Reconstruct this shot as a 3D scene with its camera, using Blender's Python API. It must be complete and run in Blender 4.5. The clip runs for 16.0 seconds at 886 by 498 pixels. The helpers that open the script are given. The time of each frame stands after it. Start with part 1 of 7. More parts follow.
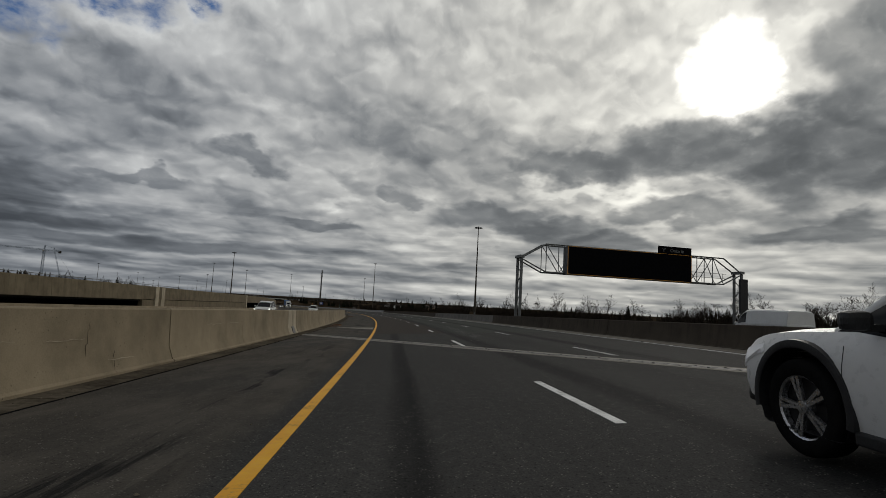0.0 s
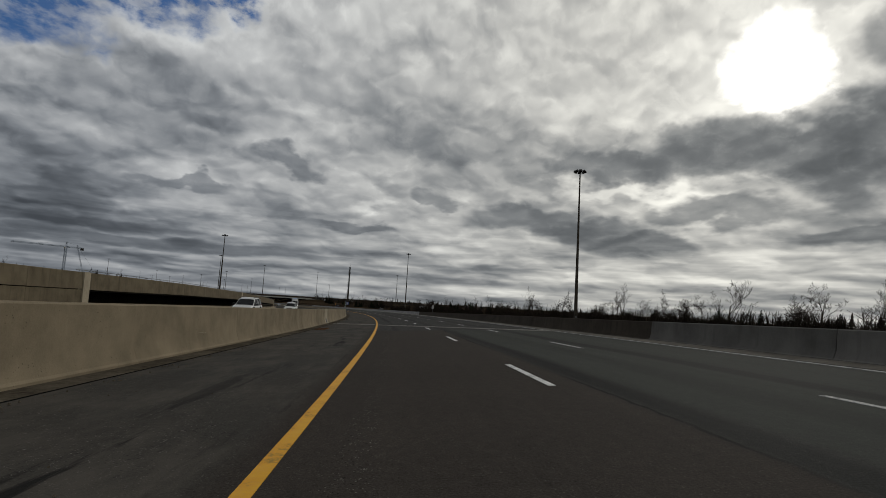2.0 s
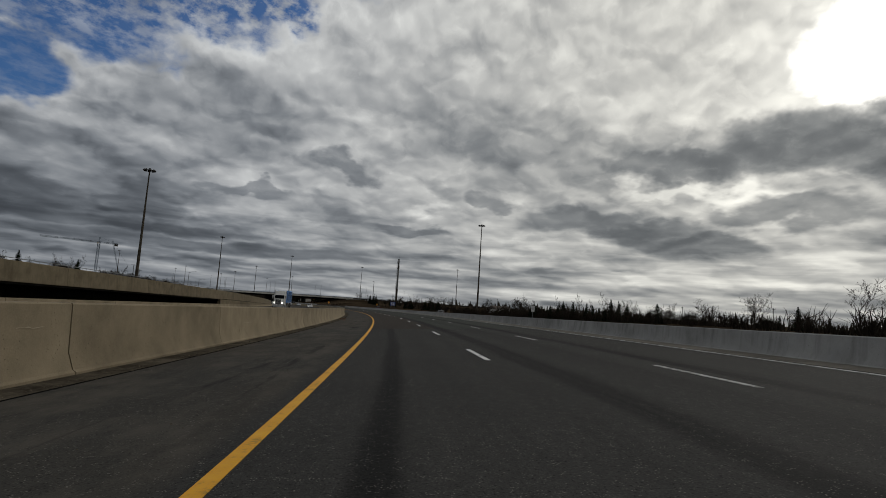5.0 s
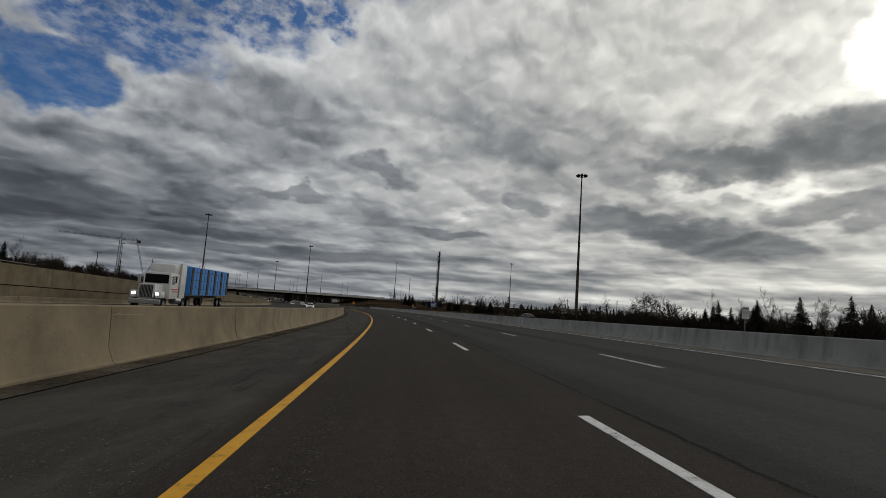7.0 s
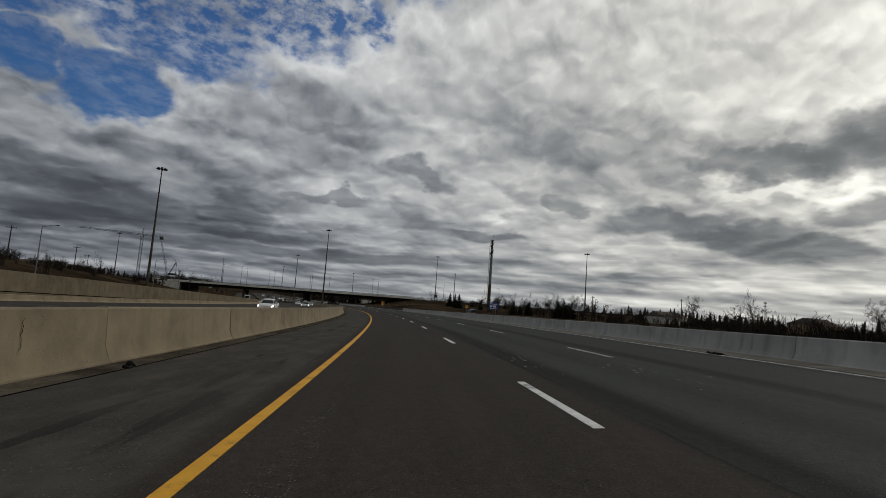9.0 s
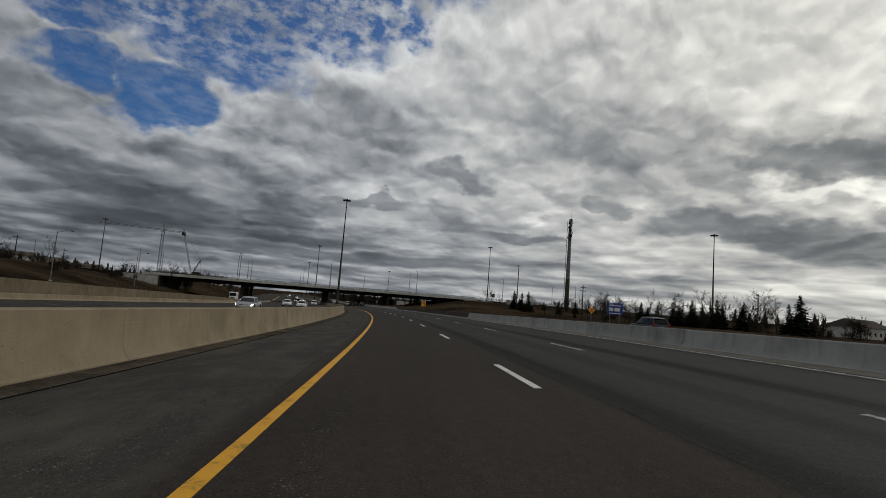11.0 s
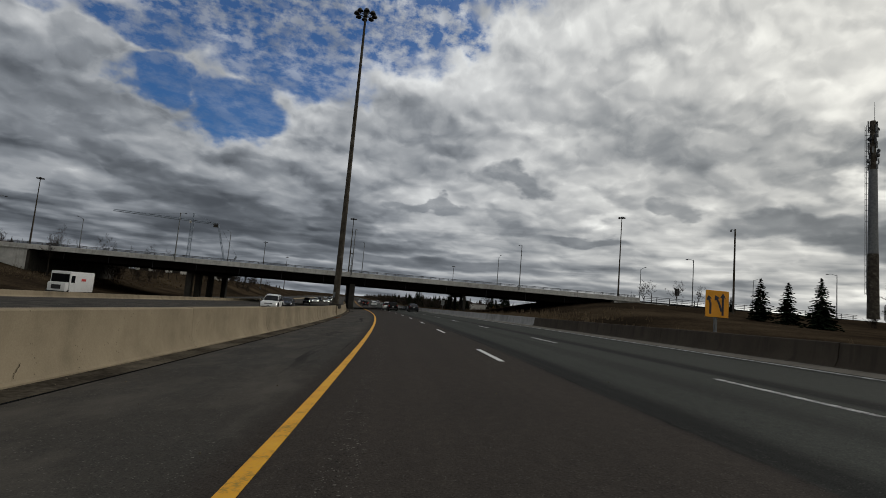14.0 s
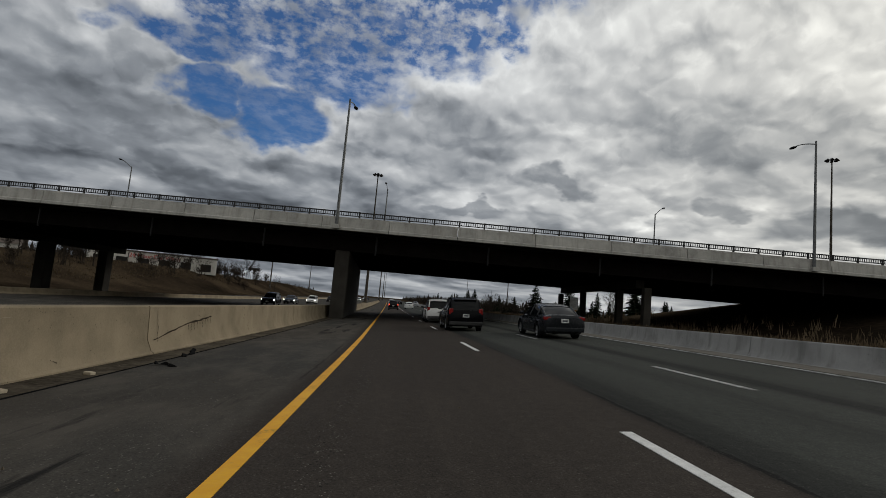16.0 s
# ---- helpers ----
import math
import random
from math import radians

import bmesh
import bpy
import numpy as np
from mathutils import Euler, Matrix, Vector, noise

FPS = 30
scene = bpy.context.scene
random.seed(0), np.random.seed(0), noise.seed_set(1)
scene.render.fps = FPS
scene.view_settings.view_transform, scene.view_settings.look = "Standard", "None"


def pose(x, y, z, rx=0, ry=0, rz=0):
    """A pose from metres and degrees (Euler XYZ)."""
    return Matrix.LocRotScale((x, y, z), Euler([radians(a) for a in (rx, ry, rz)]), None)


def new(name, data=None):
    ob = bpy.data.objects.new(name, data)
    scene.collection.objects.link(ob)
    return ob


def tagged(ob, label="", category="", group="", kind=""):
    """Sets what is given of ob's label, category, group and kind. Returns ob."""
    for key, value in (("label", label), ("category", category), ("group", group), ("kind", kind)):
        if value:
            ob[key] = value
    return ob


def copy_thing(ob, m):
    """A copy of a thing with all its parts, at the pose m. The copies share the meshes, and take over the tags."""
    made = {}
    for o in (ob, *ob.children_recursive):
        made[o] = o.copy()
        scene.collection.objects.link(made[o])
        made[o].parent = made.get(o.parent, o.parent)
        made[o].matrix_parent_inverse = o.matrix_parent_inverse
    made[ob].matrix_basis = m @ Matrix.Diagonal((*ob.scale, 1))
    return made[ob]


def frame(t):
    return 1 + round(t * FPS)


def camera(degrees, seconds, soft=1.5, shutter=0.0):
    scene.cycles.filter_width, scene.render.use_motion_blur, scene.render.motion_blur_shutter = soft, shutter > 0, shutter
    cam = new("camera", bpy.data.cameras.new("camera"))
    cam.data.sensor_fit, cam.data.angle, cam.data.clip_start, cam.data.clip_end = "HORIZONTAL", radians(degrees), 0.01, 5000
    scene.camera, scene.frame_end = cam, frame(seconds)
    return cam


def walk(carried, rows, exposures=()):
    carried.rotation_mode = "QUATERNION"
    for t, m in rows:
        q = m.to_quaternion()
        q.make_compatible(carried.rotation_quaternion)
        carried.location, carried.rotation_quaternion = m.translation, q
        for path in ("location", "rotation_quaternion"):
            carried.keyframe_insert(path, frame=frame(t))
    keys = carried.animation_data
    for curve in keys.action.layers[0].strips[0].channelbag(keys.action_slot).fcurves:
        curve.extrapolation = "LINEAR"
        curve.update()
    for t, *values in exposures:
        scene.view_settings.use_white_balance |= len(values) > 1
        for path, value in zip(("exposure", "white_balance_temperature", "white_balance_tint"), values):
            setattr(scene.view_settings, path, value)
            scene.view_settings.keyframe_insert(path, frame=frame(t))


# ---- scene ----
cam = camera(80.9, 16.0, 0.7)
PATH = [
    (0.0, pose(-0.201, -0.016, -0.001, 96.006, -3.137, 0.280)),
    (0.5, pose(-1.923, 18.378, -0.385, 96.003, -3.198, 1.213)),
    (1.0, pose(-3.997, 36.740, -0.768, 95.999, -3.259, 2.157)),
    (1.5, pose(-6.394, 55.065, -1.147, 95.995, -3.320, 3.110)),
    (2.0, pose(-9.057, 73.351, -1.520, 95.991, -3.381, 4.073)),
    (2.5, pose(-11.999, 91.592, -1.886, 95.988, -3.442, 5.044)),
    (3.0, pose(-15.232, 109.785, -2.247, 95.984, -3.503, 6.024)),
    (3.5, pose(-18.736, 127.927, -2.602, 95.980, -3.564, 7.012)),
    (4.0, pose(-22.536, 146.012, -2.954, 95.976, -3.625, 8.009)),
    (4.5, pose(-26.702, 164.025, -3.304, 95.972, -3.686, 9.012)),
    (5.0, pose(-31.184, 181.963, -3.650, 95.969, -3.747, 10.023)),
    (5.5, pose(-35.987, 199.821, -3.991, 95.965, -3.808, 11.041)),
    (6.0, pose(-41.108, 217.592, -4.330, 95.961, -3.869, 12.066)),
    (6.5, pose(-46.548, 235.271, -4.663, 95.957, -3.930, 13.096)),
    (7.0, pose(-52.341, 252.839, -4.992, 95.954, -3.992, 14.132)),
    (7.5, pose(-58.424, 270.309, -5.315, 95.950, -4.053, 15.174)),
    (8.0, pose(-64.844, 287.660, -5.635, 95.946, -4.114, 16.221)),
    (8.5, pose(-71.591, 304.891, -5.952, 95.942, -4.175, 17.272)),
    (9.0, pose(-78.635, 322.001, -6.263, 95.939, -4.236, 18.328)),
    (9.5, pose(-86.035, 338.961, -6.569, 95.935, -4.297, 19.388)),
    (10.0, pose(-93.748, 355.783, -6.871, 95.931, -4.358, 20.452)),
    (10.5, pose(-101.783, 372.455, -7.169, 95.927, -4.419, 21.519)),
    (11.0, pose(-110.127, 388.974, -7.462, 95.923, -4.480, 22.589)),
    (11.5, pose(-118.793, 405.330, -7.752, 95.920, -4.541, 23.662)),
    (12.0, pose(-127.800, 421.504, -8.041, 95.916, -4.602, 24.736)),
    (12.5, pose(-137.101, 437.510, -8.325, 95.912, -4.663, 25.813)),
    (13.0, pose(-146.683, 453.349, -8.603, 95.908, -4.724, 26.892)),
    (13.5, pose(-156.519, 469.032, -8.878, 95.905, -4.785, 27.971)),
    (14.0, pose(-166.632, 484.538, -9.148, 95.901, -4.846, 29.051)),
    (14.5, pose(-177.045, 499.848, -9.414, 95.897, -4.907, 30.132)),
    (15.0, pose(-187.721, 514.975, -9.673, 95.893, -4.968, 31.213)),
    (15.5, pose(-198.673, 529.904, -9.928, 95.890, -5.029, 32.294)),
    (16.0, pose(-209.897, 544.633, -10.178, 95.886, -5.090, 33.375)),
]
walk(cam, PATH, exposures=[(0.0, -0.08), (4.0, -0.06), (9.0, 0.06), (12.0, 0.16), (16.0, 0.3)])

# ---- light: broken overcast with a veiled sun ----
SUN_AZ, SUN_EL = 28.8, 23.2
world = bpy.data.worlds.new("sky")
scene.world = world
world.use_nodes = True


class Graph:
    """Short hand for shader nodes."""

    def __init__(self, tree):
        self.t = tree

    def node(self, kind, **props):
        n = self.t.nodes.new(kind)
        for k, v in props.items():
            if k == "operation":
                n.operation = v
            elif k == "blend_type":
                n.blend_type = v
            elif k == "data_type":
                n.data_type = v
            elif k == "interpolation_type":
                n.interpolation_type = v
        return n

    def put(self, socket, value):
        if isinstance(value, bpy.types.NodeSocket):
            self.t.links.new(value, socket)
        elif value is not None:
            socket.default_value = value

    def math(self, op, a, b=None, c=None, clamp=False):
        n = self.node("ShaderNodeMath", operation=op)
        n.use_clamp = clamp
        for i, v in enumerate((a, b, c)):
            self.put(n.inputs[i], v)
        return n.outputs[0]

    def vec(self, op, a, b=None, scale=None):
        n = self.node("ShaderNodeVectorMath", operation=op)
        self.put(n.inputs[0], a)
        self.put(n.inputs[1], b)
        if scale is not None:
            self.put(n.inputs["Scale"], scale)
        return n

    def join(self, x, y, z=0.0):
        n = self.node("ShaderNodeCombineXYZ")
        for i, v in enumerate((x, y, z)):
            self.put(n.inputs[i], v)
        return n.outputs[0]

    def split(self, v):
        n = self.node("ShaderNodeSeparateXYZ")
        self.put(n.inputs[0], v)
        return n.outputs

    def noise(self, v, scale, detail=4.0, rough=0.55, lac=2.0, dist=0.0, color=False):
        n = self.node("ShaderNodeTexNoise")
        self.put(n.inputs["Vector"], v)
        for k, val in (("Scale", scale), ("Detail", detail), ("Roughness", rough), ("Lacunarity", lac), ("Distortion", dist)):
            n.inputs[k].default_value = val
        return n.outputs["Color" if color else "Fac"]

    def span(self, v, a, b, lo=0.0, hi=1.0, smooth=False):
        n = self.node("ShaderNodeMapRange", interpolation_type="SMOOTHSTEP" if smooth else "LINEAR")
        for i, val in enumerate((v, a, b, lo, hi)):
            self.put(n.inputs[i], val)
        return n.outputs[0]

    def ramp(self, v, stops):
        n = self.node("ShaderNodeValToRGB")
        el = n.color_ramp.elements
        while len(el) < len(stops):
            el.new(0.5)
        for e, (p, c) in zip(el, stops):
            e.position, e.color = p, (*c, 1.0)
        self.put(n.inputs[0], v)
        return n.outputs[0]

    def mix(self, f, a, b, how="MIX"):
        n = self.node("ShaderNodeMix", data_type="RGBA", blend_type=how)
        self.put(n.inputs[0], f)
        self.put(n.inputs[6], (*a, 1.0) if isinstance(a, tuple) else a)
        self.put(n.inputs[7], (*b, 1.0) if isinstance(b, tuple) else b)
        return n.outputs[2]

    def bump(self, height, strength, distance=0.02):
        n = self.node("ShaderNodeBump")
        n.inputs["Strength"].default_value, n.inputs["Distance"].default_value = strength, distance
        self.put(n.inputs["Height"], height)
        return n.outputs[0]


def build_sky():
    world.node_tree.nodes.clear()
    g = Graph(world.node_tree)
    ray = g.vec("NORMALIZE", g.node("ShaderNodeTexCoord").outputs["Generated"]).outputs[0]
    x, y, z = g.split(ray)
    deg = 57.29578
    az = g.math("MULTIPLY", g.math("ARCTAN2", x, y), deg)
    el = g.math("MULTIPLY", g.math("ARCSINE", z), deg)
    # heaped clouds above, flattening to long bands towards the horizon
    lift = g.math("MULTIPLY", g.math("LOGARITHM", g.math("ADD", g.math("MAXIMUM", el, -2.0), 6.0), math.e), 4.2)
    field = g.join(g.math("MULTIPLY", az, 0.125), lift, 0.0)
    bend = g.noise(field, 1.6, 4.0, 0.5, color=True)
    warped = g.vec("MULTIPLY_ADD", g.vec("SUBTRACT", bend, (0.5, 0.5, 0.5)).outputs[0], (0.42, 0.42, 0.0)).outputs[0]
    g.t.links.new(field, warped.node.inputs[2])
    shift = g.noise(field, 1.5, 4.0, 0.5, color=True)

    def heaps(offset, scale):
        """Rounded heaps, 0 at their middles."""
        n = g.node("ShaderNodeTexVoronoi")
        n.feature = "SMOOTH_F1"
        g.put(n.inputs["Vector"], g.vec("ADD", g.vec("MULTIPLY", warped, (1.0, 1.15, 0.0)).outputs[0], offset).outputs[0])
        for k, val in (("Scale", scale), ("Detail", 1.6), ("Roughness", 0.40), ("Lacunarity", 2.4), ("Smoothness", 0.55)):
            n.inputs[k].default_value = val
        return n.outputs["Distance"]

    lump = heaps((0.0, 0.0, 0.0), 1.05)
    crown = g.math("SUBTRACT", heaps((0.03, 0.13, 0.0), 1.05), lump)
    wx, wy, _ = g.split(shift)
    high = g.span(el, 3.0, 14.0, 0.22, 1.0, True)
    waz = g.math("MULTIPLY_ADD", g.math("SUBTRACT", wx, 0.5), 8.0, az)
    wel = g.math("MULTIPLY_ADD", g.math("MULTIPLY", g.math("SUBTRACT", wy, 0.5), high), 7.5, el)

    knob = g.math("MULTIPLY", g.math("SUBTRACT", lump, 0.42), 0.55)

    def blot(a, e, ra, re, lo, hi, knobs=0.0):
        dx = g.math("DIVIDE", g.math("SUBTRACT", waz, a), ra)
        dy = g.math("DIVIDE", g.math("SUBTRACT", wel, e), re)
        r = g.math("SQRT", g.math("ADD", g.math("MULTIPLY", dx, dx), g.math("MULTIPLY", dy, dy)))
        if knobs:
            r = g.math("MULTIPLY_ADD", knob, knobs, r)
        return g.span(r, hi, lo, 0.0, 1.0, True)

    # broad light, then heaps with a lit crown and a darker base
    level = g.math("MULTIPLY_ADD", g.span(az, -75.0, 20.0), 0.10, 0.545)
    level = g.math("MULTIPLY_ADD", g.span(el, 6.0, 30.0, 0.0, 1.0, True), 0.075, level)
    for a, e, ra, re, amp in SKY_LIGHT:
        level = g.math("MULTIPLY_ADD", blot(a, e, ra, re, 0.0, 1.35), amp, level)
    fine = g.noise(warped, 4.2, 6.0, 0.55)
    n1 = g.noise(warped, 0.50, 5.0, 0.46)
    n2 = g.noise(g.vec("ADD", warped, (7.3, 2.1, 0.0)).outputs[0], 1.15, 6.0, 0.50)
    level = g.math("MULTIPLY_ADD", g.span(n1, 0.40, 0.60, 0.5, -0.5, True), 0.10, level)
    level = g.math("MULTIPLY_ADD", g.span(n2, 0.45, 0.55, 0.5, -0.5, True), 0.055, level)
    level = g.math("MULTIPLY_ADD", crown, 0.44, level)
    level = g.math("MULTIPLY_ADD", g.math("SUBTRACT", lump, 0.42), -0.10, level)
    # long thin bands low down
    low = g.span(el, 12.0, 3.5, 0.0, 1.0, True)
    bands = g.noise(g.join(g.math("MULTIPLY", az, 0.045), g.math("MULTIPLY_ADD", g.math("SUBTRACT", wy, 0.5), 0.7, g.math("MULTIPLY", el, 0.95)), 5.0), 1.0, 3.5, 0.5)
    level = g.math("MULTIPLY_ADD", g.math("MULTIPLY", g.math("SUBTRACT", g.span(bands, 0.36, 0.64, 0.0, 1.0, True), 0.5), low), 0.13, level)
    # single clouds, crisp above and ragged below
    for a, e, ra, re, tone in SKY_CLOUDS:
        inside = blot(a, e, ra, re, 0.72, 1.18, 0.8)
        body = g.math("MULTIPLY_ADD", g.math("SUBTRACT", level, 0.6), 0.35, tone)
        level = g.math("MULTIPLY_ADD", g.math("SUBTRACT", body, level), g.math("MULTIPLY", inside, 0.86), level)
    for a, e, ra, re, tone in SKY_PUFFS:
        inside = blot(a, e, ra, re, 0.50, 1.30, 1.2)
        body = g.math("MULTIPLY_ADD", g.math("SUBTRACT", level, 0.6), 0.5, tone)
        level = g.math("MULTIPLY_ADD", g.math("SUBTRACT", body, level), g.math("MULTIPLY", inside, 0.75), level)
    level = g.math("MULTIPLY_ADD", g.math("MULTIPLY", g.math("SUBTRACT", fine, 0.5), high), 0.09, level)
    # gaps with blue sky, ragged, and flecked with high small cloud near the zenith
    gap = None
    for a, e, ra, re in SKY_GAPS:
        b = blot(a, e, ra, re, 0.3, 1.9, -1.6)
        gap = b if gap is None else g.math("MAXIMUM", gap, b)
    tuft = g.noise(g.vec("MULTIPLY", field, (1.0, 1.6, 1.0)).outputs[0], 3.6, 6.0, 0.62)
    fleck = g.math("MULTIPLY", g.span(tuft, 0.42, 0.60), g.span(el, 19.0, 28.0, 0.15, 0.75))
    open_sky = g.math("MULTIPLY_ADD", g.math("SUBTRACT", fine, 0.5), 0.80, g.math("MULTIPLY_ADD", g.math("MULTIPLY", g.math("SUBTRACT", n2, 0.5), gap), -1.6, gap))
    rim = g.math("MULTIPLY", g.span(open_sky, 0.0, 0.30, 0.0, 1.0, True), 0.05)
    level = g.math("ADD", level, rim)
    open_sky = g.span(open_sky, 0.22, 0.85, 0.0, 0.94, True)
    open_sky = g.math("MULTIPLY", open_sky, g.math("SUBTRACT", 1.0, fleck))
    cloud = g.ramp(level, [(k, tuple((k ** 2.2) * c for c in tint)) for k, tint in CLOUD_TINT])
    side = g.span(az, -45.0, 25.0, 0.0, 1.0, True)
    cloud = g.mix(1.0, cloud, g.mix(side, (0.965, 0.995, 1.035), (1.005, 1.0, 0.955)), "MULTIPLY")
    blue = g.node("ShaderNodeTexSky")
    blue.sky_type = "NISHITA"
    blue.sun_disc = False
    blue.sun_elevation, blue.sun_rotation = radians(SUN_EL), radians(SUN_AZ)
    clear = g.vec("MULTIPLY", blue.outputs[0], (0.014, 0.036, 0.066)).outputs[0]
    colour = g.mix(open_sky, cloud, clear)
    # the sun behind thin cloud
    a, e = radians(SUN_AZ), radians(SUN_EL)
    sun_way = (math.sin(a) * math.cos(e), math.cos(a) * math.cos(e), math.sin(e))
    off = g.math("MULTIPLY", g.math("ARCCOSINE", g.vec("DOT_PRODUCT", ray, sun_way).outputs["Value"]), deg)
    off = g.math("MULTIPLY_ADD", g.math("SUBTRACT", wx, 0.5), 4.0, off)
    off = g.math("MULTIPLY_ADD", g.math("SUBTRACT", fine, 0.5), 2.5, off)
    veil = g.math("EXPONENT", g.math("MULTIPLY", off, -0.065))
    core = g.span(off, 5.0, 2.2, 0.0, 1.0, True)
    thin = g.span(level, 0.45, 0.8, 0.05, 1.2)
    glow = g.math("ADD", g.math("MULTIPLY", g.math("MULTIPLY", veil, 0.27), thin), g.math("MULTIPLY", core, SUN_CORE))
    colour = g.mix(1.0, colour, g.vec("SCALE", (1.0, 0.965, 0.885), scale=glow).outputs[0], "ADD")
    back = g.node("ShaderNodeBackground")
    g.put(back.inputs[0], colour)
    back.inputs[1].default_value = 1.0
    g.put(g.node("ShaderNodeOutputWorld").inputs[0], back.outputs[0])


SUN_CORE = 1.7
CLOUD_TINT = [(0.0, (0.90, 1.0, 1.14)), (0.30, (0.91, 1.0, 1.12)), (0.40, (0.93, 1.0, 1.09)), (0.50, (0.95, 1.0, 1.06)),
              (0.60, (0.98, 1.0, 1.02)), (0.72, (1.0, 1.0, 0.985)), (0.85, (1.005, 1.0, 0.965)), (1.0, (1.01, 1.0, 0.95))]
# azimuth, elevation, half sizes in degrees, lighter or darker
SKY_LIGHT = [
    (27.0, 23.5, 16.0, 10.0, 0.08), (6.0, 28.0, 20.0, 9.0, 0.07), (15.0, 11.0, 17.0, 4.0, 0.16), (-12.0, 10.5, 9.0, 2.6, 0.12),
    (-54.0, 6.0, 26.0, 6.5, -0.17), (-66.0, 17.0, 18.0, 10.0, -0.05), (20.0, 5.0, 30.0, 4.5, 0.10), (-24.0, 3.0, 22.0, 2.6, -0.05),
    (-8.0, 22.0, 20.0, 6.0, 0.05), (-28.0, 11.5, 20.0, 5.0, 0.075),
]
# the same, with the cloud's own tone
SKY_CLOUDS = [
    (26.4, 16.4, 12.5, 3.9, 0.40), (36.5, 15.2, 7.0, 5.6, 0.41), (39.6, 22.4, 4.6, 5.4, 0.49), (13.0, 15.6, 7.0, 2.0, 0.46), (23.3, 10.8, 8.0, 2.0, 0.45),
    (34.3, 8.1, 8.0, 1.3, 0.44), (5.9, 9.9, 8.8, 2.3, 0.42), (16.9, 7.2, 6.8, 1.6, 0.42), (11.4, 8.8, 7.0, 1.9, 0.43), (-21.6, 14.0, 3.8, 1.6, 0.45), (-6.3, 17.2, 4.6, 1.4, 0.54),
    (-14.5, 7.9, 6.4, 1.0, 0.44), (-52.6, 7.3, 10.0, 1.6, 0.40), (-43.2, 5.6, 18.0, 0.9, 0.39), (-30.9, 10.6, 5.4, 0.9, 0.48), (-6.6, 11.6, 2.6, 1.0, 0.50),
    (-33.8, 4.2, 18.0, 0.7, 0.42), (-70.9, 14.0, 7.4, 2.8, 0.48),
]
SKY_PUFFS = [
    (-41.5, 21.6, 4.0, 1.8, 0.71), (-34.6, 24.0, 3.4, 2.3, 0.69), (-57.0, 14.2, 5.0, 1.8, 0.67), (12.6, 12.9, 8.0, 1.0, 0.86), (19.8, 12.4, 4.6, 1.1, 0.86),
    (-12.4, 10.2, 3.6, 1.0, 0.79), (-46.0, 14.6, 7.0, 1.4, 0.67), (-27.0, 22.4, 5.0, 3.0, 0.69), (-70.0, 8.8, 8.0, 1.1, 0.64),
]
SKY_GAPS = [
    (-48.0, 23.6, 6.6, 3.0), (-53.0, 17.4, 3.4, 2.4), (-59.5, 19.0, 3.2, 1.4), (-40.3, 28.2, 8.0, 3.0), (-64.0, 23.2, 4.4, 1.3),
    (-29.0, 29.2, 2.6, 1.8), (-55.0, 27.0, 7.0, 3.0), (-47.0, 33.0, 16.0, 3.4),
]
build_sky()

sun = new("sun", bpy.data.lights.new("sun", "SUN"))
sun.data.energy, sun.data.angle, sun.data.color = 0.5, radians(11.0), (1.0, 0.95, 0.87)
sun.matrix_world = pose(0, 0, 60, 90 - SUN_EL, 0, 180 - SUN_AZ)

# ---- materials ----


def surface(name, stops, scale, rough=0.85, metal=0.0, bump=0.2, fine=9.0, coat=0.0, vary=0.0, streak=None, dist=0.02, rough_var=0.1, spec=None):
    """A material of two scales of noise over a ramp of colours; vary: by object; streak: stretch of the coarse noise."""
    m = bpy.data.materials.new(name)
    m.use_nodes = True
    g = Graph(m.node_tree)
    bsdf = m.node_tree.nodes["Principled BSDF"]
    co = g.node("ShaderNodeTexCoord").outputs["Object"]
    wide = g.vec("MULTIPLY", co, streak).outputs[0] if streak else co
    a = g.noise(wide, scale, 5.0, 0.6)
    b = g.noise(co, scale * fine, 4.0, 0.6)
    f = g.math("MULTIPLY_ADD", g.math("SUBTRACT", b, 0.5), 0.55, a)
    if vary:
        r = g.node("ShaderNodeObjectInfo").outputs["Random"]
        f = g.math("MULTIPLY_ADD", g.math("SUBTRACT", r, 0.5), vary, f)
    g.put(bsdf.inputs["Base Color"], g.ramp(f, stops))
    g.put(bsdf.inputs["Roughness"], g.span(b, 0.3, 0.7, max(0.02, rough - rough_var), min(1.0, rough + rough_var)))
    bsdf.inputs["Metallic"].default_value = metal
    bsdf.inputs["Coat Weight"].default_value = coat
    bsdf.inputs["Coat Roughness"].default_value = 0.05
    bsdf.inputs["Specular IOR Level"].default_value = spec if spec is not None else (0.0 if rough >= 0.85 else 0.4)
    if bump:
        g.put(bsdf.inputs["Normal"], g.bump(b, bump, dist))
    return m


def shades(c, low=0.7, high=1.25):
    return [(0.3, tuple(v * low for v in c)), (0.5, c), (0.7, tuple(min(0.95, v * high) for v in c))]


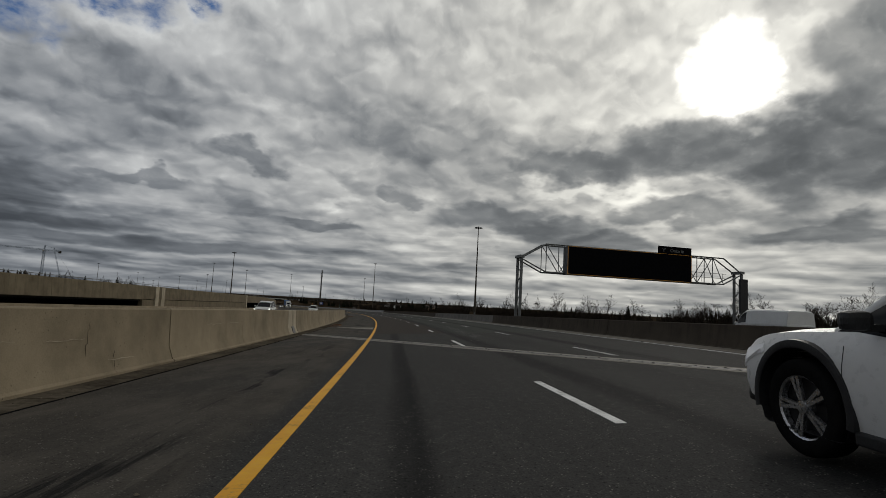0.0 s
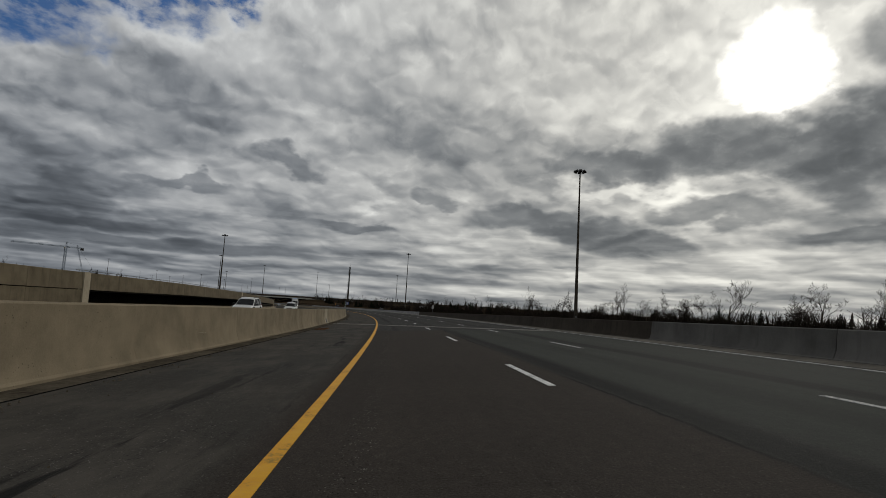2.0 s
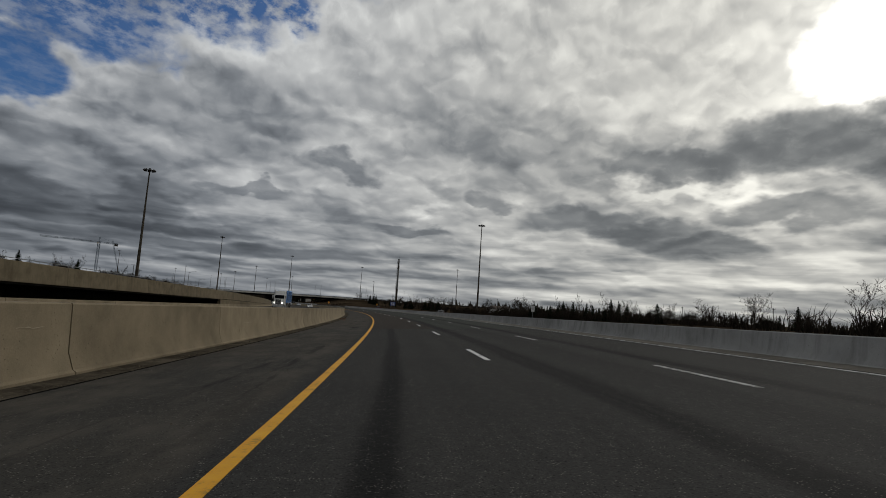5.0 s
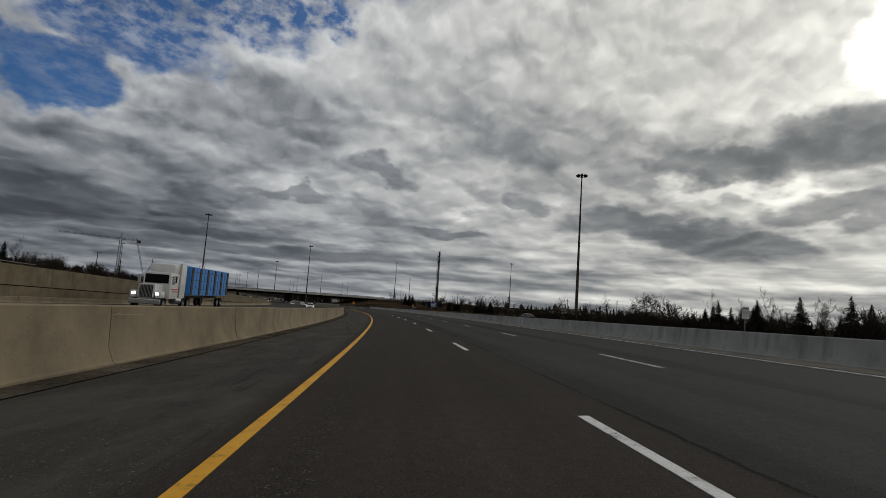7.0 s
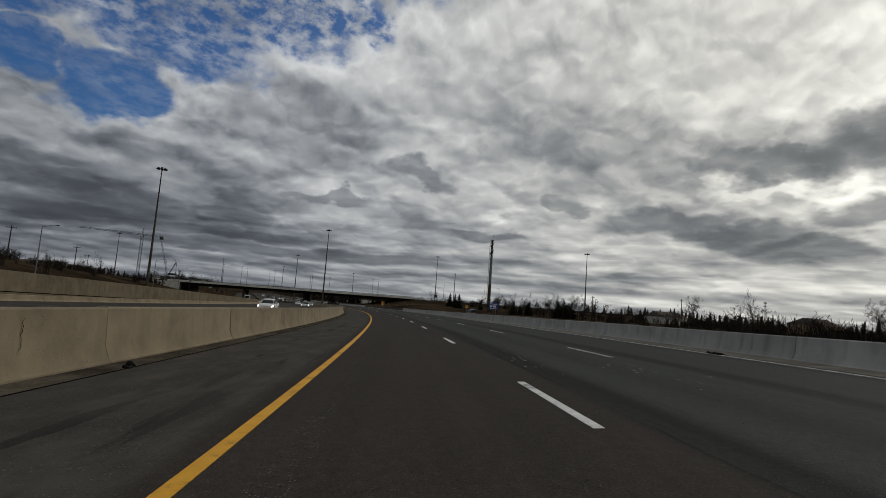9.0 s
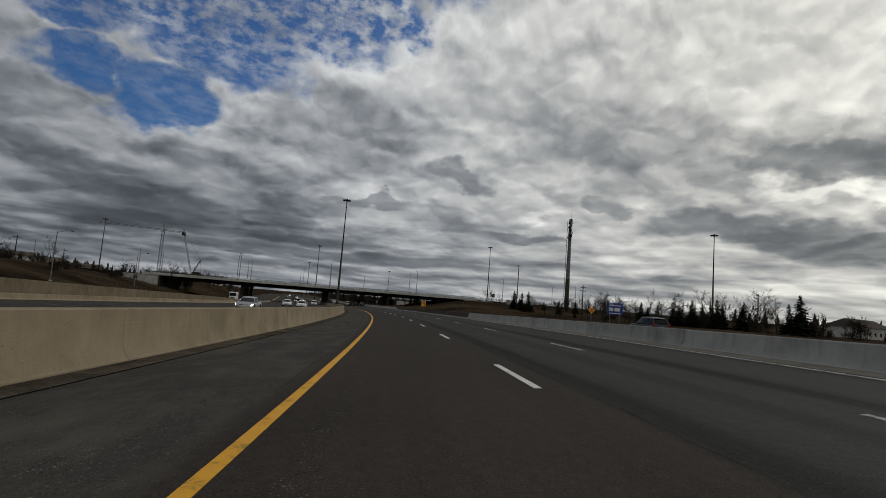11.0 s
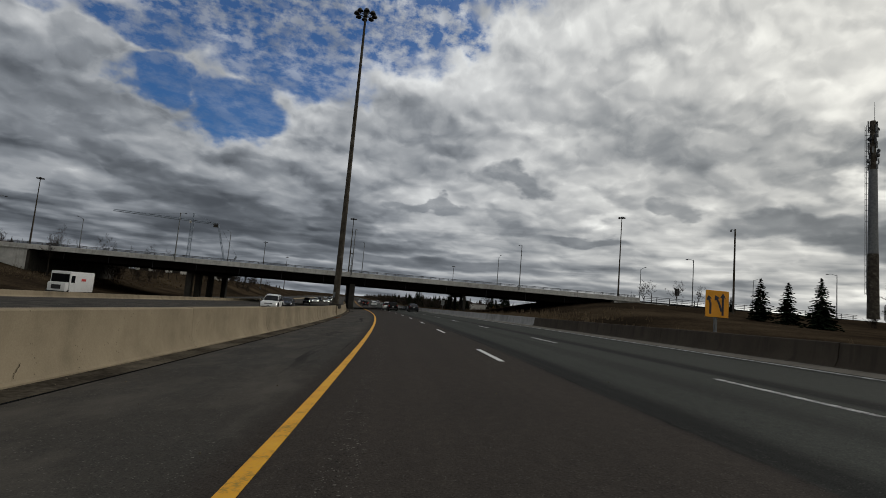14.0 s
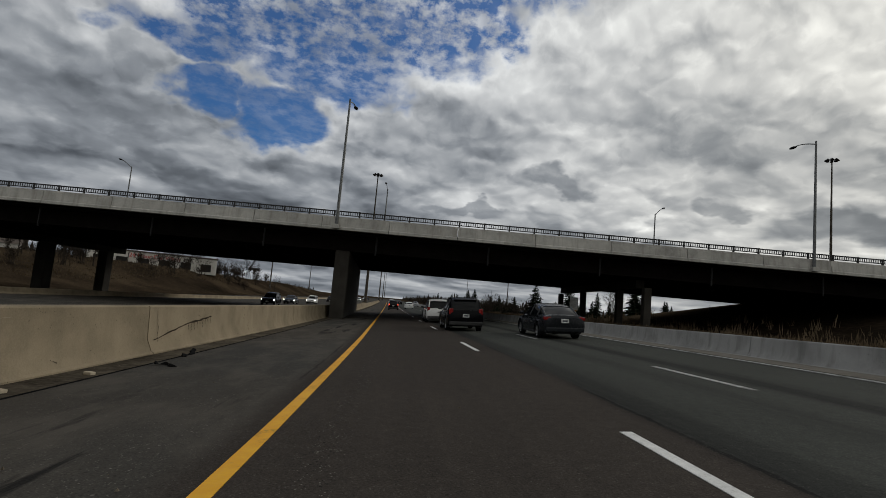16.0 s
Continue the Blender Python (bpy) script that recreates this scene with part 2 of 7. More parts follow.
def asphalt_material(name, base, warm):
    """Asphalt with aggregate, wheel tracks, seams along the lanes and patches; UV is station and offset in metres."""
    m = bpy.data.materials.new(name)
    m.use_nodes = True
    g = Graph(m.node_tree)
    bsdf = m.node_tree.nodes["Principled BSDF"]
    uv = g.node("ShaderNodeTexCoord").outputs["UV"]
    u, v, _ = g.split(uv)
    grain = g.noise(uv, 42.0, 3.0, 0.7)
    stone = g.node("ShaderNodeTexVoronoi")
    g.put(stone.inputs["Vector"], uv)
    stone.inputs["Scale"].default_value = 38.0
    blotch = g.noise(uv, 0.35, 5.0, 0.6)
    along = g.noise(g.join(g.math("MULTIPLY", u, 0.035), g.math("MULTIPLY", v, 1.7)), 1.0, 6.0, 0.62)
    wob = g.math("MULTIPLY", g.math("SUBTRACT", g.noise(g.join(g.math("MULTIPLY", u, 0.06), 0.0), 1.0, 3.0), 0.5), 0.5)
    vv = g.math("ADD", v, wob)

    def band(at, half):
        return g.span(g.math("ABSOLUTE", g.math("SUBTRACT", vv, at)), half, half * 0.3, 0.0, 1.0, True)

    def stretch(mid_u, half):
        return g.span(g.math("ABSOLUTE", g.math("SUBTRACT", u, mid_u)), half, half - 0.3, 0.0, 1.0)

    deck = g.math("MAXIMUM", stretch(2.0, 27.1), stretch(162.0, 56.0))
    f = g.math("MULTIPLY_ADD", g.math("SUBTRACT", along, 0.5), 0.34, 0.50)
    f = g.math("MULTIPLY_ADD", g.math("SUBTRACT", blotch, 0.5), 0.30, f)
    f = g.math("MULTIPLY_ADD", g.math("SUBTRACT", grain, 0.5), 1.3, f)
    f = g.math("MULTIPLY_ADD", g.math("SUBTRACT", g.noise(uv, 7.0, 4.0, 0.65), 0.5), 0.55, f)
    patchy = g.span(g.noise(g.join(g.math("MULTIPLY", u, 0.02), 3.0), 1.0, 4.0), 0.38, 0.56, 0.45, 1.0)
    for at, half, amp in ((3.15, 0.6, -0.16), (6.45, 0.6, -0.16), (9.0, 0.35, -0.2)):
        f = g.math("MULTIPLY_ADD", g.math("MULTIPLY", band(at, half), patchy), amp, f)
    f = g.math("MULTIPLY_ADD", g.math("MULTIPLY", band(-0.05, 0.34), deck), -0.15, f)
    track = g.math("MAXIMUM", band(3.08, 0.42), g.math("MAXIMUM", band(6.35, 0.38), g.math("MAXIMUM", g.math("MULTIPLY", band(4.75, 0.55), 0.30), g.math("MULTIPLY", band(-0.05, 0.26), deck))))
    track = g.math("MULTIPLY", g.math("MULTIPLY", track, patchy), g.span(along, 0.35, 0.6, 0.80, 0.42))
    ragged = g.math("MULTIPLY_ADD", g.math("SUBTRACT", g.noise(uv, 2.2, 5.0, 0.6), 0.5), 0.16, vv)
    outer = g.span(ragged, 2.78, 2.86)
    seam = g.math("MULTIPLY", g.span(g.math("ABSOLUTE", g.math("SUBTRACT", ragged, 2.82)), 0.05, 0.02), g.span(g.noise(g.join(g.math("MULTIPLY", u, 0.12), 4.0), 1.0, 4.0), 0.42, 0.55, 0.15, 0.85))
    edge_crack = g.math("MULTIPLY", g.span(g.math("ABSOLUTE", g.math("ADD", ragged, 1.62)), 0.035, 0.012), g.span(g.noise(g.join(g.math("MULTIPLY", u, 0.10), 8.0), 1.0, 4.0), 0.48, 0.58, 0.0, 0.75))
    seam = g.math("MULTIPLY", g.math("MAXIMUM", seam, edge_crack), g.math("SUBTRACT", 1.0, deck))
    shoulder = g.span(v, -1.45, -1.75)
    tone = g.mix(outer, tuple(c * k for c, k in zip(base, (0.84, 0.74, 0.67))), tuple(c * k for c, k in zip(base, (0.93, 1.0, 0.94))))
    tone = g.mix(deck, tone, tuple(c * 0.86 for c in base))
    tone = g.mix(shoulder, tone, tuple(c * k for c, k in zip(base, (0.92, 0.90, 0.85))))
    colour = g.mix(1.0, tone, g.ramp(f, [(0.08, (0.25, 0.25, 0.25)), (0.38, (0.75, 0.75, 0.75)), (0.60, (1.0, 1.0, 1.0)), (0.95, (1.7, 1.68, 1.62))]), "MULTIPLY")
    colour = g.mix(g.math("MAXIMUM", track, seam), colour, (0.010, 0.010, 0.0105))
    tint = g.span(g.noise(uv, 0.09, 3.0), 0.42, 0.66, 0.0, warm)
    colour = g.mix(g.math("MULTIPLY", tint, shoulder), colour, (0.072, 0.060, 0.048))
    # loose stones and ravelled strips
    ravel = g.math("MAXIMUM", g.math("MULTIPLY", band(-0.60, 0.26), 0.9), g.math("MULTIPLY", deck, 0.8))
    ravel = g.math("MAXIMUM", ravel, g.math("MULTIPLY", shoulder, g.span(g.noise(g.join(g.math("MULTIPLY", u, 0.25), v), 0.6, 4.0), 0.46, 0.62)))
    ravel = g.math("MAXIMUM", ravel, g.math("MULTIPLY_ADD", shoulder, 0.25, 0.25))
    chip = g.math("MULTIPLY", g.span(stone.outputs["Distance"], 0.30, 0.16, 0.0, 0.85), g.span(g.noise(uv, 9.0, 3.0), 0.48, 0.60))
    colour = g.mix(g.math("MULTIPLY", chip, ravel), colour, (0.25, 0.235, 0.21))
    pebble = g.node("ShaderNodeTexVoronoi")
    g.put(pebble.inputs["Vector"], g.vec("ADD", uv, g.vec("SCALE", g.noise(uv, 20.0, 2.0, color=True), scale=0.04).outputs[0]).outputs[0])
    pebble.inputs["Scale"].default_value = 11.0
    strewn = g.math("MULTIPLY", g.span(g.noise(g.vec("MULTIPLY", uv, (0.4, 1.0, 1.0)).outputs[0], 1.3, 4.0), 0.46, 0.58), g.math("MAXIMUM", g.math("MULTIPLY", shoulder, 0.8), g.math("MAXIMUM", band(-0.60, 0.24), 0.10)))
    colour = g.mix(g.math("MULTIPLY", g.span(pebble.outputs["Distance"], 0.15, 0.08, 0.0, 0.8), strewn), colour, (0.22, 0.205, 0.185))
    hole = g.math("MULTIPLY", g.span(g.noise(uv, 30.0, 2.0), 0.60, 0.68), ravel)
    colour = g.mix(g.math("MULTIPLY", hole, 0.8), colour, (0.008, 0.008, 0.008))
    rough_patch = g.span(g.noise(g.join(g.math("MULTIPLY", u, 0.5), g.math("MULTIPLY", v, 1.1), 3.0), 1.1, 6.0, 0.66), 0.44, 0.66, 0.0, 0.7)
    colour = g.mix(g.math("MULTIPLY", rough_patch, shoulder), colour, (0.098, 0.088, 0.075))
    # dark oily blotches on the shoulder
    smear = g.noise(g.join(g.math("MULTIPLY", u, 0.16), g.math("MULTIPLY", v, 1.5), 7.0), 1.0, 6.0, 0.62)
    spot = g.math("MULTIPLY", g.span(smear, 0.555, 0.60, 0.0, 0.85), g.span(g.math("ABSOLUTE", g.math("ADD", v, 2.65)), 1.0, 0.35))
    spot = g.math("MULTIPLY", spot, g.span(g.noise(g.join(g.math("MULTIPLY", u, 0.03), 9.0), 1.0, 2.0), 0.465, 0.53))
    colour = g.mix(g.math("MULTIPLY", spot, shoulder), colour, (0.012, 0.012, 0.012))
    g.put(bsdf.inputs["Base Color"], colour)
    g.put(bsdf.inputs["Roughness"], g.span(f, 0.2, 0.8, 0.72, 0.93))
    bsdf.inputs["Specular IOR Level"].default_value = 0.02
    g.put(bsdf.inputs["Normal"], g.bump(grain, 0.7, 0.008))
    return m


def glass_material(name, tint):
    m = bpy.data.materials.new(name)
    m.use_nodes = True
    b = m.node_tree.nodes["Principled BSDF"]
    b.inputs["Base Color"].default_value = (*tint, 1)
    b.inputs["Roughness"].default_value = 0.06
    b.inputs["Specular IOR Level"].default_value = 0.15
    return m


def lamp_material(name, colour, power):
    m = bpy.data.materials.new(name)
    m.use_nodes = True
    b = m.node_tree.nodes["Principled BSDF"]
    b.inputs["Base Color"].default_value = (*colour, 1)
    b.inputs["Roughness"].default_value = 0.15
    b.inputs["Emission Color"].default_value = (*colour, 1)
    b.inputs["Emission Strength"].default_value = power
    return m


def concrete_material(name, base, stain, streaks=0.7, pits=0.5):
    """Cast concrete: blotches, vertical run stains, pits and chips. Object space in metres, z up."""
    m = bpy.data.materials.new(name)
    m.use_nodes = True
    g = Graph(m.node_tree)
    bsdf = m.node_tree.nodes["Principled BSDF"]
    co = g.node("ShaderNodeTexCoord").outputs["Object"]
    rnd = g.node("ShaderNodeObjectInfo").outputs["Random"]
    co = g.vec("ADD", co, g.join(g.math("MULTIPLY", rnd, 37.0), g.math("MULTIPLY", rnd, 11.0), 0.0)).outputs[0]
    blotch = g.noise(co, 0.8, 6.0, 0.62)
    run = g.noise(g.vec("MULTIPLY", co, (3.2, 3.2, 0.22)).outputs[0], 1.0, 5.0, 0.6)
    grain = g.noise(co, 38.0, 3.0, 0.65)
    f = g.math("MULTIPLY_ADD", g.math("SUBTRACT", grain, 0.5), 0.35, blotch)
    f = g.math("MULTIPLY_ADD", g.math("SUBTRACT", rnd, 0.5), 0.14, f)
    colour = g.ramp(f, [(0.25, tuple(c * 0.66 for c in base)), (0.5, base), (0.75, tuple(c * 1.28 for c in base))])
    colour = g.mix(g.math("MULTIPLY", g.span(run, 0.5, 0.72), streaks), colour, stain)
    vor = g.node("ShaderNodeTexVoronoi")
    g.put(vor.inputs["Vector"], co)
    vor.inputs["Scale"].default_value = 13.0
    pit = g.math("MULTIPLY", g.span(g.math("MULTIPLY_ADD", g.math("SUBTRACT", grain, 0.5), 0.3, vor.outputs["Distance"]), 0.17, 0.09), g.span(g.noise(co, 1.9, 4.0), 0.50, 0.60))
    colour = g.mix(g.math("MULTIPLY", pit, pits), colour, tuple(c * 0.3 for c in stain))
    g.put(bsdf.inputs["Base Color"], colour)
    bsdf.inputs["Roughness"].default_value = 0.9
    bsdf.inputs["Specular IOR Level"].default_value = 0.1
    g.put(bsdf.inputs["Normal"], g.bump(g.math("ADD", g.math("MULTIPLY", grain, 0.6), blotch), 0.35, 0.01))
    return m


ASPHALT = asphalt_material("asphalt", (0.064, 0.0625, 0.060), 0.5)
ASPHALT_FAR = asphalt_material("asphalt_far", (0.052, 0.050, 0.047), 0.3)
TAN = concrete_material("barrier_concrete", (0.25, 0.206, 0.142), (0.17, 0.135, 0.09), 0.22, 0.8)
WALL = concrete_material("stained_wall_concrete", (0.165, 0.136, 0.092), (0.085, 0.068, 0.046), 0.5, 0.5)
BROWN = concrete_material("old_concrete", (0.058, 0.048, 0.037), (0.028, 0.023, 0.019), 0.6, 0.4)
GREY = concrete_material("new_concrete", (0.29, 0.286, 0.274), (0.13, 0.125, 0.118), 0.6, 0.5)
GRIMY = concrete_material("grimy_concrete", (0.145, 0.138, 0.126), (0.07, 0.065, 0.058), 0.5, 0.5)
PALE = concrete_material("patched_concrete", (0.38, 0.33, 0.25), (0.18, 0.145, 0.10), 0.65, 0.9)
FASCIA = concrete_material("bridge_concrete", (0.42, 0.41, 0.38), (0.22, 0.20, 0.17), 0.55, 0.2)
# shade under the overpass deck is put into this concrete's base colour
PIER = concrete_material("shade_toned_concrete", (0.046, 0.042, 0.036), (0.022, 0.020, 0.017), 0.6, 0.2)
# girder steel taken near black, the under-deck shade being in its colour
GIRDER = surface("shaded_weathering_steel", shades((0.012, 0.010, 0.009)), 1.2, 0.88)
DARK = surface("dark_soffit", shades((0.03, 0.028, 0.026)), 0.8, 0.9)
YELLOW = surface("yellow_line_paint", [(0.28, (0.32, 0.19, 0.02)), (0.42, (0.68, 0.325, 0.014)), (0.7, (0.74, 0.39, 0.02))], 3.0, 0.75, bump=0.3, dist=0.004)
WHITE = surface("white_line_paint", [(0.3, (0.20, 0.20, 0.195)), (0.44, (0.58, 0.58, 0.56)), (0.7, (0.74, 0.74, 0.72))], 4.0, 0.75, bump=0.3, dist=0.004)
WORN = surface("worn_line_paint", [(0.36, (0.12, 0.12, 0.115)), (0.52, (0.36, 0.355, 0.345)), (0.7, (0.5, 0.5, 0.49))], 4.0, 0.8, bump=0.3, dist=0.004)
GALV = surface("galvanised_steel", shades((0.155, 0.16, 0.16), 0.7, 1.25), 2.5, 0.55, 0.45, 0.1, spec=0.3)
POLE = surface("mast_steel", [(0.3, (0.030, 0.025, 0.019)), (0.5, (0.060, 0.050, 0.038)), (0.62, (0.085, 0.074, 0.058)), (0.84, (0.22, 0.20, 0.17))], 1.6, 0.75, 0.1, 0.1, spec=0.15)
BLACK = surface("black_plastic", shades((0.018, 0.018, 0.019)), 6.0, 0.55)
RUBBER = surface("tyre_rubber", shades((0.011, 0.011, 0.011)), 9.0, 0.85)
ALLOY = surface("alloy", shades((0.50, 0.50, 0.51), 0.85, 1.1), 6.0, 0.3, 0.9, 0.0)
GLASS = glass_material("tinted_glass", (0.006, 0.007, 0.008))
TAIL = lamp_material("tail_lamp", (0.22, 0.008, 0.007), 0.02)
BRAKE = lamp_material("lit_brake_lamp", (0.9, 0.05, 0.02), 2.5)
HEAD = lamp_material("headlamp", (0.75, 0.76, 0.78), 0.05)
HEAD_ON = lamp_material("lit_headlamp", (1.0, 0.97, 0.9), 5.0)
PLATE = surface("plate_white", shades((0.6, 0.6, 0.6)), 6.0, 0.5)
INK = surface("dark_ink", shades((0.03, 0.03, 0.045)), 6.0, 0.6)
PANEL = surface("black_sign_face", shades((0.006, 0.006, 0.007)), 3.0, 0.9)
BARK = surface("bark", shades((0.034, 0.028, 0.023), 0.6, 1.3), 3.0, 0.95)
SPRUCE = surface("spruce_needles", shades((0.014, 0.020, 0.012), 0.6, 1.4), 1.5, 0.9, vary=0.2)
SCRUB = surface("winter_scrub", shades((0.032, 0.026, 0.020), 0.6, 1.4), 0.9, 0.95, vary=0.25)
GRASS = surface("dry_grass", [(0.3, (0.014, 0.011, 0.008)), (0.5, (0.033, 0.024, 0.016)), (0.7, (0.066, 0.049, 0.031))], 0.06, 0.95, fine=40.0, bump=0.6, dist=0.1)
RUST = surface("rusted_iron", [(0.3, (0.05, 0.028, 0.018)), (0.5, (0.12, 0.065, 0.04)), (0.7, (0.18, 0.11, 0.07))], 9.0, 0.85)
STEEL = surface("joint_steel", shades((0.15, 0.145, 0.138), 0.6, 1.4), 5.0, 0.7, 0.2)
DEBRIS = surface("gravel_dirt", shades((0.10, 0.085, 0.065), 0.5, 1.7), 9.0, 0.95)
TAR = surface("tar_seal", shades((0.012, 0.012, 0.012)), 5.0, 0.88)
AMBER = surface("amber_sign", shades((0.78, 0.33, 0.02), 0.9, 1.08), 3.0, 0.6)
BLUE = surface("blue_sign", shades((0.012, 0.045, 0.24), 0.9, 1.1), 3.0, 0.6)
ORANGE = surface("orange_paint", shades((0.30, 0.12, 0.04), 0.5, 1.3), 8.0, 0.86)
BRICK = surface("house_walls", shades((0.24, 0.17, 0.12), 0.7, 1.3), 0.6, 0.9, vary=0.4)
SIDING = surface("pale_walls", shades((0.50, 0.48, 0.44), 0.8, 1.15), 0.6, 0.85, vary=0.3)
ROOF = surface("roof_shingle", shades((0.10, 0.085, 0.075), 0.7, 1.3), 0.8, 0.95)
RED = surface("red_fascia", shades((0.5, 0.03, 0.025)), 2.0, 0.6)

# ---- the line of the road: station s along it, offset d to its right, height z over its axis ----
PACE = 37.0
_u = np.arange(-8.0, 60.0, 0.05)


def _heading(u):
    k = np.clip(u, 0.0, 16.6)
    h = -0.5671 + 4.6409 + 2.0985 * k + 0.00948 * (k - 8) ** 2 - 0.2407 * ((k - 8) / 8) ** 3
    return np.radians(h + 1.95 * np.minimum(u, 0.0))


def _axis():
    h = _heading((_u[1:] + _u[:-1]) / 2)
    i0 = int(np.argmin(np.abs(_u)))
    x = np.concatenate([[0.0], np.cumsum(-np.sin(h) * 0.05 * PACE)])
    y = np.concatenate([[0.0], np.cumsum(np.cos(h) * 0.05 * PACE)])
    grade = np.where(_u < 16.5, -0.0209 + 2 * 0.000231 * np.clip(_u, 0, 16.5), -0.0133 * np.clip((20.5 - _u) / 4.0, 0, 1))
    z = np.concatenate([[0.0], np.cumsum((grade[1:] + grade[:-1]) / 2 * 0.05 * PACE)])
    return x - x[i0], y - y[i0], z - z[i0] - 1.187


AX, AY, AZ = _axis()
AH = _heading(_u)


def place(s, d, z=0.0):
    u = s / PACE
    h = float(np.interp(u, _u, AH))
    return Vector((float(np.interp(u, _u, AX)) + math.cos(h) * d, float(np.interp(u, _u, AY)) + math.sin(h) * d, float(np.interp(u, _u, AZ)) + z))


def facing(s):
    """Degrees about z of the road's way at s."""
    return math.degrees(float(np.interp(s / PACE, _u, AH)))


def lerp(v, xs, ys):
    return float(np.interp(v, xs, ys))


FALL = 0.06


def opposing_level(s):
    return lerp(s, (0, 150, 500), (0.0, 0.0, -0.3))


def upper_level(s):
    return lerp(s, (-100, 0, 70, 155, 190, 300, 375, 465, 505, 545, 700), (0.8, 1.3, 1.7, 2.3, 2.3, 1.6, 0.9, 0.0, -0.35, -0.8, -1.0))


def median_sway(s):
    """How far the median barrier stands off its usual line."""
    return lerp(s, (-60, 8, 40, 82, 125, 156, 200, 248, 322, 433, 507, 581, 700), (-0.2, -0.2, -0.35, -0.8, -0.62, -0.52, -0.3, -0.13, -0.13, 0.0, 0.05, 0.1, 0.1))


def right_level(s):
    return 0.42


def smooth(t):
    t = min(1.0, max(0.0, t))
    return t * t * (3 - 2 * t)


def terrain(s, d):
    """Height of the ground over the axis."""
    if -41.0 < d < 13.0:
        return min(FALL * d, 0.4) - 0.9 if d > -6 else -3.0
    if d >= 13.0:
        low = right_level(s) - 0.12
        rise = (0.18 * smooth((s - 400) / 80) + 0.82 * smooth((s - 555) / 85)) * (1.0 - 0.9 * smooth((s - 655) / 60))
        start = 14.0 if s < 600 else 14.0 + 6.0 * smooth((s - 600) / 25)
        return low + 6.3 * smooth((d - start) / 38.0) * rise + 0.6 * smooth((d - 60) / 80) + 1.2 * smooth((d - 30) / 25) * smooth((420 - s) / 120)
    low = upper_level(s) - 0.15
    rise = smooth((s - 330) / 110) * (1.0 - 0.5 * smooth((s - 900) / 300))
    return low + 7.0 * smooth((-49 - d) / (44.0 - 20.0 * smooth((s - 690) / 60))) * rise + 1.5 * smooth((-90 - d) / 120)


# ---- mesh helpers ----


def mesh_object(name, bm, material, smooth_angle=None):
    me = bpy.data.meshes.new(name)
    bm.normal_update()
    if smooth_angle is not None:
        lim = radians(smooth_angle)
        for f in bm.faces:
            f.smooth = True
        for e in bm.edges:
            if len(e.link_faces) == 2 and e.calc_face_angle(0.0) > lim:
                e.smooth = False
    bm.to_mesh(me)
    bm.free()
    if material:
        me.materials.append(material)
    return new(name, me)


def part(name, bm, material, parent, label="", smooth_angle=None):
    ob = mesh_object(name, bm, material, smooth_angle)
    ob.parent = parent
    if label:
        ob["label"] = label
    return ob


def shared(name, me, parent, m=None):
    ob = new(name, me)
    ob.parent = parent
    if m is not None:
        ob.matrix_basis = m
    return ob


def empty(name, m, label, category, group="", kind=""):
    ob = new(name)
    ob.empty_display_size = 0.2
    ob.matrix_basis = m
    return tagged(ob, label, category, group, kind)


def box(bm, c, size, m=None, bevel=0.0):
    g = bmesh.ops.create_cube(bm, size=1.0)
    vs = g["verts"]
    for v in vs:
        v.co = Vector((v.co.x * size[0] + c[0], v.co.y * size[1] + c[1], v.co.z * size[2] + c[2]))
    if bevel:
        es = list({e for v in vs for e in v.link_edges})
        r = bmesh.ops.bevel(bm, geom=es, offset=bevel, segments=2, affect="EDGES", profile=0.6)
        vs = list({v for f in r["faces"] for v in f.verts} | {v for v in vs if v.is_valid})
    if m is not None:
        for v in vs:
            v.co = m @ v.co
    return vs


def tube(bm, a, b, r0, r1=None, n=6, cap=True):
    """A tapered bar from a to b."""
    a, b = Vector(a), Vector(b)
    r1 = r0 if r1 is None else r1
    ax = (b - a).normalized()
    side = ax.cross(Vector((0, 0, 1)) if abs(ax.z) < 0.9 else Vector((1, 0, 0))).normalized()
    other = ax.cross(side)
    rings = []
    for p, r in ((a, r0), (b, r1)):
        rings.append([bm.verts.new(p + side * (math.cos(k * 2 * math.pi / n) * r) + other * (math.sin(k * 2 * math.pi / n) * r)) for k in range(n)])
    for k in range(n):
        bm.faces.new((rings[0][k], rings[0][(k + 1) % n], rings[1][(k + 1) % n], rings[1][k]))
    if cap:
        bm.faces.new(rings[0][::-1])
        bm.faces.new(rings[1])


def lathe(bm, profile, n=24, axis="y"):
    """Turns (radius, along) pairs round an axis."""
    rings = []
    for r, t in profile:
        ring = []
        for k in range(n):
            a = 2 * math.pi * k / n
            p = (r * math.cos(a), t, r * math.sin(a)) if axis == "y" else (r * math.cos(a), r * math.sin(a), t)
            ring.append(bm.verts.new(p))
        rings.append(ring)
    for p, q in zip(rings, rings[1:]):
        for k in range(n):
            bm.faces.new((p[k], q[k], q[(k + 1) % n], p[(k + 1) % n]))
    return rings


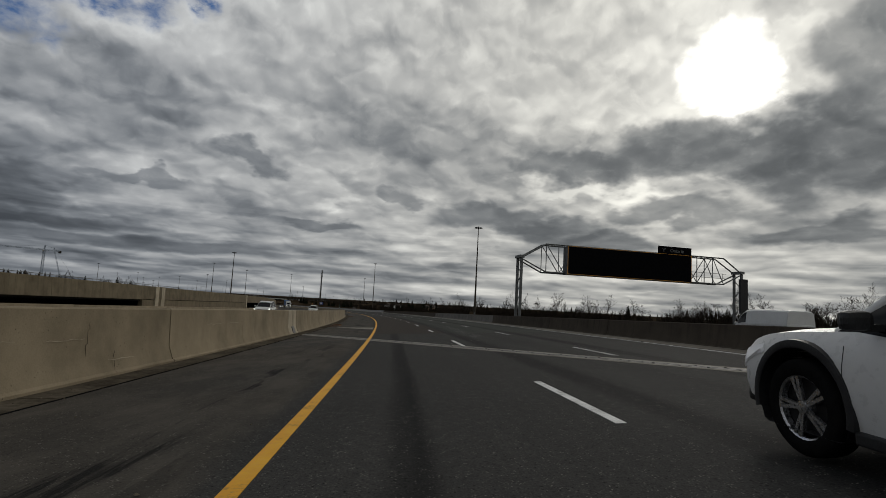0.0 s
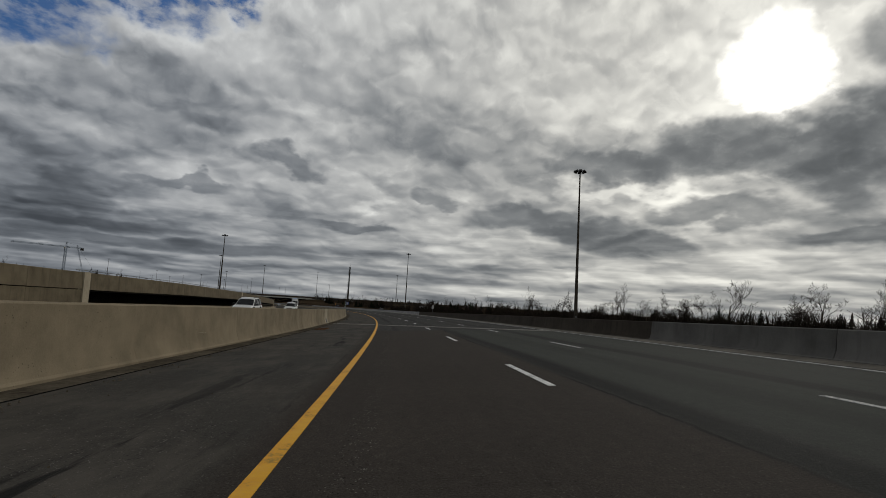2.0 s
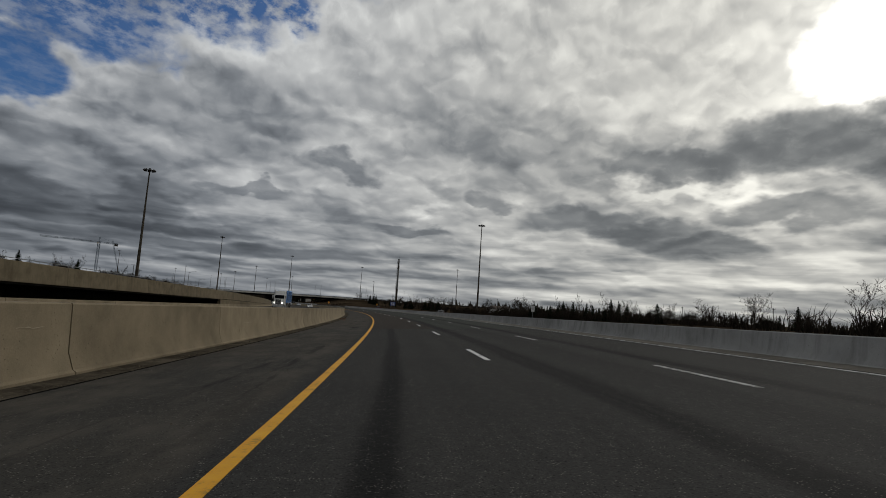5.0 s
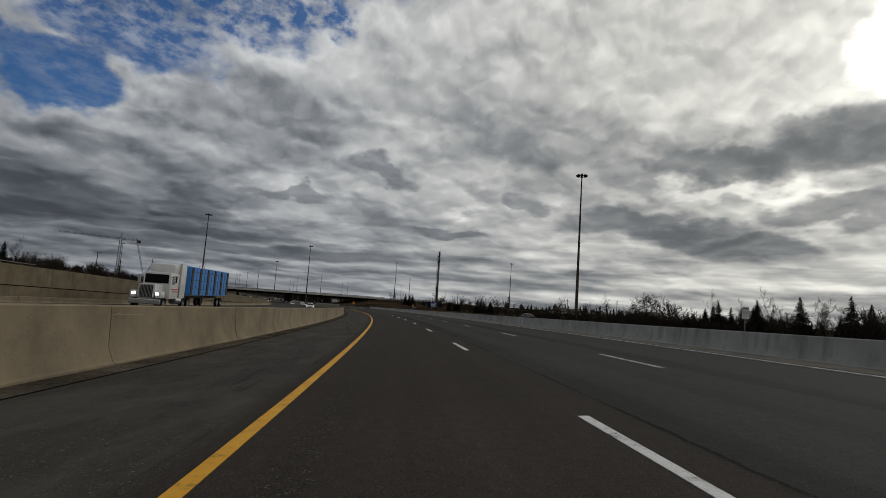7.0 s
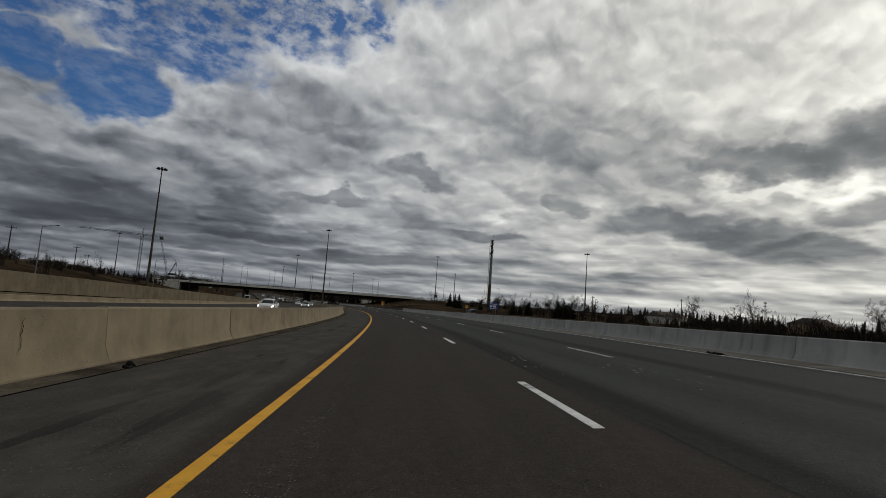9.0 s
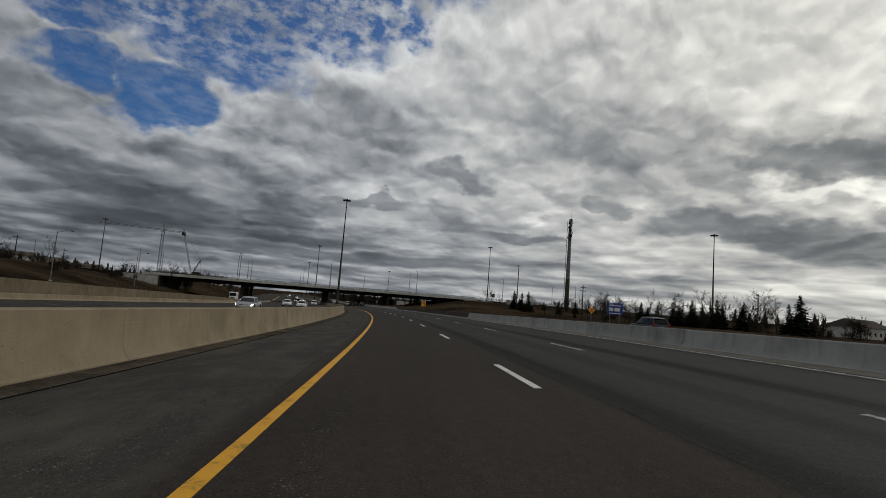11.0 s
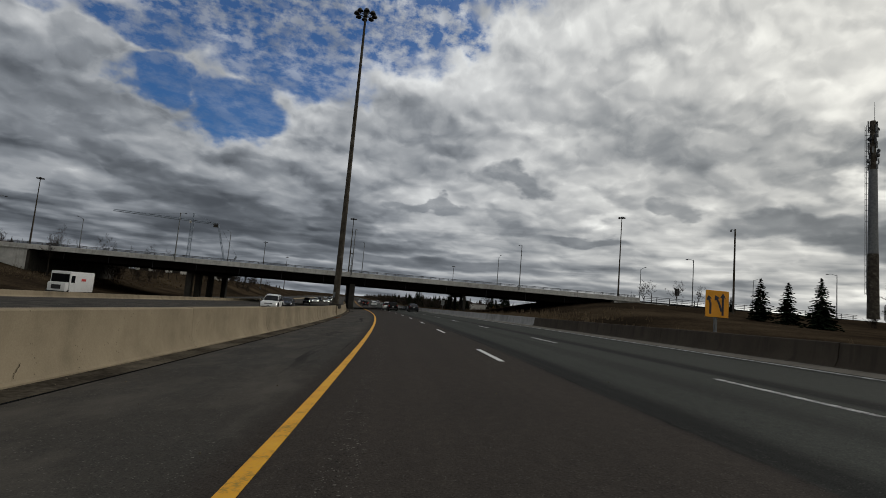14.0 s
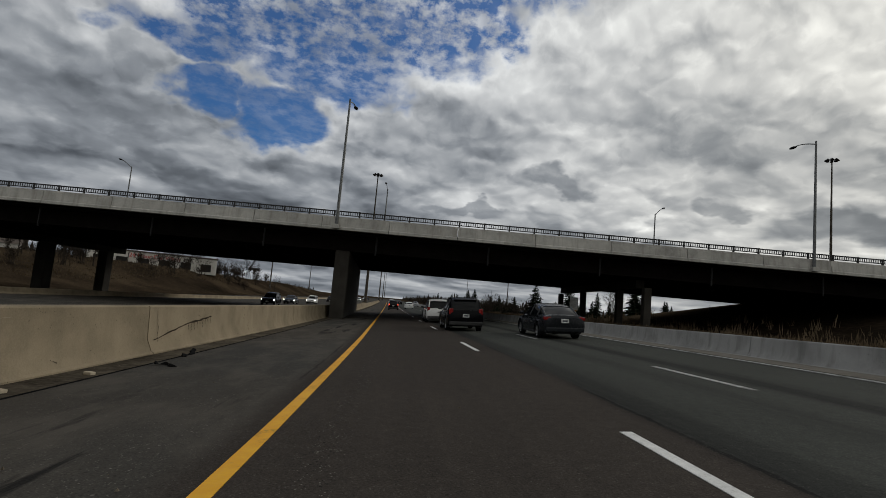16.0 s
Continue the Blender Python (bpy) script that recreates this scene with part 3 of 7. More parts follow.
def sweep(bm, s0, s1, profile, step=4.0, origin=None, cap=True, uv=False):
    """A closed profile (s -> list of (d, z)) drawn along the road from s0 to s1."""
    n = max(1, int(math.ceil((s1 - s0) / step)))
    o = origin or Vector((0, 0, 0))
    rings, info = [], {}
    for i in range(n + 1):
        s = s0 + (s1 - s0) * i / n
        ring = []
        for d, z in profile(s):
            v = bm.verts.new(place(s, d, z) - o)
            info[v] = (s, d)
            ring.append(v)
        rings.append(ring)
    m = len(rings[0])
    for a, b in zip(rings, rings[1:]):
        for k in range(m):
            bm.faces.new((a[k], a[(k + 1) % m], b[(k + 1) % m], b[k]))
    if cap:
        bm.faces.new(rings[0][::-1])
        bm.faces.new(rings[-1])
    if uv:
        lay = bm.loops.layers.uv.new("UVMap")
        for f in bm.faces:
            for lp in f.loops:
                lp[lay].uv = info[lp.vert]


def ribbon(name, s0, s1, cols, material, step=3.0):
    """An open sheet over the offsets that cols(s) gives as (d, z), with station and offset as UV."""
    bm = bmesh.new()
    lay = bm.loops.layers.uv.new("UVMap")
    n = int((s1 - s0) / step)
    prev = None
    info = {}
    for i in range(n + 1):
        s = s0 + (s1 - s0) * i / n
        ring = []
        for d, z in cols(s):
            v = bm.verts.new(place(s, d, z))
            info[v] = (s, d)
            ring.append(v)
        if prev:
            for k in range(len(ring) - 1):
                f = bm.faces.new((prev[k], prev[k + 1], ring[k + 1], ring[k]))
                for lp in f.loops:
                    lp[lay].uv = info[lp.vert]
        prev = ring
    return mesh_object(name, bm, material)


def lettering(name, text, size, material, parent, m, label=""):
    cu = bpy.data.curves.new(name, "FONT")
    cu.body, cu.size, cu.align_x, cu.align_y, cu.extrude = text, size, "CENTER", "CENTER", 0.004
    tmp = bpy.data.objects.new(name, cu)
    scene.collection.objects.link(tmp)
    me = bpy.data.meshes.new_from_object(tmp.evaluated_get(bpy.context.evaluated_depsgraph_get()))
    bpy.data.objects.remove(tmp)
    me.materials.clear()
    me.materials.append(material)
    ob = new(name, me)
    ob.parent, ob.matrix_basis = parent, m
    if label:
        ob["label"] = label
    return ob


# ---- ground, carriageways and markings ----


def build_ground():
    def axis_steps(lo, hi, fine):
        near = list(np.arange(lo, hi + 1, fine))
        far, d = [], fine
        while hi + sum(far) < 4200:
            d *= 1.45
            far.append(d)
        up = list(hi + np.cumsum(far))
        down = list(lo - np.cumsum(far))[::-1]
        return down + near + up

    xs, ys = axis_steps(-620, 230, 7.0), axis_steps(-120, 900, 7.0)
    verts = []
    for yv in ys:
        for xv in xs:
            i = int(np.argmin((AX - xv) ** 2 + (AY - yv) ** 2))
            h = AH[i]
            dx, dy = xv - AX[i], yv - AY[i]
            s = float(_u[i]) * PACE - dx * math.sin(h) + dy * math.cos(h)
            d = dx * math.cos(h) + dy * math.sin(h)
            d = max(-600.0, min(600.0, d))
            far = max(0.0, max(abs(xv + 200) - 500, abs(yv - 400) - 560)) / 300.0
            zz = float(AZ[i]) + terrain(min(s, 1500.0), d) + 0.5 * noise.noise(Vector((xv * 0.02, yv * 0.02, 0))) * smooth((abs(d + 8) - 30) / 30)
            verts.append((xv, yv, zz * (1 - smooth(far)) - 12.0 * smooth(far)))
    n = len(xs)
    faces = [(r * n + c, r * n + c + 1, (r + 1) * n + c + 1, (r + 1) * n + c) for r in range(len(ys) - 1) for c in range(n - 1)]
    me = bpy.data.meshes.new("ground")
    me.from_pydata(verts, [], faces)
    for f in me.polygons:
        f.use_smooth = True
    me.materials.append(GRASS)
    tagged(new("ground", me), "brown winter grass verges and banks beside the motorway", "ground", kind="structure")


build_ground()
S_END = 1500.0
tagged(ribbon("road", -120, S_END, lambda s: [(-5.6 + median_sway(s), (-5.6 + median_sway(s)) * FALL), (-1.2, -1.2 * FALL), (2.2, 2.2 * FALL), (5.7, 5.7 * FALL), (9.4, 9.4 * FALL), (10.6, 10.6 * FALL)], ASPHALT),
       "worn dark asphalt carriageway with three lanes and a wide shoulder", "road", kind="structure")
tagged(ribbon("road_opposing", -120, S_END, lambda s: [(-28.2, opposing_level(s) - 0.12), (-5.9 + min(0.0, median_sway(s)), opposing_level(s))], ASPHALT_FAR),
       "asphalt carriageway of the oncoming traffic beyond the median barrier", "road", kind="structure")
tagged(ribbon("road_upper", -120, S_END, lambda s: [(-48.0, upper_level(s) - 0.05), (-29.4, upper_level(s))], ASPHALT_FAR),
       "asphalt collector road on the raised level behind the retaining wall", "road", kind="structure")
tagged(ribbon("road_collector", -120, 470, lambda s: [(11.0, right_level(s)), (27.5, right_level(s) + 0.02)], ASPHALT_FAR),
       "asphalt collector road beyond the low outer barrier", "road", kind="structure")


def marking(name, label, material, pieces, width, lift=0.006):
    """Painted line pieces (s0, s1, d) as parts of one structure object."""
    root = empty(name, Matrix.Identity(4), label, "road marking", kind="structure")
    for s0, s1, d in pieces:
        bm = bmesh.new()
        sweep(bm, s0, s1, lambda s: [(d - width / 2, FALL * (d - width / 2) + lift), (d + width / 2, FALL * (d + width / 2) + lift),
                                     (d + width / 2, FALL * (d + width / 2) - 0.02), (d - width / 2, FALL * (d - width / 2) - 0.02)], 3.0, place(s0, d))
        ob = part("line", bm, material, root)
        ob.matrix_basis = Matrix.Translation(place(s0, d))
    return root


marking("trim_yellow_line", "solid yellow edge line beside the wide left shoulder", YELLOW, [(s, s + 40.0, -1.25) for s in range(-40, 900, 40)], 0.145)
DASH0, DASH_STEP, DASH_LONG = 5.53, 12.79, 3.35
first = [DASH0 + DASH_STEP * k for k in range(-4, 70)]
marking("trim_lane_line", "broken white lane line on dark asphalt", WHITE, [(s, s + DASH_LONG, 2.24) for s in first], 0.125)
marking("trim_worn_lane_line", "worn broken white lane line", WORN, [(s + q, s + q + DASH_LONG, 5.72) for s in first for q in (lerp(s, (0, 270, 480, 600), (8.1, 8.1, 7.1, 6.2)),)], 0.12)
marking("trim_outer_line", "worn pale edge line along the outer barrier", WORN, [(s, s + 30.0, 9.15) for s in range(-30, 840, 30)], 0.14)


# ---- concrete barriers ----


def barrier_profile(d0, base, top, side=1.0, half=0.13, foot=0.34):
    """Safety-shaped barrier round d0."""
    hgt = top - base
    return [(d0 - foot, base - 0.25), (d0 + foot, base - 0.25), (d0 + foot, base + 0.07 * hgt), (d0 + foot - 0.06, base + 0.10 * hgt), (d0 + half + 0.04, base + 0.33 * hgt),
            (d0 + half, top - 0.025), (d0 + half - 0.025, top), (d0 - half + 0.025, top), (d0 - half, top - 0.025), (d0 - half - 0.04, base + 0.33 * hgt),
            (d0 - foot + 0.06, base + 0.10 * hgt), (d0 - foot, base + 0.07 * hgt)]


def barrier(name, label, s_list, d0, base, top, choose, sway=lambda s: 0.0, **shape):
    root = empty(name, Matrix.Identity(4), label, "barrier", kind="structure")
    rng = random.Random(5)
    for a, b in zip(s_list, s_list[1:]):
        o = place(a, d0 + sway(a), base(a))
        bm = bmesh.new()
        dz, dd = rng.uniform(-0.008, 0.008), rng.uniform(-0.008, 0.008)
        gap = 0.04 if choose((a + b) / 2) is PALE else 0.012
        sweep(bm, a + gap, b - gap, lambda s: barrier_profile(d0 + dd + sway(s), base(s), top(s) + dz, **shape), 2.7, o)
        ob = part("segment", bm, choose((a + b) / 2), root, smooth_angle=25)
        ob.matrix_basis = Matrix.Translation(o)
    return root


def joints(s0, s1, step, jitter, seed):
    rng = random.Random(seed)
    out = [s0]
    while out[-1] < s1:
        out.append(out[-1] + step + rng.uniform(-jitter, jitter))
    return out


median = sorted([s for s in joints(-60, 880, 8.0, 0.8, 2) if all(abs(s - k) > 3.0 for k in (13.4, 21.5, 28.8, 31.4, 123.3, 126.0, 143.9, 151.7))]
                + [13.4, 21.5, 28.8, 30.1, 31.4, 123.3, 124.6, 126.0, 143.9, 151.7])


def median_top(s):
    return -0.33 + lerp(s, (0, 150, 260, 340, 480, 620, 700), (1.31, 1.31, 1.22, 1.12, 1.06, 1.05, 1.0))


def median_kind(s):
    return PALE if (28.8 < s < 31.4 or 123.3 < s < 126.0) else TAN


barrier("barrier_median", "tan concrete median barrier with stained chipped segments", median, -5.62, lambda s: -0.335 + FALL * median_sway(s), median_top, median_kind, median_sway)


def outer_kind(s):
    if 55 < s < 93:
        return GRIMY
    if 192 < s < 468 or s > 556.5:
        return GREY
    return BROWN


barrier("barrier_outer", "low concrete barrier between the main lanes and the collector road", joints(-60, 880, 8.6, 0.5, 3), 10.42, lambda s: 0.58, lambda s: 0.625 + lerp(s, (0, 140, 200, 300, 700), (0.74, 0.74, 0.63, 0.60, 0.58)), outer_kind, foot=0.30)
barrier("barrier_far", "pale concrete barrier on the far side of the collector road", joints(-60, 128, 7.0, 1.0, 4) + [], 29.0, lambda s: 0.30, lambda s: 1.22, lambda s: GREY)


# ---- retaining wall and low bridge spans of the upper road ----


def wall_top(s):
    return upper_level(s) + 1.03


def build_upper_wall():
    root = empty("wall_retaining", Matrix.Identity(4), "tan concrete retaining wall with parapet panels below the raised road", "retaining wall", kind="structure")
    js = joints(-60, 545, 9.0, 0.7, 8)
    for a, b in zip(js, js[1:]):
        m = (a + b) / 2
        open_span = m < 69 or 128 < m < 288
        o = place(a, -28.8, 0)
        bm = bmesh.new()
        sweep(bm, a + 0.015, b - 0.015, lambda s: [(-28.72, max(-0.6, wall_top(s) - (1.55 if not open_span else 1.6))), (-28.42, max(-0.6, wall_top(s) - (1.55 if not open_span else 1.6))),
                                                   (-28.50, wall_top(s) - 0.03), (-28.53, wall_top(s)), (-28.70, wall_top(s)), (-28.72, wall_top(s) - 0.03)], 3.0, o)
        part("parapet", bm, WALL, root).matrix_basis = Matrix.Translation(o)
        if not open_span and wall_top(m) > 0.9:
            bm = bmesh.new()
            sweep(bm, a + 0.01, b - 0.01, lambda s: [(-28.95, -1.0), (-28.40, -1.0), (-28.46, wall_top(s) - 1.62), (-28.95, wall_top(s) - 1.62)], 3.0, o)
            part("wall_panel", bm, WALL, root).matrix_basis = Matrix.Translation(o)
    # dark slab edges, and dark walls added to stand for the shade in the voids
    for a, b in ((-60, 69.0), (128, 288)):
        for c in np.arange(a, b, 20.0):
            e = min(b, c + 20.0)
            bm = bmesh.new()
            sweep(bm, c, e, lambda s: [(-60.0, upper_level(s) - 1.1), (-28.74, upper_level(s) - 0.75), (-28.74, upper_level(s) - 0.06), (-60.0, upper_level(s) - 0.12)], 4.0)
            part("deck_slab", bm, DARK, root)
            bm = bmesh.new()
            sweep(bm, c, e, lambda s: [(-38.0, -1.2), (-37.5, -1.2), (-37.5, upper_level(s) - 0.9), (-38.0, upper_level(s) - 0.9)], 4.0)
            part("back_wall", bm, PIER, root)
    for s in (69.5, 71.5, 126.5, 195.0):
        bm = bmesh.new()
        sweep(bm, s - 0.55, s + 0.55, lambda q: [(-28.8, -0.6), (-28.3, -0.6), (-28.36, wall_top(q) + 0.03), (-28.8, wall_top(q) + 0.03)], 1.0)
        part("pilaster", bm, PALE, root)
    # handrail bar on the parapet
    for a, b in ((-40, 75), (125, 300)):
        for c in np.arange(a, b, 12.0):
            bm = bmesh.new()
            sweep(bm, c, c + 11.9, lambda s: [(-28.68, wall_top(s) + 0.16), (-28.62, wall_top(s) + 0.16), (-28.62, wall_top(s) + 0.21), (-28.68, wall_top(s) + 0.21)], 4.0)
            for q in np.arange(c + 0.5, c + 11.9, 2.4):
                tube(bm, place(q, -28.65, wall_top(q) - 0.02), place(q, -28.65, wall_top(q) + 0.18), 0.025, n=4)
            part("handrail", bm, GALV, root)


build_upper_wall()
barrier("barrier_opposing", "tan concrete barrier at the foot of the retaining wall", joints(-60, 880, 8.5, 0.8, 12), -27.9, lambda s: opposing_level(s) - 0.15, lambda s: opposing_level(s) + 0.35, lambda s: TAN)


def ground_at(s, d):
    return place(s, d, terrain(s, d))


def to_road(x, y):
    i = int(np.argmin((AX - x) ** 2 + (AY - y) ** 2))
    h = AH[i]
    dx, dy = x - AX[i], y - AY[i]
    return float(_u[i]) * PACE - dx * math.sin(h) + dy * math.cos(h), dx * math.cos(h) + dy * math.sin(h)


# ---- overpass ----
BRIDGE = Matrix(((0.828, -0.5607, 0, -239.0), (0.5607, 0.828, 0, 573.0), (0, 0, 1, 0), (0, 0, 0, 1)))
DECK_L, DECK_R, DECK_W = -72.5, 65.0, 33.5
RAIL_Z, PARAPET_Z, FASCIA_Z, GIRDER_Z = -3.82, -4.28, -5.35, -6.75


def build_bridge():
    root = empty("overpass", BRIDGE, "concrete and steel road overpass crossing the motorway on columns", "bridge")
    bm = bmesh.new()
    box(bm, ((DECK_L + DECK_R) / 2, DECK_W / 2, -5.16), (DECK_R - DECK_L - 0.2, DECK_W - 0.7, 0.34))
    part("deck", bm, ASPHALT_FAR, root, "dark deck slab")
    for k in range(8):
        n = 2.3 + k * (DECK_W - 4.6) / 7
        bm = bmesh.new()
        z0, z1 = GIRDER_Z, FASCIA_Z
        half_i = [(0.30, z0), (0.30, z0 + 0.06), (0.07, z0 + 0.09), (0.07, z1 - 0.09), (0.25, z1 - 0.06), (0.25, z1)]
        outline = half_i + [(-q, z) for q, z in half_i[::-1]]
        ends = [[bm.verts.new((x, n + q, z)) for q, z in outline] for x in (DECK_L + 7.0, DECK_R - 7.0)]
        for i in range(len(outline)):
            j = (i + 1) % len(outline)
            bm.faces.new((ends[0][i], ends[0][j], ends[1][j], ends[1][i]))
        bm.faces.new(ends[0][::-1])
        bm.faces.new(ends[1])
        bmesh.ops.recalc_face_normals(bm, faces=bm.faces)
        part("girder", bm, GIRDER, root, "weathering-steel girder, coloured near black for the shade under the deck")
    # thin dark sheet added below the slab to stand for shade between girders
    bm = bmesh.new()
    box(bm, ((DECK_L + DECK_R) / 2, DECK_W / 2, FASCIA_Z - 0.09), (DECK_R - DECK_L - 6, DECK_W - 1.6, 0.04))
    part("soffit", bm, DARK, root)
    # parapet panels with a stepped drip edge, both sides
    rng = random.Random(4)
    for side in (0, 1):
        x = DECK_L
        while x < DECK_R - 0.5:
            w = min(5.6 + rng.uniform(-0.5, 0.5), DECK_R - x)
            o = (x, DECK_W if side else 0.0, 0)
            bm = bmesh.new()
            sg = -1 if side else 1
            pts = [(-0.10, FASCIA_Z + 0.02), (-0.10, FASCIA_Z + 0.22), (-0.02, FASCIA_Z + 0.27), (0.07, PARAPET_Z - 0.03), (0.10, PARAPET_Z), (0.34, PARAPET_Z), (0.36, PARAPET_Z - 0.03), (0.45, FASCIA_Z + 0.02)]
            rings = [[bm.verts.new((xx, sg * p, q)) for p, q in pts] for xx in (0.02, w - 0.02)]
            for i in range(len(pts)):
                j = (i + 1) % len(pts)
                bm.faces.new((rings[0][i], rings[0][j], rings[1][j], rings[1][i]))
            bm.faces.new(rings[0][::-1])
            bm.faces.new(rings[1])
            bmesh.ops.recalc_face_normals(bm, faces=bm.faces)
            part("parapet_panel", bm, FASCIA, root).matrix_basis = Matrix.Translation(o)
            x += w
        # railing: posts and bays of small bars
        bay = 1.95
        bm = bmesh.new()
        box(bm, (0, 0, (PARAPET_Z + RAIL_Z) / 2), (0.13, 0.11, RAIL_Z - PARAPET_Z + 0.06), bevel=0.012)
        post = bpy.data.meshes.new("rail_post")
        bm.to_mesh(post)
        bm.free()
        post.materials.append(BLACK)
        bm = bmesh.new()
        box(bm, (bay / 2, 0, RAIL_Z - 0.03), (bay, 0.09, 0.085))
        box(bm, (bay / 2, 0, PARAPET_Z + 0.14), (bay, 0.07, 0.06))
        for k in range(1, 11):
            box(bm, (bay * k / 11, 0, (RAIL_Z + PARAPET_Z) / 2 + 0.05), (0.05, 0.04, RAIL_Z - PARAPET_Z - 0.18))
        rail = bpy.data.meshes.new("rail_bay")
        bm.to_mesh(rail)
        bm.free()
        rail.materials.append(BLACK)
        k = 0
        while DECK_L + 2 + k * bay < DECK_R - 2:
            m = Matrix.Translation((DECK_L + 2 + k * bay, DECK_W - 0.2 if side else 0.2, 0))
            shared("rail_post", post, root, m)
            shared("rail_bay", rail, root, m)
            k += 1
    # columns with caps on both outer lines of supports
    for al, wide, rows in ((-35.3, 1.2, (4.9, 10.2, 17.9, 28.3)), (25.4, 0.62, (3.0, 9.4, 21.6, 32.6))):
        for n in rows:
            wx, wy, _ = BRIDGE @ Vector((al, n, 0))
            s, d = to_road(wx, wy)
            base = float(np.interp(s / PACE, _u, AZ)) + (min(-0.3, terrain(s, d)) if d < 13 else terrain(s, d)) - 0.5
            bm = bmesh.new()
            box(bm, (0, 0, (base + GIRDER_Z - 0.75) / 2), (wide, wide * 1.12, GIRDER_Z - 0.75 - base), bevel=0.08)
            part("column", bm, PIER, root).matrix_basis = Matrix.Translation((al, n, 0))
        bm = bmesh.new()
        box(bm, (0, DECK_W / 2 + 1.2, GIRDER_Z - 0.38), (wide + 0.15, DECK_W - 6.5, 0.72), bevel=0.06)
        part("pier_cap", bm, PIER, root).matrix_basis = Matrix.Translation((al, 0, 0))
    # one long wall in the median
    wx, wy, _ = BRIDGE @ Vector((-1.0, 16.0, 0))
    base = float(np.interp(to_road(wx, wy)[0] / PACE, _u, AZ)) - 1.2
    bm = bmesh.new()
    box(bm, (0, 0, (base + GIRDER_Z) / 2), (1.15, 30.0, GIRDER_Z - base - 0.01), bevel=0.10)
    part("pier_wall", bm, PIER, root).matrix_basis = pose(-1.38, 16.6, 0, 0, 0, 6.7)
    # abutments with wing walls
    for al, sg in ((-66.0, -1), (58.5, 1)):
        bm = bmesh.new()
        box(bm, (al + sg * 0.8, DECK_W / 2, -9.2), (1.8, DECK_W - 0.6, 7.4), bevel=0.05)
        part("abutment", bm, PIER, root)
        bm = bmesh.new()
        box(bm, (al + sg * 7.0, 0.45, -7.5), (13.0, 0.5, 4.4), bevel=0.04)
        part("wing_wall", bm, FASCIA, root)
    # drain spouts under the edge
    for x in range(-60, 60, 9):
        bm = bmesh.new()
        tube(bm, (x, 1.6, FASCIA_Z - 0.1), (x, 1.6, GIRDER_Z - 0.22), 0.07, n=8)
        part("drain_pipe", bm, BLACK, root)
    return root


build_bridge()


def street_lamp(m, height=10.2, arm=2.4, label="galvanised street lamp with a curved arm", droop=False):
    root = empty("street_lamp", m, label, "street lamp", "lamps on the overpass")
    bm = bmesh.new()
    tube(bm, (0, 0, 0.1), (0, 0, height), 0.125, 0.075, 10)
    part("pole", bm, GALV, root, smooth_angle=40)
    bm = bmesh.new()
    box(bm, (0, 0, 0.0), (0.5, 0.5, 0.34), bevel=0.04)
    part("bracket", bm, FASCIA, root)
    bm = bmesh.new()
    p = Vector((0, 0, height - 0.25))
    for k in range(1, 7):
        f = k / 6
        q = Vector((0, arm * f, height - 0.25 + 0.55 * math.sin(f * math.pi / 2)))
        tube(bm, p, q, 0.045, 0.04, 7)
        p = q
    part("arm", bm, GALV, root, smooth_angle=40)
    bm = bmesh.new()
    lathe(bm, [(0.0, -0.36), (0.10, -0.34), (0.16, -0.15), (0.17, 0.1), (0.10, 0.34), (0.0, 0.38)], 12)
    for v in bm.verts:
        v.co = Vector((v.co.x, v.co.y + arm + 0.3, v.co.z * 0.6 + height + 0.28))
    part("lamp_head", bm, BLACK, root, "dark cobra-head luminaire", 50)
    return root


lamp_near = street_lamp(BRIDGE @ pose(0.0, -0.12, -5.1))
for al in (-74.0, -37.0, 37.0):
    copy_thing(lamp_near, BRIDGE @ pose(al, -0.12, -5.1))
for al in (-76.0, -37.0, -0.2, 38.4):
    copy_thing(lamp_near, BRIDGE @ pose(al, DECK_W + 0.12, -5.0, 0, 0, 180))
for al, n, z in ((75.0, -3.9, -5.2), (78.0, 27.5, -5.2), (110.0, -3.0, -5.4), (112.0, 28.0, -5.4), (-112.0, 2.0, -5.4)):
    copy_thing(lamp_near, BRIDGE @ pose(al, n, z, 0, 0, 0 if n < 10 else 180))


def approach_fence():
    for k, (a0, a1, n) in enumerate(((66, 118, 0.2), (66, 118, DECK_W - 0.2), (-120, -73.5, 0.2))):
        root = empty("guard_rail", BRIDGE @ Matrix.Translation((a0, n, -5.0)), "dark post-and-rail fence on the approach to the overpass", "guard rail", "fences of the overpass approach")
        bm = bmesh.new()
        for z in (0.35, 0.75, 1.1):
            box(bm, ((a1 - a0) / 2, 0, z), (a1 - a0, 0.06, 0.09))
        part("rail", bm, BLACK, root)
        for x in np.arange(0.0, a1 - a0, 3.0):
            bm = bmesh.new()
            box(bm, (float(x), 0, 0.3), (0.12, 0.12, 1.75), bevel=0.01)
            part("post", bm, BLACK, root)


approach_fence()


def approach_bank():
    """The road on the bank beyond each end of the overpass."""
    for a0, a1 in ((64.5, 230.0), (-230.0, -72.0)):
        bm = bmesh.new()
        box(bm, ((a0 + a1) / 2, DECK_W / 2, -5.6), (a1 - a0, DECK_W - 0.8, 1.2))
        ob = mesh_object("road_approach", bm, ASPHALT_FAR)
        ob.matrix_basis = BRIDGE
        tagged(ob, "asphalt road on the bank leading to the overpass", "road", kind="structure")


approach_bank()


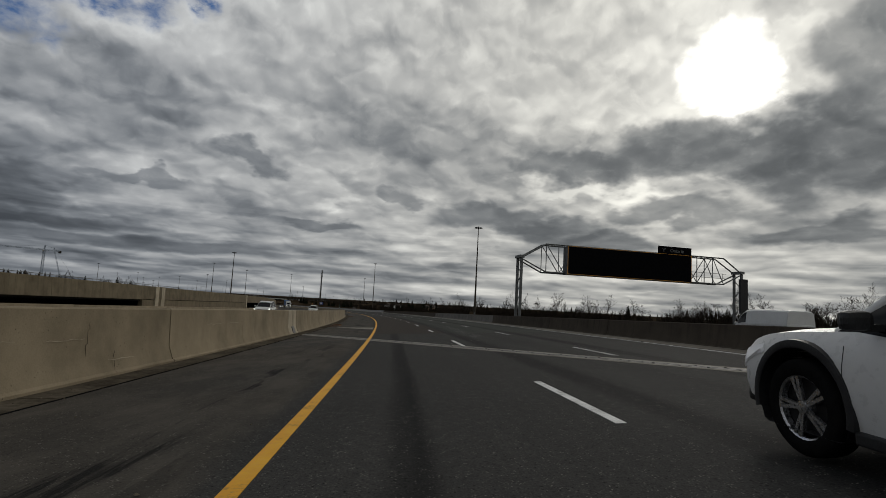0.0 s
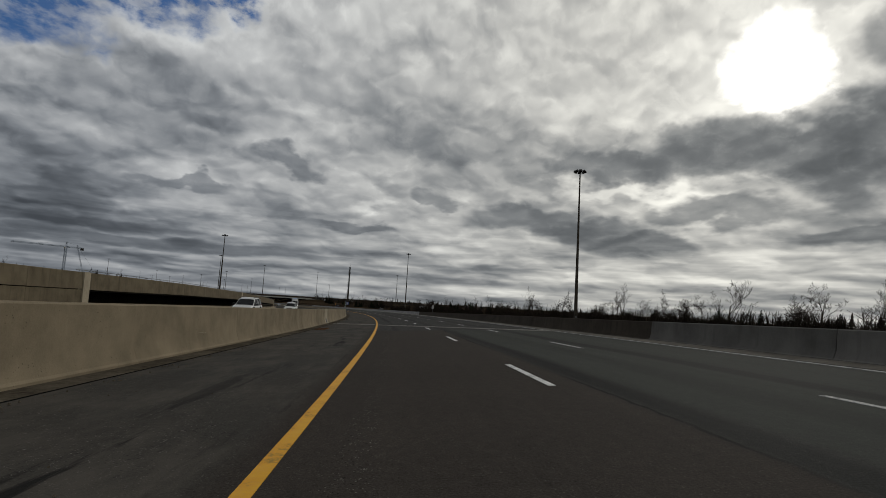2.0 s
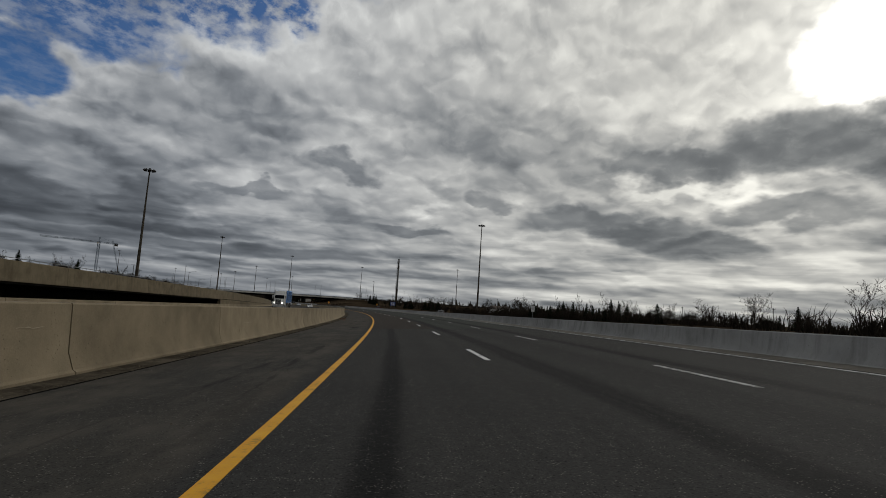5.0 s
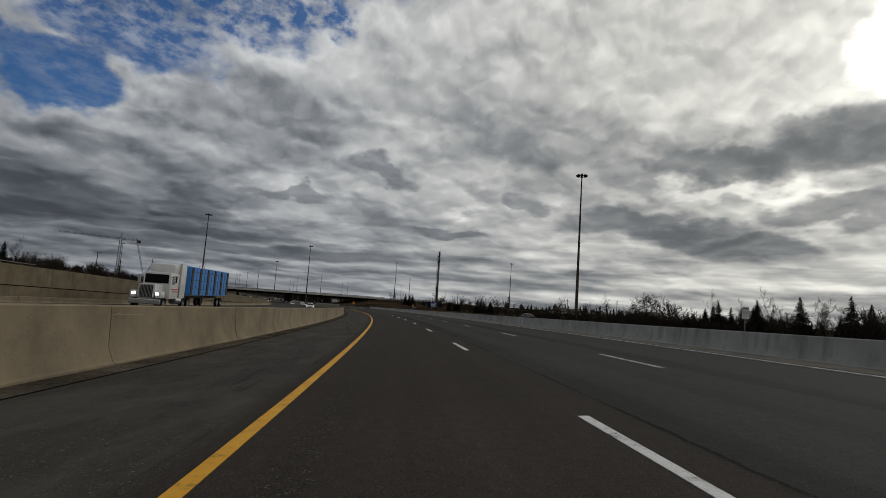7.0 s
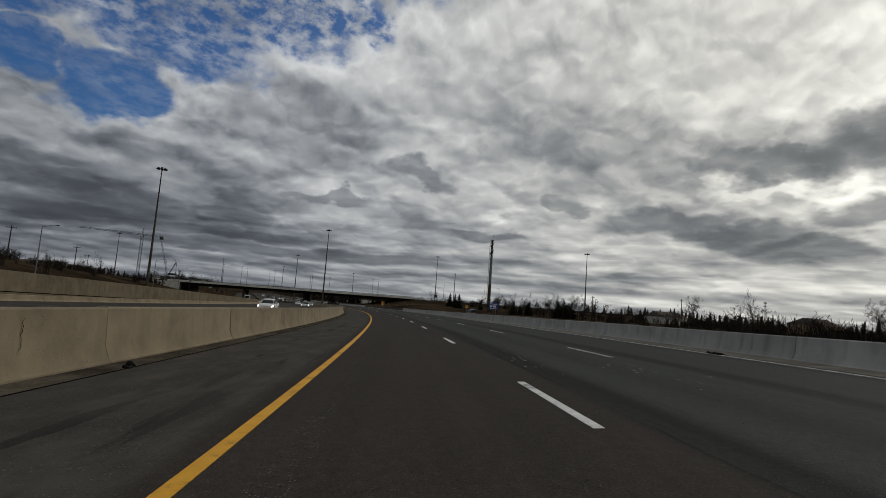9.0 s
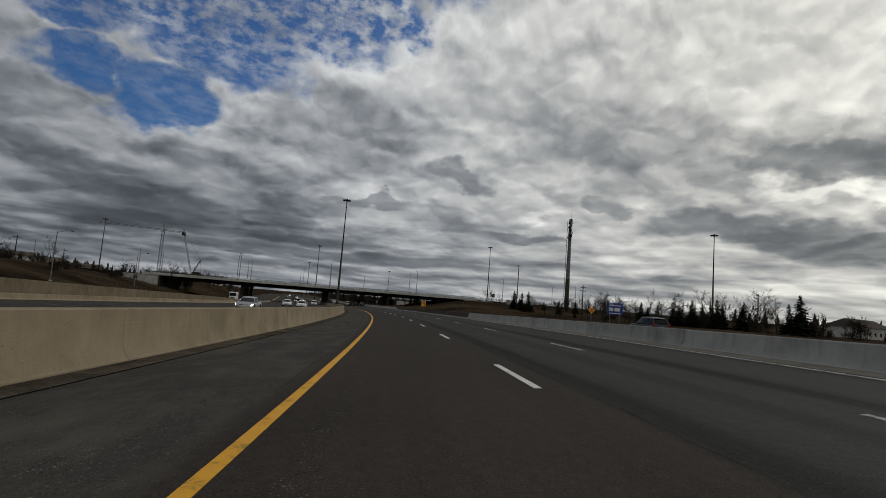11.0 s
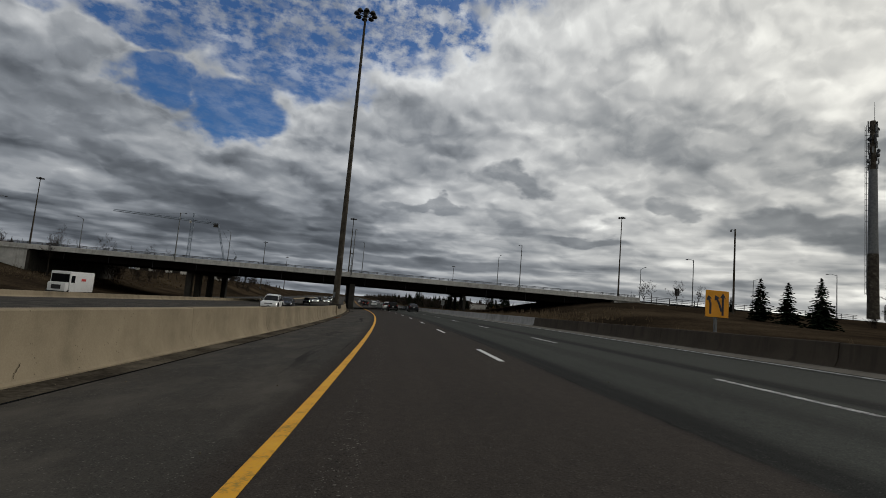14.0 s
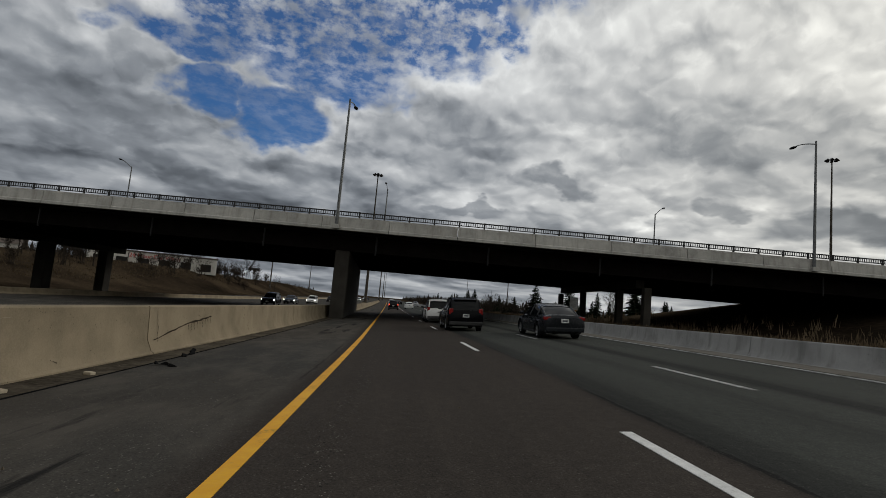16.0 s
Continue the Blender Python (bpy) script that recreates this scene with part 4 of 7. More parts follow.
def bank_fixtures():
    """A pale utility cabinet and a sign seen from behind, beside the approach road."""
    for al, n, w, h in ((76.0, -9.6, 1.7, 2.0),):
        x, y, _ = BRIDGE @ Vector((al, n, 0))
        s, d = to_road(x, y)
        p = ground_at(s, d)
        root = empty("utility_cabinet", pose(p.x, p.y, p.z, 0, 0, 34), "grey utility cabinet on a plinth on the bank", "cabinet")
        bm = bmesh.new()
        box(bm, (0, 0, h / 2 + 0.1), (w, 0.8, h), bevel=0.04)
        part("body", bm, GREY, root)
        bm = bmesh.new()
        box(bm, (0, 0, 0), (w + 0.3, 1.1, 0.3), bevel=0.03)
        part("plinth", bm, PIER, root)
        bm = bmesh.new()
        box(bm, (0, 0, h + 0.14), (w + 0.12, 0.92, 0.08), bevel=0.02)
        part("cap", bm, GREY, root)
    x, y, _ = BRIDGE @ Vector((70.1, -6.4, 0))
    s, d = to_road(x, y)
    p = ground_at(s, d)
    root = empty("road_sign", pose(p.x, p.y, p.z, 0, 0, 50), "back of a square road sign beside the approach road", "road sign")
    bm = bmesh.new()
    tube(bm, (0, 0, -0.2), (0, 0, 4.1), 0.05, n=8)
    part("post", bm, GALV, root)
    bm = bmesh.new()
    box(bm, (0, 0.07, 3.2), (1.3, 0.03, 1.5), bevel=0.01)
    part("panel", bm, BLACK, root)


bank_fixtures()


# ---- high masts ----


def high_mast(top, base_z, label="tall tapered steel high-mast light with a ring of luminaires"):
    h = top[2] - base_z
    root = empty("high_mast", Matrix.Translation((top[0], top[1], base_z)), label, "light mast", "high masts along the motorway")
    bm = bmesh.new()
    lathe(bm, [(0.0, 0.0), (0.37, 0.0), (0.28, h * 0.36), (0.265, h * 0.36 + 0.02), (0.195, h * 0.70), (0.18, h * 0.70 + 0.02), (0.12, h), (0.0, h)], 12, "z")
    part("pole", bm, POLE, root, "weathered brown steel pole", 35)
    bm = bmesh.new()
    lathe(bm, [(0.0, -0.2), (0.62, -0.2), (0.66, 0.0), (0.62, 0.3), (0.0, 0.3)], 14, "z")
    part("base_plate", bm, PIER, root)
    bm = bmesh.new()
    box(bm, (0.0, -0.36, 1.25), (0.28, 0.06, 0.6), bevel=0.01)
    part("hand_hole", bm, GALV, root)
    bm = bmesh.new()
    lathe(bm, [(0.0, h + 0.02), (0.26, h), (0.30, h - 0.35), (0.22, h - 0.75), (0.14, h - 0.8)], 12, "z")
    part("head_frame", bm, BLACK, root, smooth_angle=40)
    bm = bmesh.new()
    rings = 20
    for k in range(rings):
        a, b = 2 * math.pi * k / rings, 2 * math.pi * (k + 1) / rings
        tube(bm, (0.62 * math.cos(a), 0.62 * math.sin(a), h - 0.42), (0.62 * math.cos(b), 0.62 * math.sin(b), h - 0.42), 0.045, n=5, cap=False)
    part("lowering_ring", bm, BLACK, root)
    for k in range(8):
        a = 2 * math.pi * k / 8
        c, s = math.cos(a), math.sin(a)
        bm = bmesh.new()
        tube(bm, (0.24 * c, 0.24 * s, h - 0.4), (0.8 * c, 0.8 * s, h - 0.42), 0.035, n=5)
        lathe(bm, [(0.0, -0.20), (0.22, -0.20), (0.33, -0.14), (0.34, -0.06), (0.2, 0.14), (0.09, 0.24), (0.0, 0.24)], 10, "z")
        for v in bm.verts:
            if (v.co.x ** 2 + v.co.y ** 2) < 0.36 ** 2 and v.co.z < 1.0:
                v.co = Vector((v.co.x + 1.02 * c, v.co.y + 1.02 * s, v.co.z + h - 0.46))
        part("luminaire", bm, BLACK, root, smooth_angle=45)
    return root


for x, y, z in ((-52.0, 371.5, 26.2), (9.8, 178.4, 27.2), (-202.8, 677.3, 27.2), (-93.6, 592.6, 24.0), (-191.1, 423.2, 23.2), (-116.6, 281.4, 21.8), (-387.0, 573.7, 23.7)):
    s, d = to_road(x, y)
    high_mast((x, y, z), ground_at(s, d).z)
for x, y, z in ((-204.2, 528.3, 23.3), (-296.0, 640.8, 20.5)):
    s, d = to_road(x, y)
    high_mast((x, y, z), place(s, d, 0.62).z, "tall tapered steel high-mast light standing on the median barrier")
for s, d in ((868, -5.6), (1014, -5.6), (1160, -5.6), (860, -60), (900, 70), (1020, -65), (1100, 75)):
    p = ground_at(s, d) if abs(d) > 10 else place(s, d, 0.6)
    high_mast((p.x, p.y, p.z + 30.5), p.z)

# pedestals of the median masts
for x, y in ((-204.2, 528.3), (-296.0, 640.8)):
    s, d = to_road(x, y)
    bm = bmesh.new()
    sweep(bm, s - 1.9, s + 1.9, lambda q: [(d - 0.75, -0.6), (d + 0.40, -0.6), (d + 0.36, 0.1), (d + 0.32, 0.66), (d - 0.7, 0.66)], 1.0)
    tagged(mesh_object("mast_pedestal", bm, TAN), "concrete pedestal block under the median light mast", "pedestal", kind="structure")


# ---- sign gantry ----


def build_gantry():
    a, b = Vector((7.15, 53.1, 0)), Vector((32.45, 58.6, 0))
    way = (b - a).normalized()
    span = (b - a).length
    yaw = math.degrees(math.atan2(way.y, way.x))
    z0 = place(52, 12.6, 0.3).z
    root = empty("sign_gantry", pose(a.x, a.y, 0, 0, 0, yaw), "galvanised truss gantry carrying a black message sign over the collector road", "sign gantry")
    lo, hi, pt = 3.79, 6.66, 5.1
    for x, broad in ((0.0, False), (span, True)):
        post = empty("post", Matrix.Translation((x, 0, 0)), "", "")
        post.parent = root
        for n in (-0.55, 0.55):
            bm = bmesh.new()
            box(bm, (0, n, (z0 + pt) / 2), (0.28, 0.16, pt - z0), bevel=0.02)
            part("upright", bm, GALV, post)
        bm = bmesh.new()
        zz = z0 + 0.6
        k = 0
        while zz < pt - 0.9:
            tube(bm, (0, -0.5 if k % 2 else 0.5, zz), (0, 0.5 if k % 2 else -0.5, zz + 0.95), 0.05, n=6)
            zz += 0.95
            k += 1
        part("lacing", bm, GALV, post)
        bm = bmesh.new()
        box(bm, (0, 0, pt + 0.12), (0.5, 1.5, 0.3), bevel=0.03)
        part("cap", bm, GALV, post)
        if broad:
            bm = bmesh.new()
            box(bm, (0.05, -0.75, 2.6), (0.95, 0.3, 3.8), bevel=0.03)
            part("control_cabinet", bm, BLACK, post, "dark control cabinet on the post")
    bm = bmesh.new()
    x0, x1 = 2.6, span - 2.4
    for n in (-0.65, 0.65):
        tube(bm, (x0, n, lo), (x1, n, lo), 0.075, n=8)
        tube(bm, (x0, n, hi), (x1, n, hi), 0.075, n=8)
        for e, i in ((0.0, x0), (span, x1)):
            tube(bm, (e, n * 0.85, pt), (i, n, hi), 0.075, n=8)
            tube(bm, (e, n * 0.85, pt - 0.1), (i, n, lo), 0.075, n=8)
    part("chord", bm, GALV, root, smooth_angle=40)
    bm = bmesh.new()
    k, x = 0, x0
    while x < x1 - 0.1:
        nx = min(x1, x + 1.95)
        for n in (-0.65, 0.65):
            tube(bm, (x, n, lo if k % 2 else hi), (nx, n, hi if k % 2 else lo), 0.045, n=6)
            tube(bm, (x, n, lo), (x, n, hi), 0.045, n=6)
        tube(bm, (x, -0.65, lo), (x, 0.65, lo), 0.04, n=6)
        tube(bm, (x, -0.65, hi), (x, 0.65, hi), 0.04, n=6)
        tube(bm, (x, -0.65, hi), (nx, 0.65, hi), 0.03, n=5)
        x = nx
        k += 1
    part("bracing", bm, GALV, root, smooth_angle=40)
    sign = empty("message_sign", Matrix.Translation((0, -1.15, 0)), "", "")
    sign.parent = root
    sx0, sx1 = 4.65, 18.9
    bm = bmesh.new()
    box(bm, ((sx0 + sx1) / 2, 0.35, 5.12), (sx1 - sx0, 1.1, 2.86), bevel=0.03)
    part("housing", bm, GALV, sign, "grey sign housing")
    bm = bmesh.new()
    box(bm, ((sx0 + sx1) / 2 + 0.02, -0.24, 5.12), (sx1 - sx0 - 0.12, 0.06, 2.74), bevel=0.01)
    part("face", bm, PANEL, sign, "blank black display face")
    bm = bmesh.new()
    for z in (3.70, 6.54):
        box(bm, ((sx0 + sx1) / 2, -0.25, z), (sx1 - sx0, 0.07, 0.03))
    for x in (sx0, sx1):
        box(bm, (x, -0.25, 5.12), (0.03, 0.07, 2.86))
    part("edge_trim", bm, AMBER, sign, "thin amber edge trim")
    bm = bmesh.new()
    box(bm, (sx1 - 2.0, -0.22, 6.9), (4.0, 0.10, 0.95), bevel=0.04)
    tab = part("tab", bm, PANEL, sign, "black tab with a small pale wordmark")
    lettering("wordmark", "Ontario", 0.52, GALV, tab, Matrix.Translation((sx1 - 1.75, -0.285, 6.93)) @ pose(0, 0, 0, 90, 0, 0))
    bm = bmesh.new()
    for k in range(3):
        q = 2 * math.pi * k / 3 + 0.5
        tube(bm, (sx1 - 3.35, -0.29, 7.0), (sx1 - 3.35 + 0.22 * math.cos(q), -0.29, 7.0 + 0.22 * math.sin(q)), 0.03, 0.05, 5)
    part("emblem", bm, GALV, tab)
    bm = bmesh.new()
    for x in np.arange(sx1 + 0.3, span - 2.4, 1.3):
        tube(bm, (float(x), -1.0, lo + 0.1), (float(x), -1.0, lo + 1.1), 0.025, n=5)
    for z in (0.6, 1.1):
        tube(bm, (sx1 + 0.2, -1.0, lo + z), (span - 2.4, -1.0, lo + z), 0.025, n=5)
    part("catwalk_rail", bm, GALV, root)


build_gantry()


# ---- telecom monopole ----


def build_tower():
    base = -5.6
    root = empty("telecom_mast", Matrix.Translation((-145.2, 602.3, base)), "grey telecom monopole with antenna clusters and a climbing ladder", "telecom mast")
    H = 30.6 - base
    bm = bmesh.new()
    tube(bm, (0, 0, 11.5), (0, 0, H - 9.2), 0.80, 0.66, 16)
    part("pole", bm, GALV, root, "light grey upper pole", 40)
    bm = bmesh.new()
    tube(bm, (0, 0, 0), (0, 0, 11.6), 0.93, 0.84, 16)
    part("lower_pole", bm, POLE, root, "dark stained lower pole", 40)
    bm = bmesh.new()
    tube(bm, (0, 0, H - 9.3), (0, 0, H), 0.5, 0.42, 12)
    part("antenna_core", bm, POLE, root)
    rng = random.Random(9)
    for k in range(26):
        a = rng.uniform(0, 2 * math.pi)
        z = H - 0.5 - (k % 9) * 1.02
        r = rng.uniform(0.62, 0.8)
        bm = bmesh.new()
        if k % 4 == 3:
            lathe(bm, [(0.0, 0.25), (0.32, 0.22), (0.42, 0.0), (0.0, -0.06)], 14)
            m = pose(r * 1.15 * math.cos(a), r * 1.15 * math.sin(a), z, 0, 0, math.degrees(a) - 90)
        else:
            box(bm, (0, 0, 0), (0.34, 0.18, rng.uniform(1.0, 1.7)), bevel=0.03)
            m = pose(r * math.cos(a), r * math.sin(a), z, 0, 0, math.degrees(a) + 90)
        part("antenna", bm, GALV if k % 3 else BLACK, root).matrix_basis = m
    bm = bmesh.new()
    tube(bm, (0.25, 0, H - 1.0), (0.25, 0, H + 3.6), 0.06, 0.035, 6)
    part("whip_aerial", bm, GALV, root)
    bm = bmesh.new()
    ang = 0.45
    cx, cy = -1.25 * math.cos(ang), -1.25 * math.sin(ang)
    ox, oy = 0.2 * math.sin(ang), -0.2 * math.cos(ang)
    for q in (-1, 1):
        tube(bm, (cx + q * ox, cy + q * oy, 4.2), (cx + q * ox, cy + q * oy, H - 1.0), 0.05, n=5)
    for z in np.arange(4.4, H - 1.2, 1.0):
        tube(bm, (cx - ox, cy - oy, float(z)), (cx + ox, cy + oy, float(z)), 0.05, n=4)
        tube(bm, (cx, cy, float(z)), (cx * 0.4, cy * 0.4, float(z)), 0.04, n=4)
    part("ladder", bm, GALV, root)
    bm = bmesh.new()
    box(bm, (3.2, 1.0, 1.2), (2.6, 2.0, 2.5), bevel=0.04)
    part("equipment_hut", bm, SIDING, root)


build_tower()


# ---- cranes far off ----


def lattice(bm, a, b, w, step, r=0.12):
    a, b = Vector(a), Vector(b)
    ax = (b - a).normalized()
    sd = ax.cross(Vector((0, 0, 1)) if abs(ax.z) < 0.8 else Vector((1, 0, 0))).normalized()
    up = sd.cross(ax)
    n = max(2, int((b - a).length / step))
    cs = [(sd * p + up * q) * (w / 2) for p, q in ((1, 1), (-1, 1), (-1, -1), (1, -1))]
    for c in cs:
        tube(bm, a + c, b + c, r, n=4)
    for k in range(n):
        p, q = a.lerp(b, k / n), a.lerp(b, (k + 1) / n)
        for i in range(4):
            j = (i + 1) % 4
            tube(bm, p + cs[i if k % 2 else j], q + cs[j if k % 2 else i], r * 0.6, n=3)
            tube(bm, p + cs[i], p + cs[j], r * 0.6, n=3)


def build_cranes():
    root = empty("tower_crane", pose(-628, 801, -8, 0, 0, math.degrees(math.atan2(0.803, 0.595)) + 4), "pale blue lattice tower crane with a level jib, far off", "crane", "cranes on the building site")
    bm = bmesh.new()
    lattice(bm, (0, 0, 0), (0, 0, 57), 2.6, 2.8, 0.22)
    part("tower", bm, CRANE, root)
    bm = bmesh.new()
    lattice(bm, (2, 0, 57.6), (-66, 0, 57.6), 1.5, 3.0, 0.16)
    part("jib", bm, CRANE, root)
    bm = bmesh.new()
    lattice(bm, (0, 0, 57.4), (23, 0, 57.4), 1.5, 3.0, 0.16)
    part("counter_jib", bm, CRANE, root)
    bm = bmesh.new()
    box(bm, (21, 0, 55.8), (4.0, 1.6, 3.6), bevel=0.1)
    part("counterweight", bm, PIER, root)
    bm = bmesh.new()
    lattice(bm, (0, 0, 58), (0.5, 0, 65), 1.2, 2.0, 0.15)
    tube(bm, (0.5, 0, 65), (20, 0, 58), 0.09, n=4)
    tube(bm, (0.5, 0, 65), (-40, 0, 58.3), 0.09, n=4)
    part("apex", bm, CRANE, root)
    bm = bmesh.new()
    box(bm, (-1.8, -1.2, 56.0), (1.8, 1.6, 2.2), bevel=0.1)
    part("cab", bm, SIDING, root)
    root = empty("luffing_crane", pose(-632, 850, -8, 0, 0, 38), "slender luffing crane with a raised boom, far off", "crane", "cranes on the building site")
    bm = bmesh.new()
    lattice(bm, (0, 0, 0), (0, 0, 12), 2.2, 2.5, 0.2)
    part("tower", bm, CRANE, root)
    bm = bmesh.new()
    lattice(bm, (-1, 0, 12), (-15, 0, 64), 1.3, 2.8, 0.15)
    part("boom", bm, CRANE, root)
    bm = bmesh.new()
    lattice(bm, (1, 0, 13), (8, 0, 29), 1.0, 2.5, 0.15)
    tube(bm, (8, 0, 29), (-15, 0, 64), 0.07, n=4)
    tube(bm, (8, 0, 29), (9, 0, 14), 0.09, n=4)
    part("back_stay", bm, BLACK, root)
    bm = bmesh.new()
    box(bm, (5, 0, 13), (10, 3.0, 2.4), bevel=0.15)
    part("machine_deck", bm, BLACK, root)


CRANE = surface("crane_paint", shades((0.22, 0.26, 0.31), 0.8, 1.2), 0.4, 0.6)
build_cranes()


# ---- signs and poles ----


def sign_at(kind, s, d, label, w, h, over, face, posts=1, tilt=0.0):
    g0 = ground_at(s, d)
    root = empty(kind, pose(g0.x, g0.y, g0.z, 0, 0, facing(s) + tilt), label, "road sign", "signs beside the motorway")
    xs = (0.0,) if posts == 1 else (-w * 0.32, w * 0.32)
    for x in xs:
        bm = bmesh.new()
        box(bm, (x, 0.05, (over + h * 0.9) / 2 - 0.2), (0.12, 0.12, over + h * 0.9 + 0.4), bevel=0.01)
        part("post", bm, GALV, root)
    bm = bmesh.new()
    box(bm, (0, -0.05, over + h / 2), (w, 0.05, h), bevel=0.02)
    board = part("board", bm, face, root)
    return root, board


root, board = sign_at("lane_sign", 542.0, 15.4, "amber square sign with black merging arrows on the verge", 1.2, 1.3, 1.65, AMBER)
for pts in (((-0.36, 1.80), (-0.36, 2.30), (-0.43, 2.50)), ((0.22, 1.95), (0.10, 2.30), (-0.02, 2.52)), ((0.28, 1.75), (0.28, 2.35), (0.28, 2.60))):
    bm = bmesh.new()
    for (x0, z0), (x1, z1) in zip(pts, pts[1:]):
        tube(bm, (x0, -0.085, z0), (x1, -0.085, z1), 0.055, n=4)
    (x0, z0), (x1, z1) = pts[-2:]
    tube(bm, (x1, -0.085, z1), (x1 + (x1 - x0) * 0.9, -0.085, z1 + (z1 - z0) * 0.9), 0.15, 0.01, 4)
    for v in bm.verts:
        v.co.y = -0.085 + (v.co.y + 0.085) * 0.12
    part("arrow", bm, INK, board, "black arrow")
root, board = sign_at("speed_sign", 318.0, 44.5, "white rectangular speed limit sign on a steel post", 0.95, 1.5, 1.9, PLATE)
lettering("number", "100", 0.50, INK, board, Matrix.Translation((0, -0.085, 2.6)) @ pose(0, 0, 0, 90, 0, 0))
bm = bmesh.new()
box(bm, (0, -0.085, 3.15), (0.75, 0.012, 0.14))
part("caption_bar", bm, INK, board)
root, board = sign_at("speed_sign", 640.0, 17.0, "white rectangular sign on a steel post", 0.8, 1.2, 1.9, PLATE)
root, board = sign_at("service_sign", 502.0, 46.7, "blue service sign with pale bars and panels on two posts", 3.2, 2.3, 1.6, BLUE, 2)
for x, z, w, h in ((-0.9, 3.62, 0.9, 0.12), (0, 3.36, 2.5, 0.15), (0, 1.85, 2.4, 0.15)):
    bm = bmesh.new()
    box(bm, (x, -0.09, z), (w, 0.012, h))
    part("caption_bar", bm, PLATE, board)
for x, w in ((-0.85, 0.85), (0.4, 1.1)):
    bm = bmesh.new()
    box(bm, (x, -0.09, 2.6), (w, 0.012, 0.65), bevel=0.005)
    part("logo_panel", bm, PLATE, board)
g0 = ground_at(478, 30)
root = empty("warning_sign", pose(g0.x, g0.y, g0.z, 0, 0, facing(478)), "amber diamond warning sign on a post", "road sign", "signs beside the motorway")
bm = bmesh.new()
box(bm, (0, 0.05, 1.2), (0.08, 0.08, 2.5))
part("post", bm, GALV, root)
bm = bmesh.new()
box(bm, (0, 0, 0), (0.75, 0.05, 0.75), pose(0, -0.05, 2.2, 0, 45, 0), bevel=0.02)
board = part("board", bm, AMBER, root)
bm = bmesh.new()
for x in (-0.22, 0.0, 0.22):
    box(bm, (x * 0.6, -0.09, 2.18), (0.06, 0.02, 0.42))
part("arrow", bm, INK, board)


def distance_marker(s):
    """A narrow green kilometre board on a post on the median barrier."""
    d = -5.62 + median_sway(s)
    p = place(s, d, median_top(s) - 0.03)
    root = empty("distance_marker", pose(p.x, p.y, p.z, 0, 0, facing(s)), "narrow green kilometre marker with white figures on the median barrier", "road sign", "signs beside the motorway")
    bm = bmesh.new()
    box(bm, (0, 0.03, 0.75), (0.06, 0.05, 1.5), bevel=0.008)
    part("post", bm, GALV, root)
    bm = bmesh.new()
    box(bm, (0, -0.012, 1.10), (0.27, 0.02, 0.88), bevel=0.008)
    board = part("board", bm, GREEN, root, "green board")
    bm = bmesh.new()
    box(bm, (0, -0.012, 0.52), (0.27, 0.02, 0.26), bevel=0.008)
    plate = part("plate", bm, PLATE, root, "white plate")
    for text, size, z in (("km", 0.14, 1.44), ("3", 0.26, 1.22), ("9", 0.26, 0.99), ("1", 0.26, 0.77)):
        lettering("figure", text, size, PLATE, board, Matrix.Translation((0, -0.026, z)) @ pose(0, 0, 0, 90, 0, 0))
    lettering("figure", "0", 0.24, INK, plate, Matrix.Translation((0, -0.026, 0.52)) @ pose(0, 0, 0, 90, 0, 0))


GREEN = surface("green_sign", shades((0.006, 0.05, 0.032), 0.9, 1.1), 3.0, 0.6)
distance_marker(179.4)


def utility_pole(s, d, h, arms=1, label="brown wooden utility pole with a crossarm", lamp=False):
    g0 = ground_at(s, d)
    root = empty("utility_pole", pose(g0.x, g0.y, g0.z - 0.3, 0, 0, facing(s) + 25), label, "utility pole", "poles beyond the verge")
    bm = bmesh.new()
    tube(bm, (0, 0, 0), (0, 0, h), 0.17, 0.11, 8)
    part("pole", bm, BARK, root, smooth_angle=40)
    for k in range(arms):
        bm = bmesh.new()
        box(bm, (0, 0, h - 0.6 - k * 1.0), (2.4, 0.12, 0.14))
        for x in (-1.05, -0.4, 0.4, 1.05):
            tube(bm, (x, 0, h - 0.55 - k), (x, 0, h - 0.3 - k), 0.06, 0.04, 6)
        part("crossarm", bm, BARK, root)
    return root


for s, d, h, arms in ((541, 60, 10.0, 2), (520, 96, 10, 1), (498, 118, 10, 1), (600, 104, 9.5, 1), (476, 130, 10, 2), (300, 175, 11, 1), (330, 180, 11, 1),
                      (360, 170, 10, 1), (395, 160, 10, 1), (560, -98, 10, 1), (600, -104, 9, 1), (500, -95, 10, 1), (660, -112, 9, 1)):
    utility_pole(s, d, h, arms)
g0 = ground_at(612.8, 72.3)
root = empty("camera_pole", Matrix.Translation((-166.8, 606.7, g0.z - 0.2)), "dark slender steel pole with a small traffic camera", "pole")
bm = bmesh.new()
tube(bm, (0, 0, 0), (0, 0, 11.3 - g0.z), 0.24, 0.15, 10)
part("pole", bm, POLE, root, smooth_angle=40)
bm = bmesh.new()
tube(bm, (0, 0, 11.0 - g0.z), (-0.7, -0.3, 11.2 - g0.z), 0.05, n=6)
box(bm, (-0.75, -0.32, 10.9 - g0.z), (0.3, 0.3, 0.5), bevel=0.05)
part("camera_head", bm, BLACK, root)
for s, d in ((447, -64.5), (527, -64.5), (585, -66)):
    p = ground_at(s, d)
    copy_thing(lamp_near, pose(p.x, p.y, p.z, 0, 0, facing(s) - 90))

# ---- vehicles ----


def paint(name, c, metal=0.0, rough=0.3, spec=0.4):
    return surface(name, shades(c, 0.94, 1.05), 1.4, rough, metal, 0.0, coat=0.03, rough_var=0.06, spec=spec)


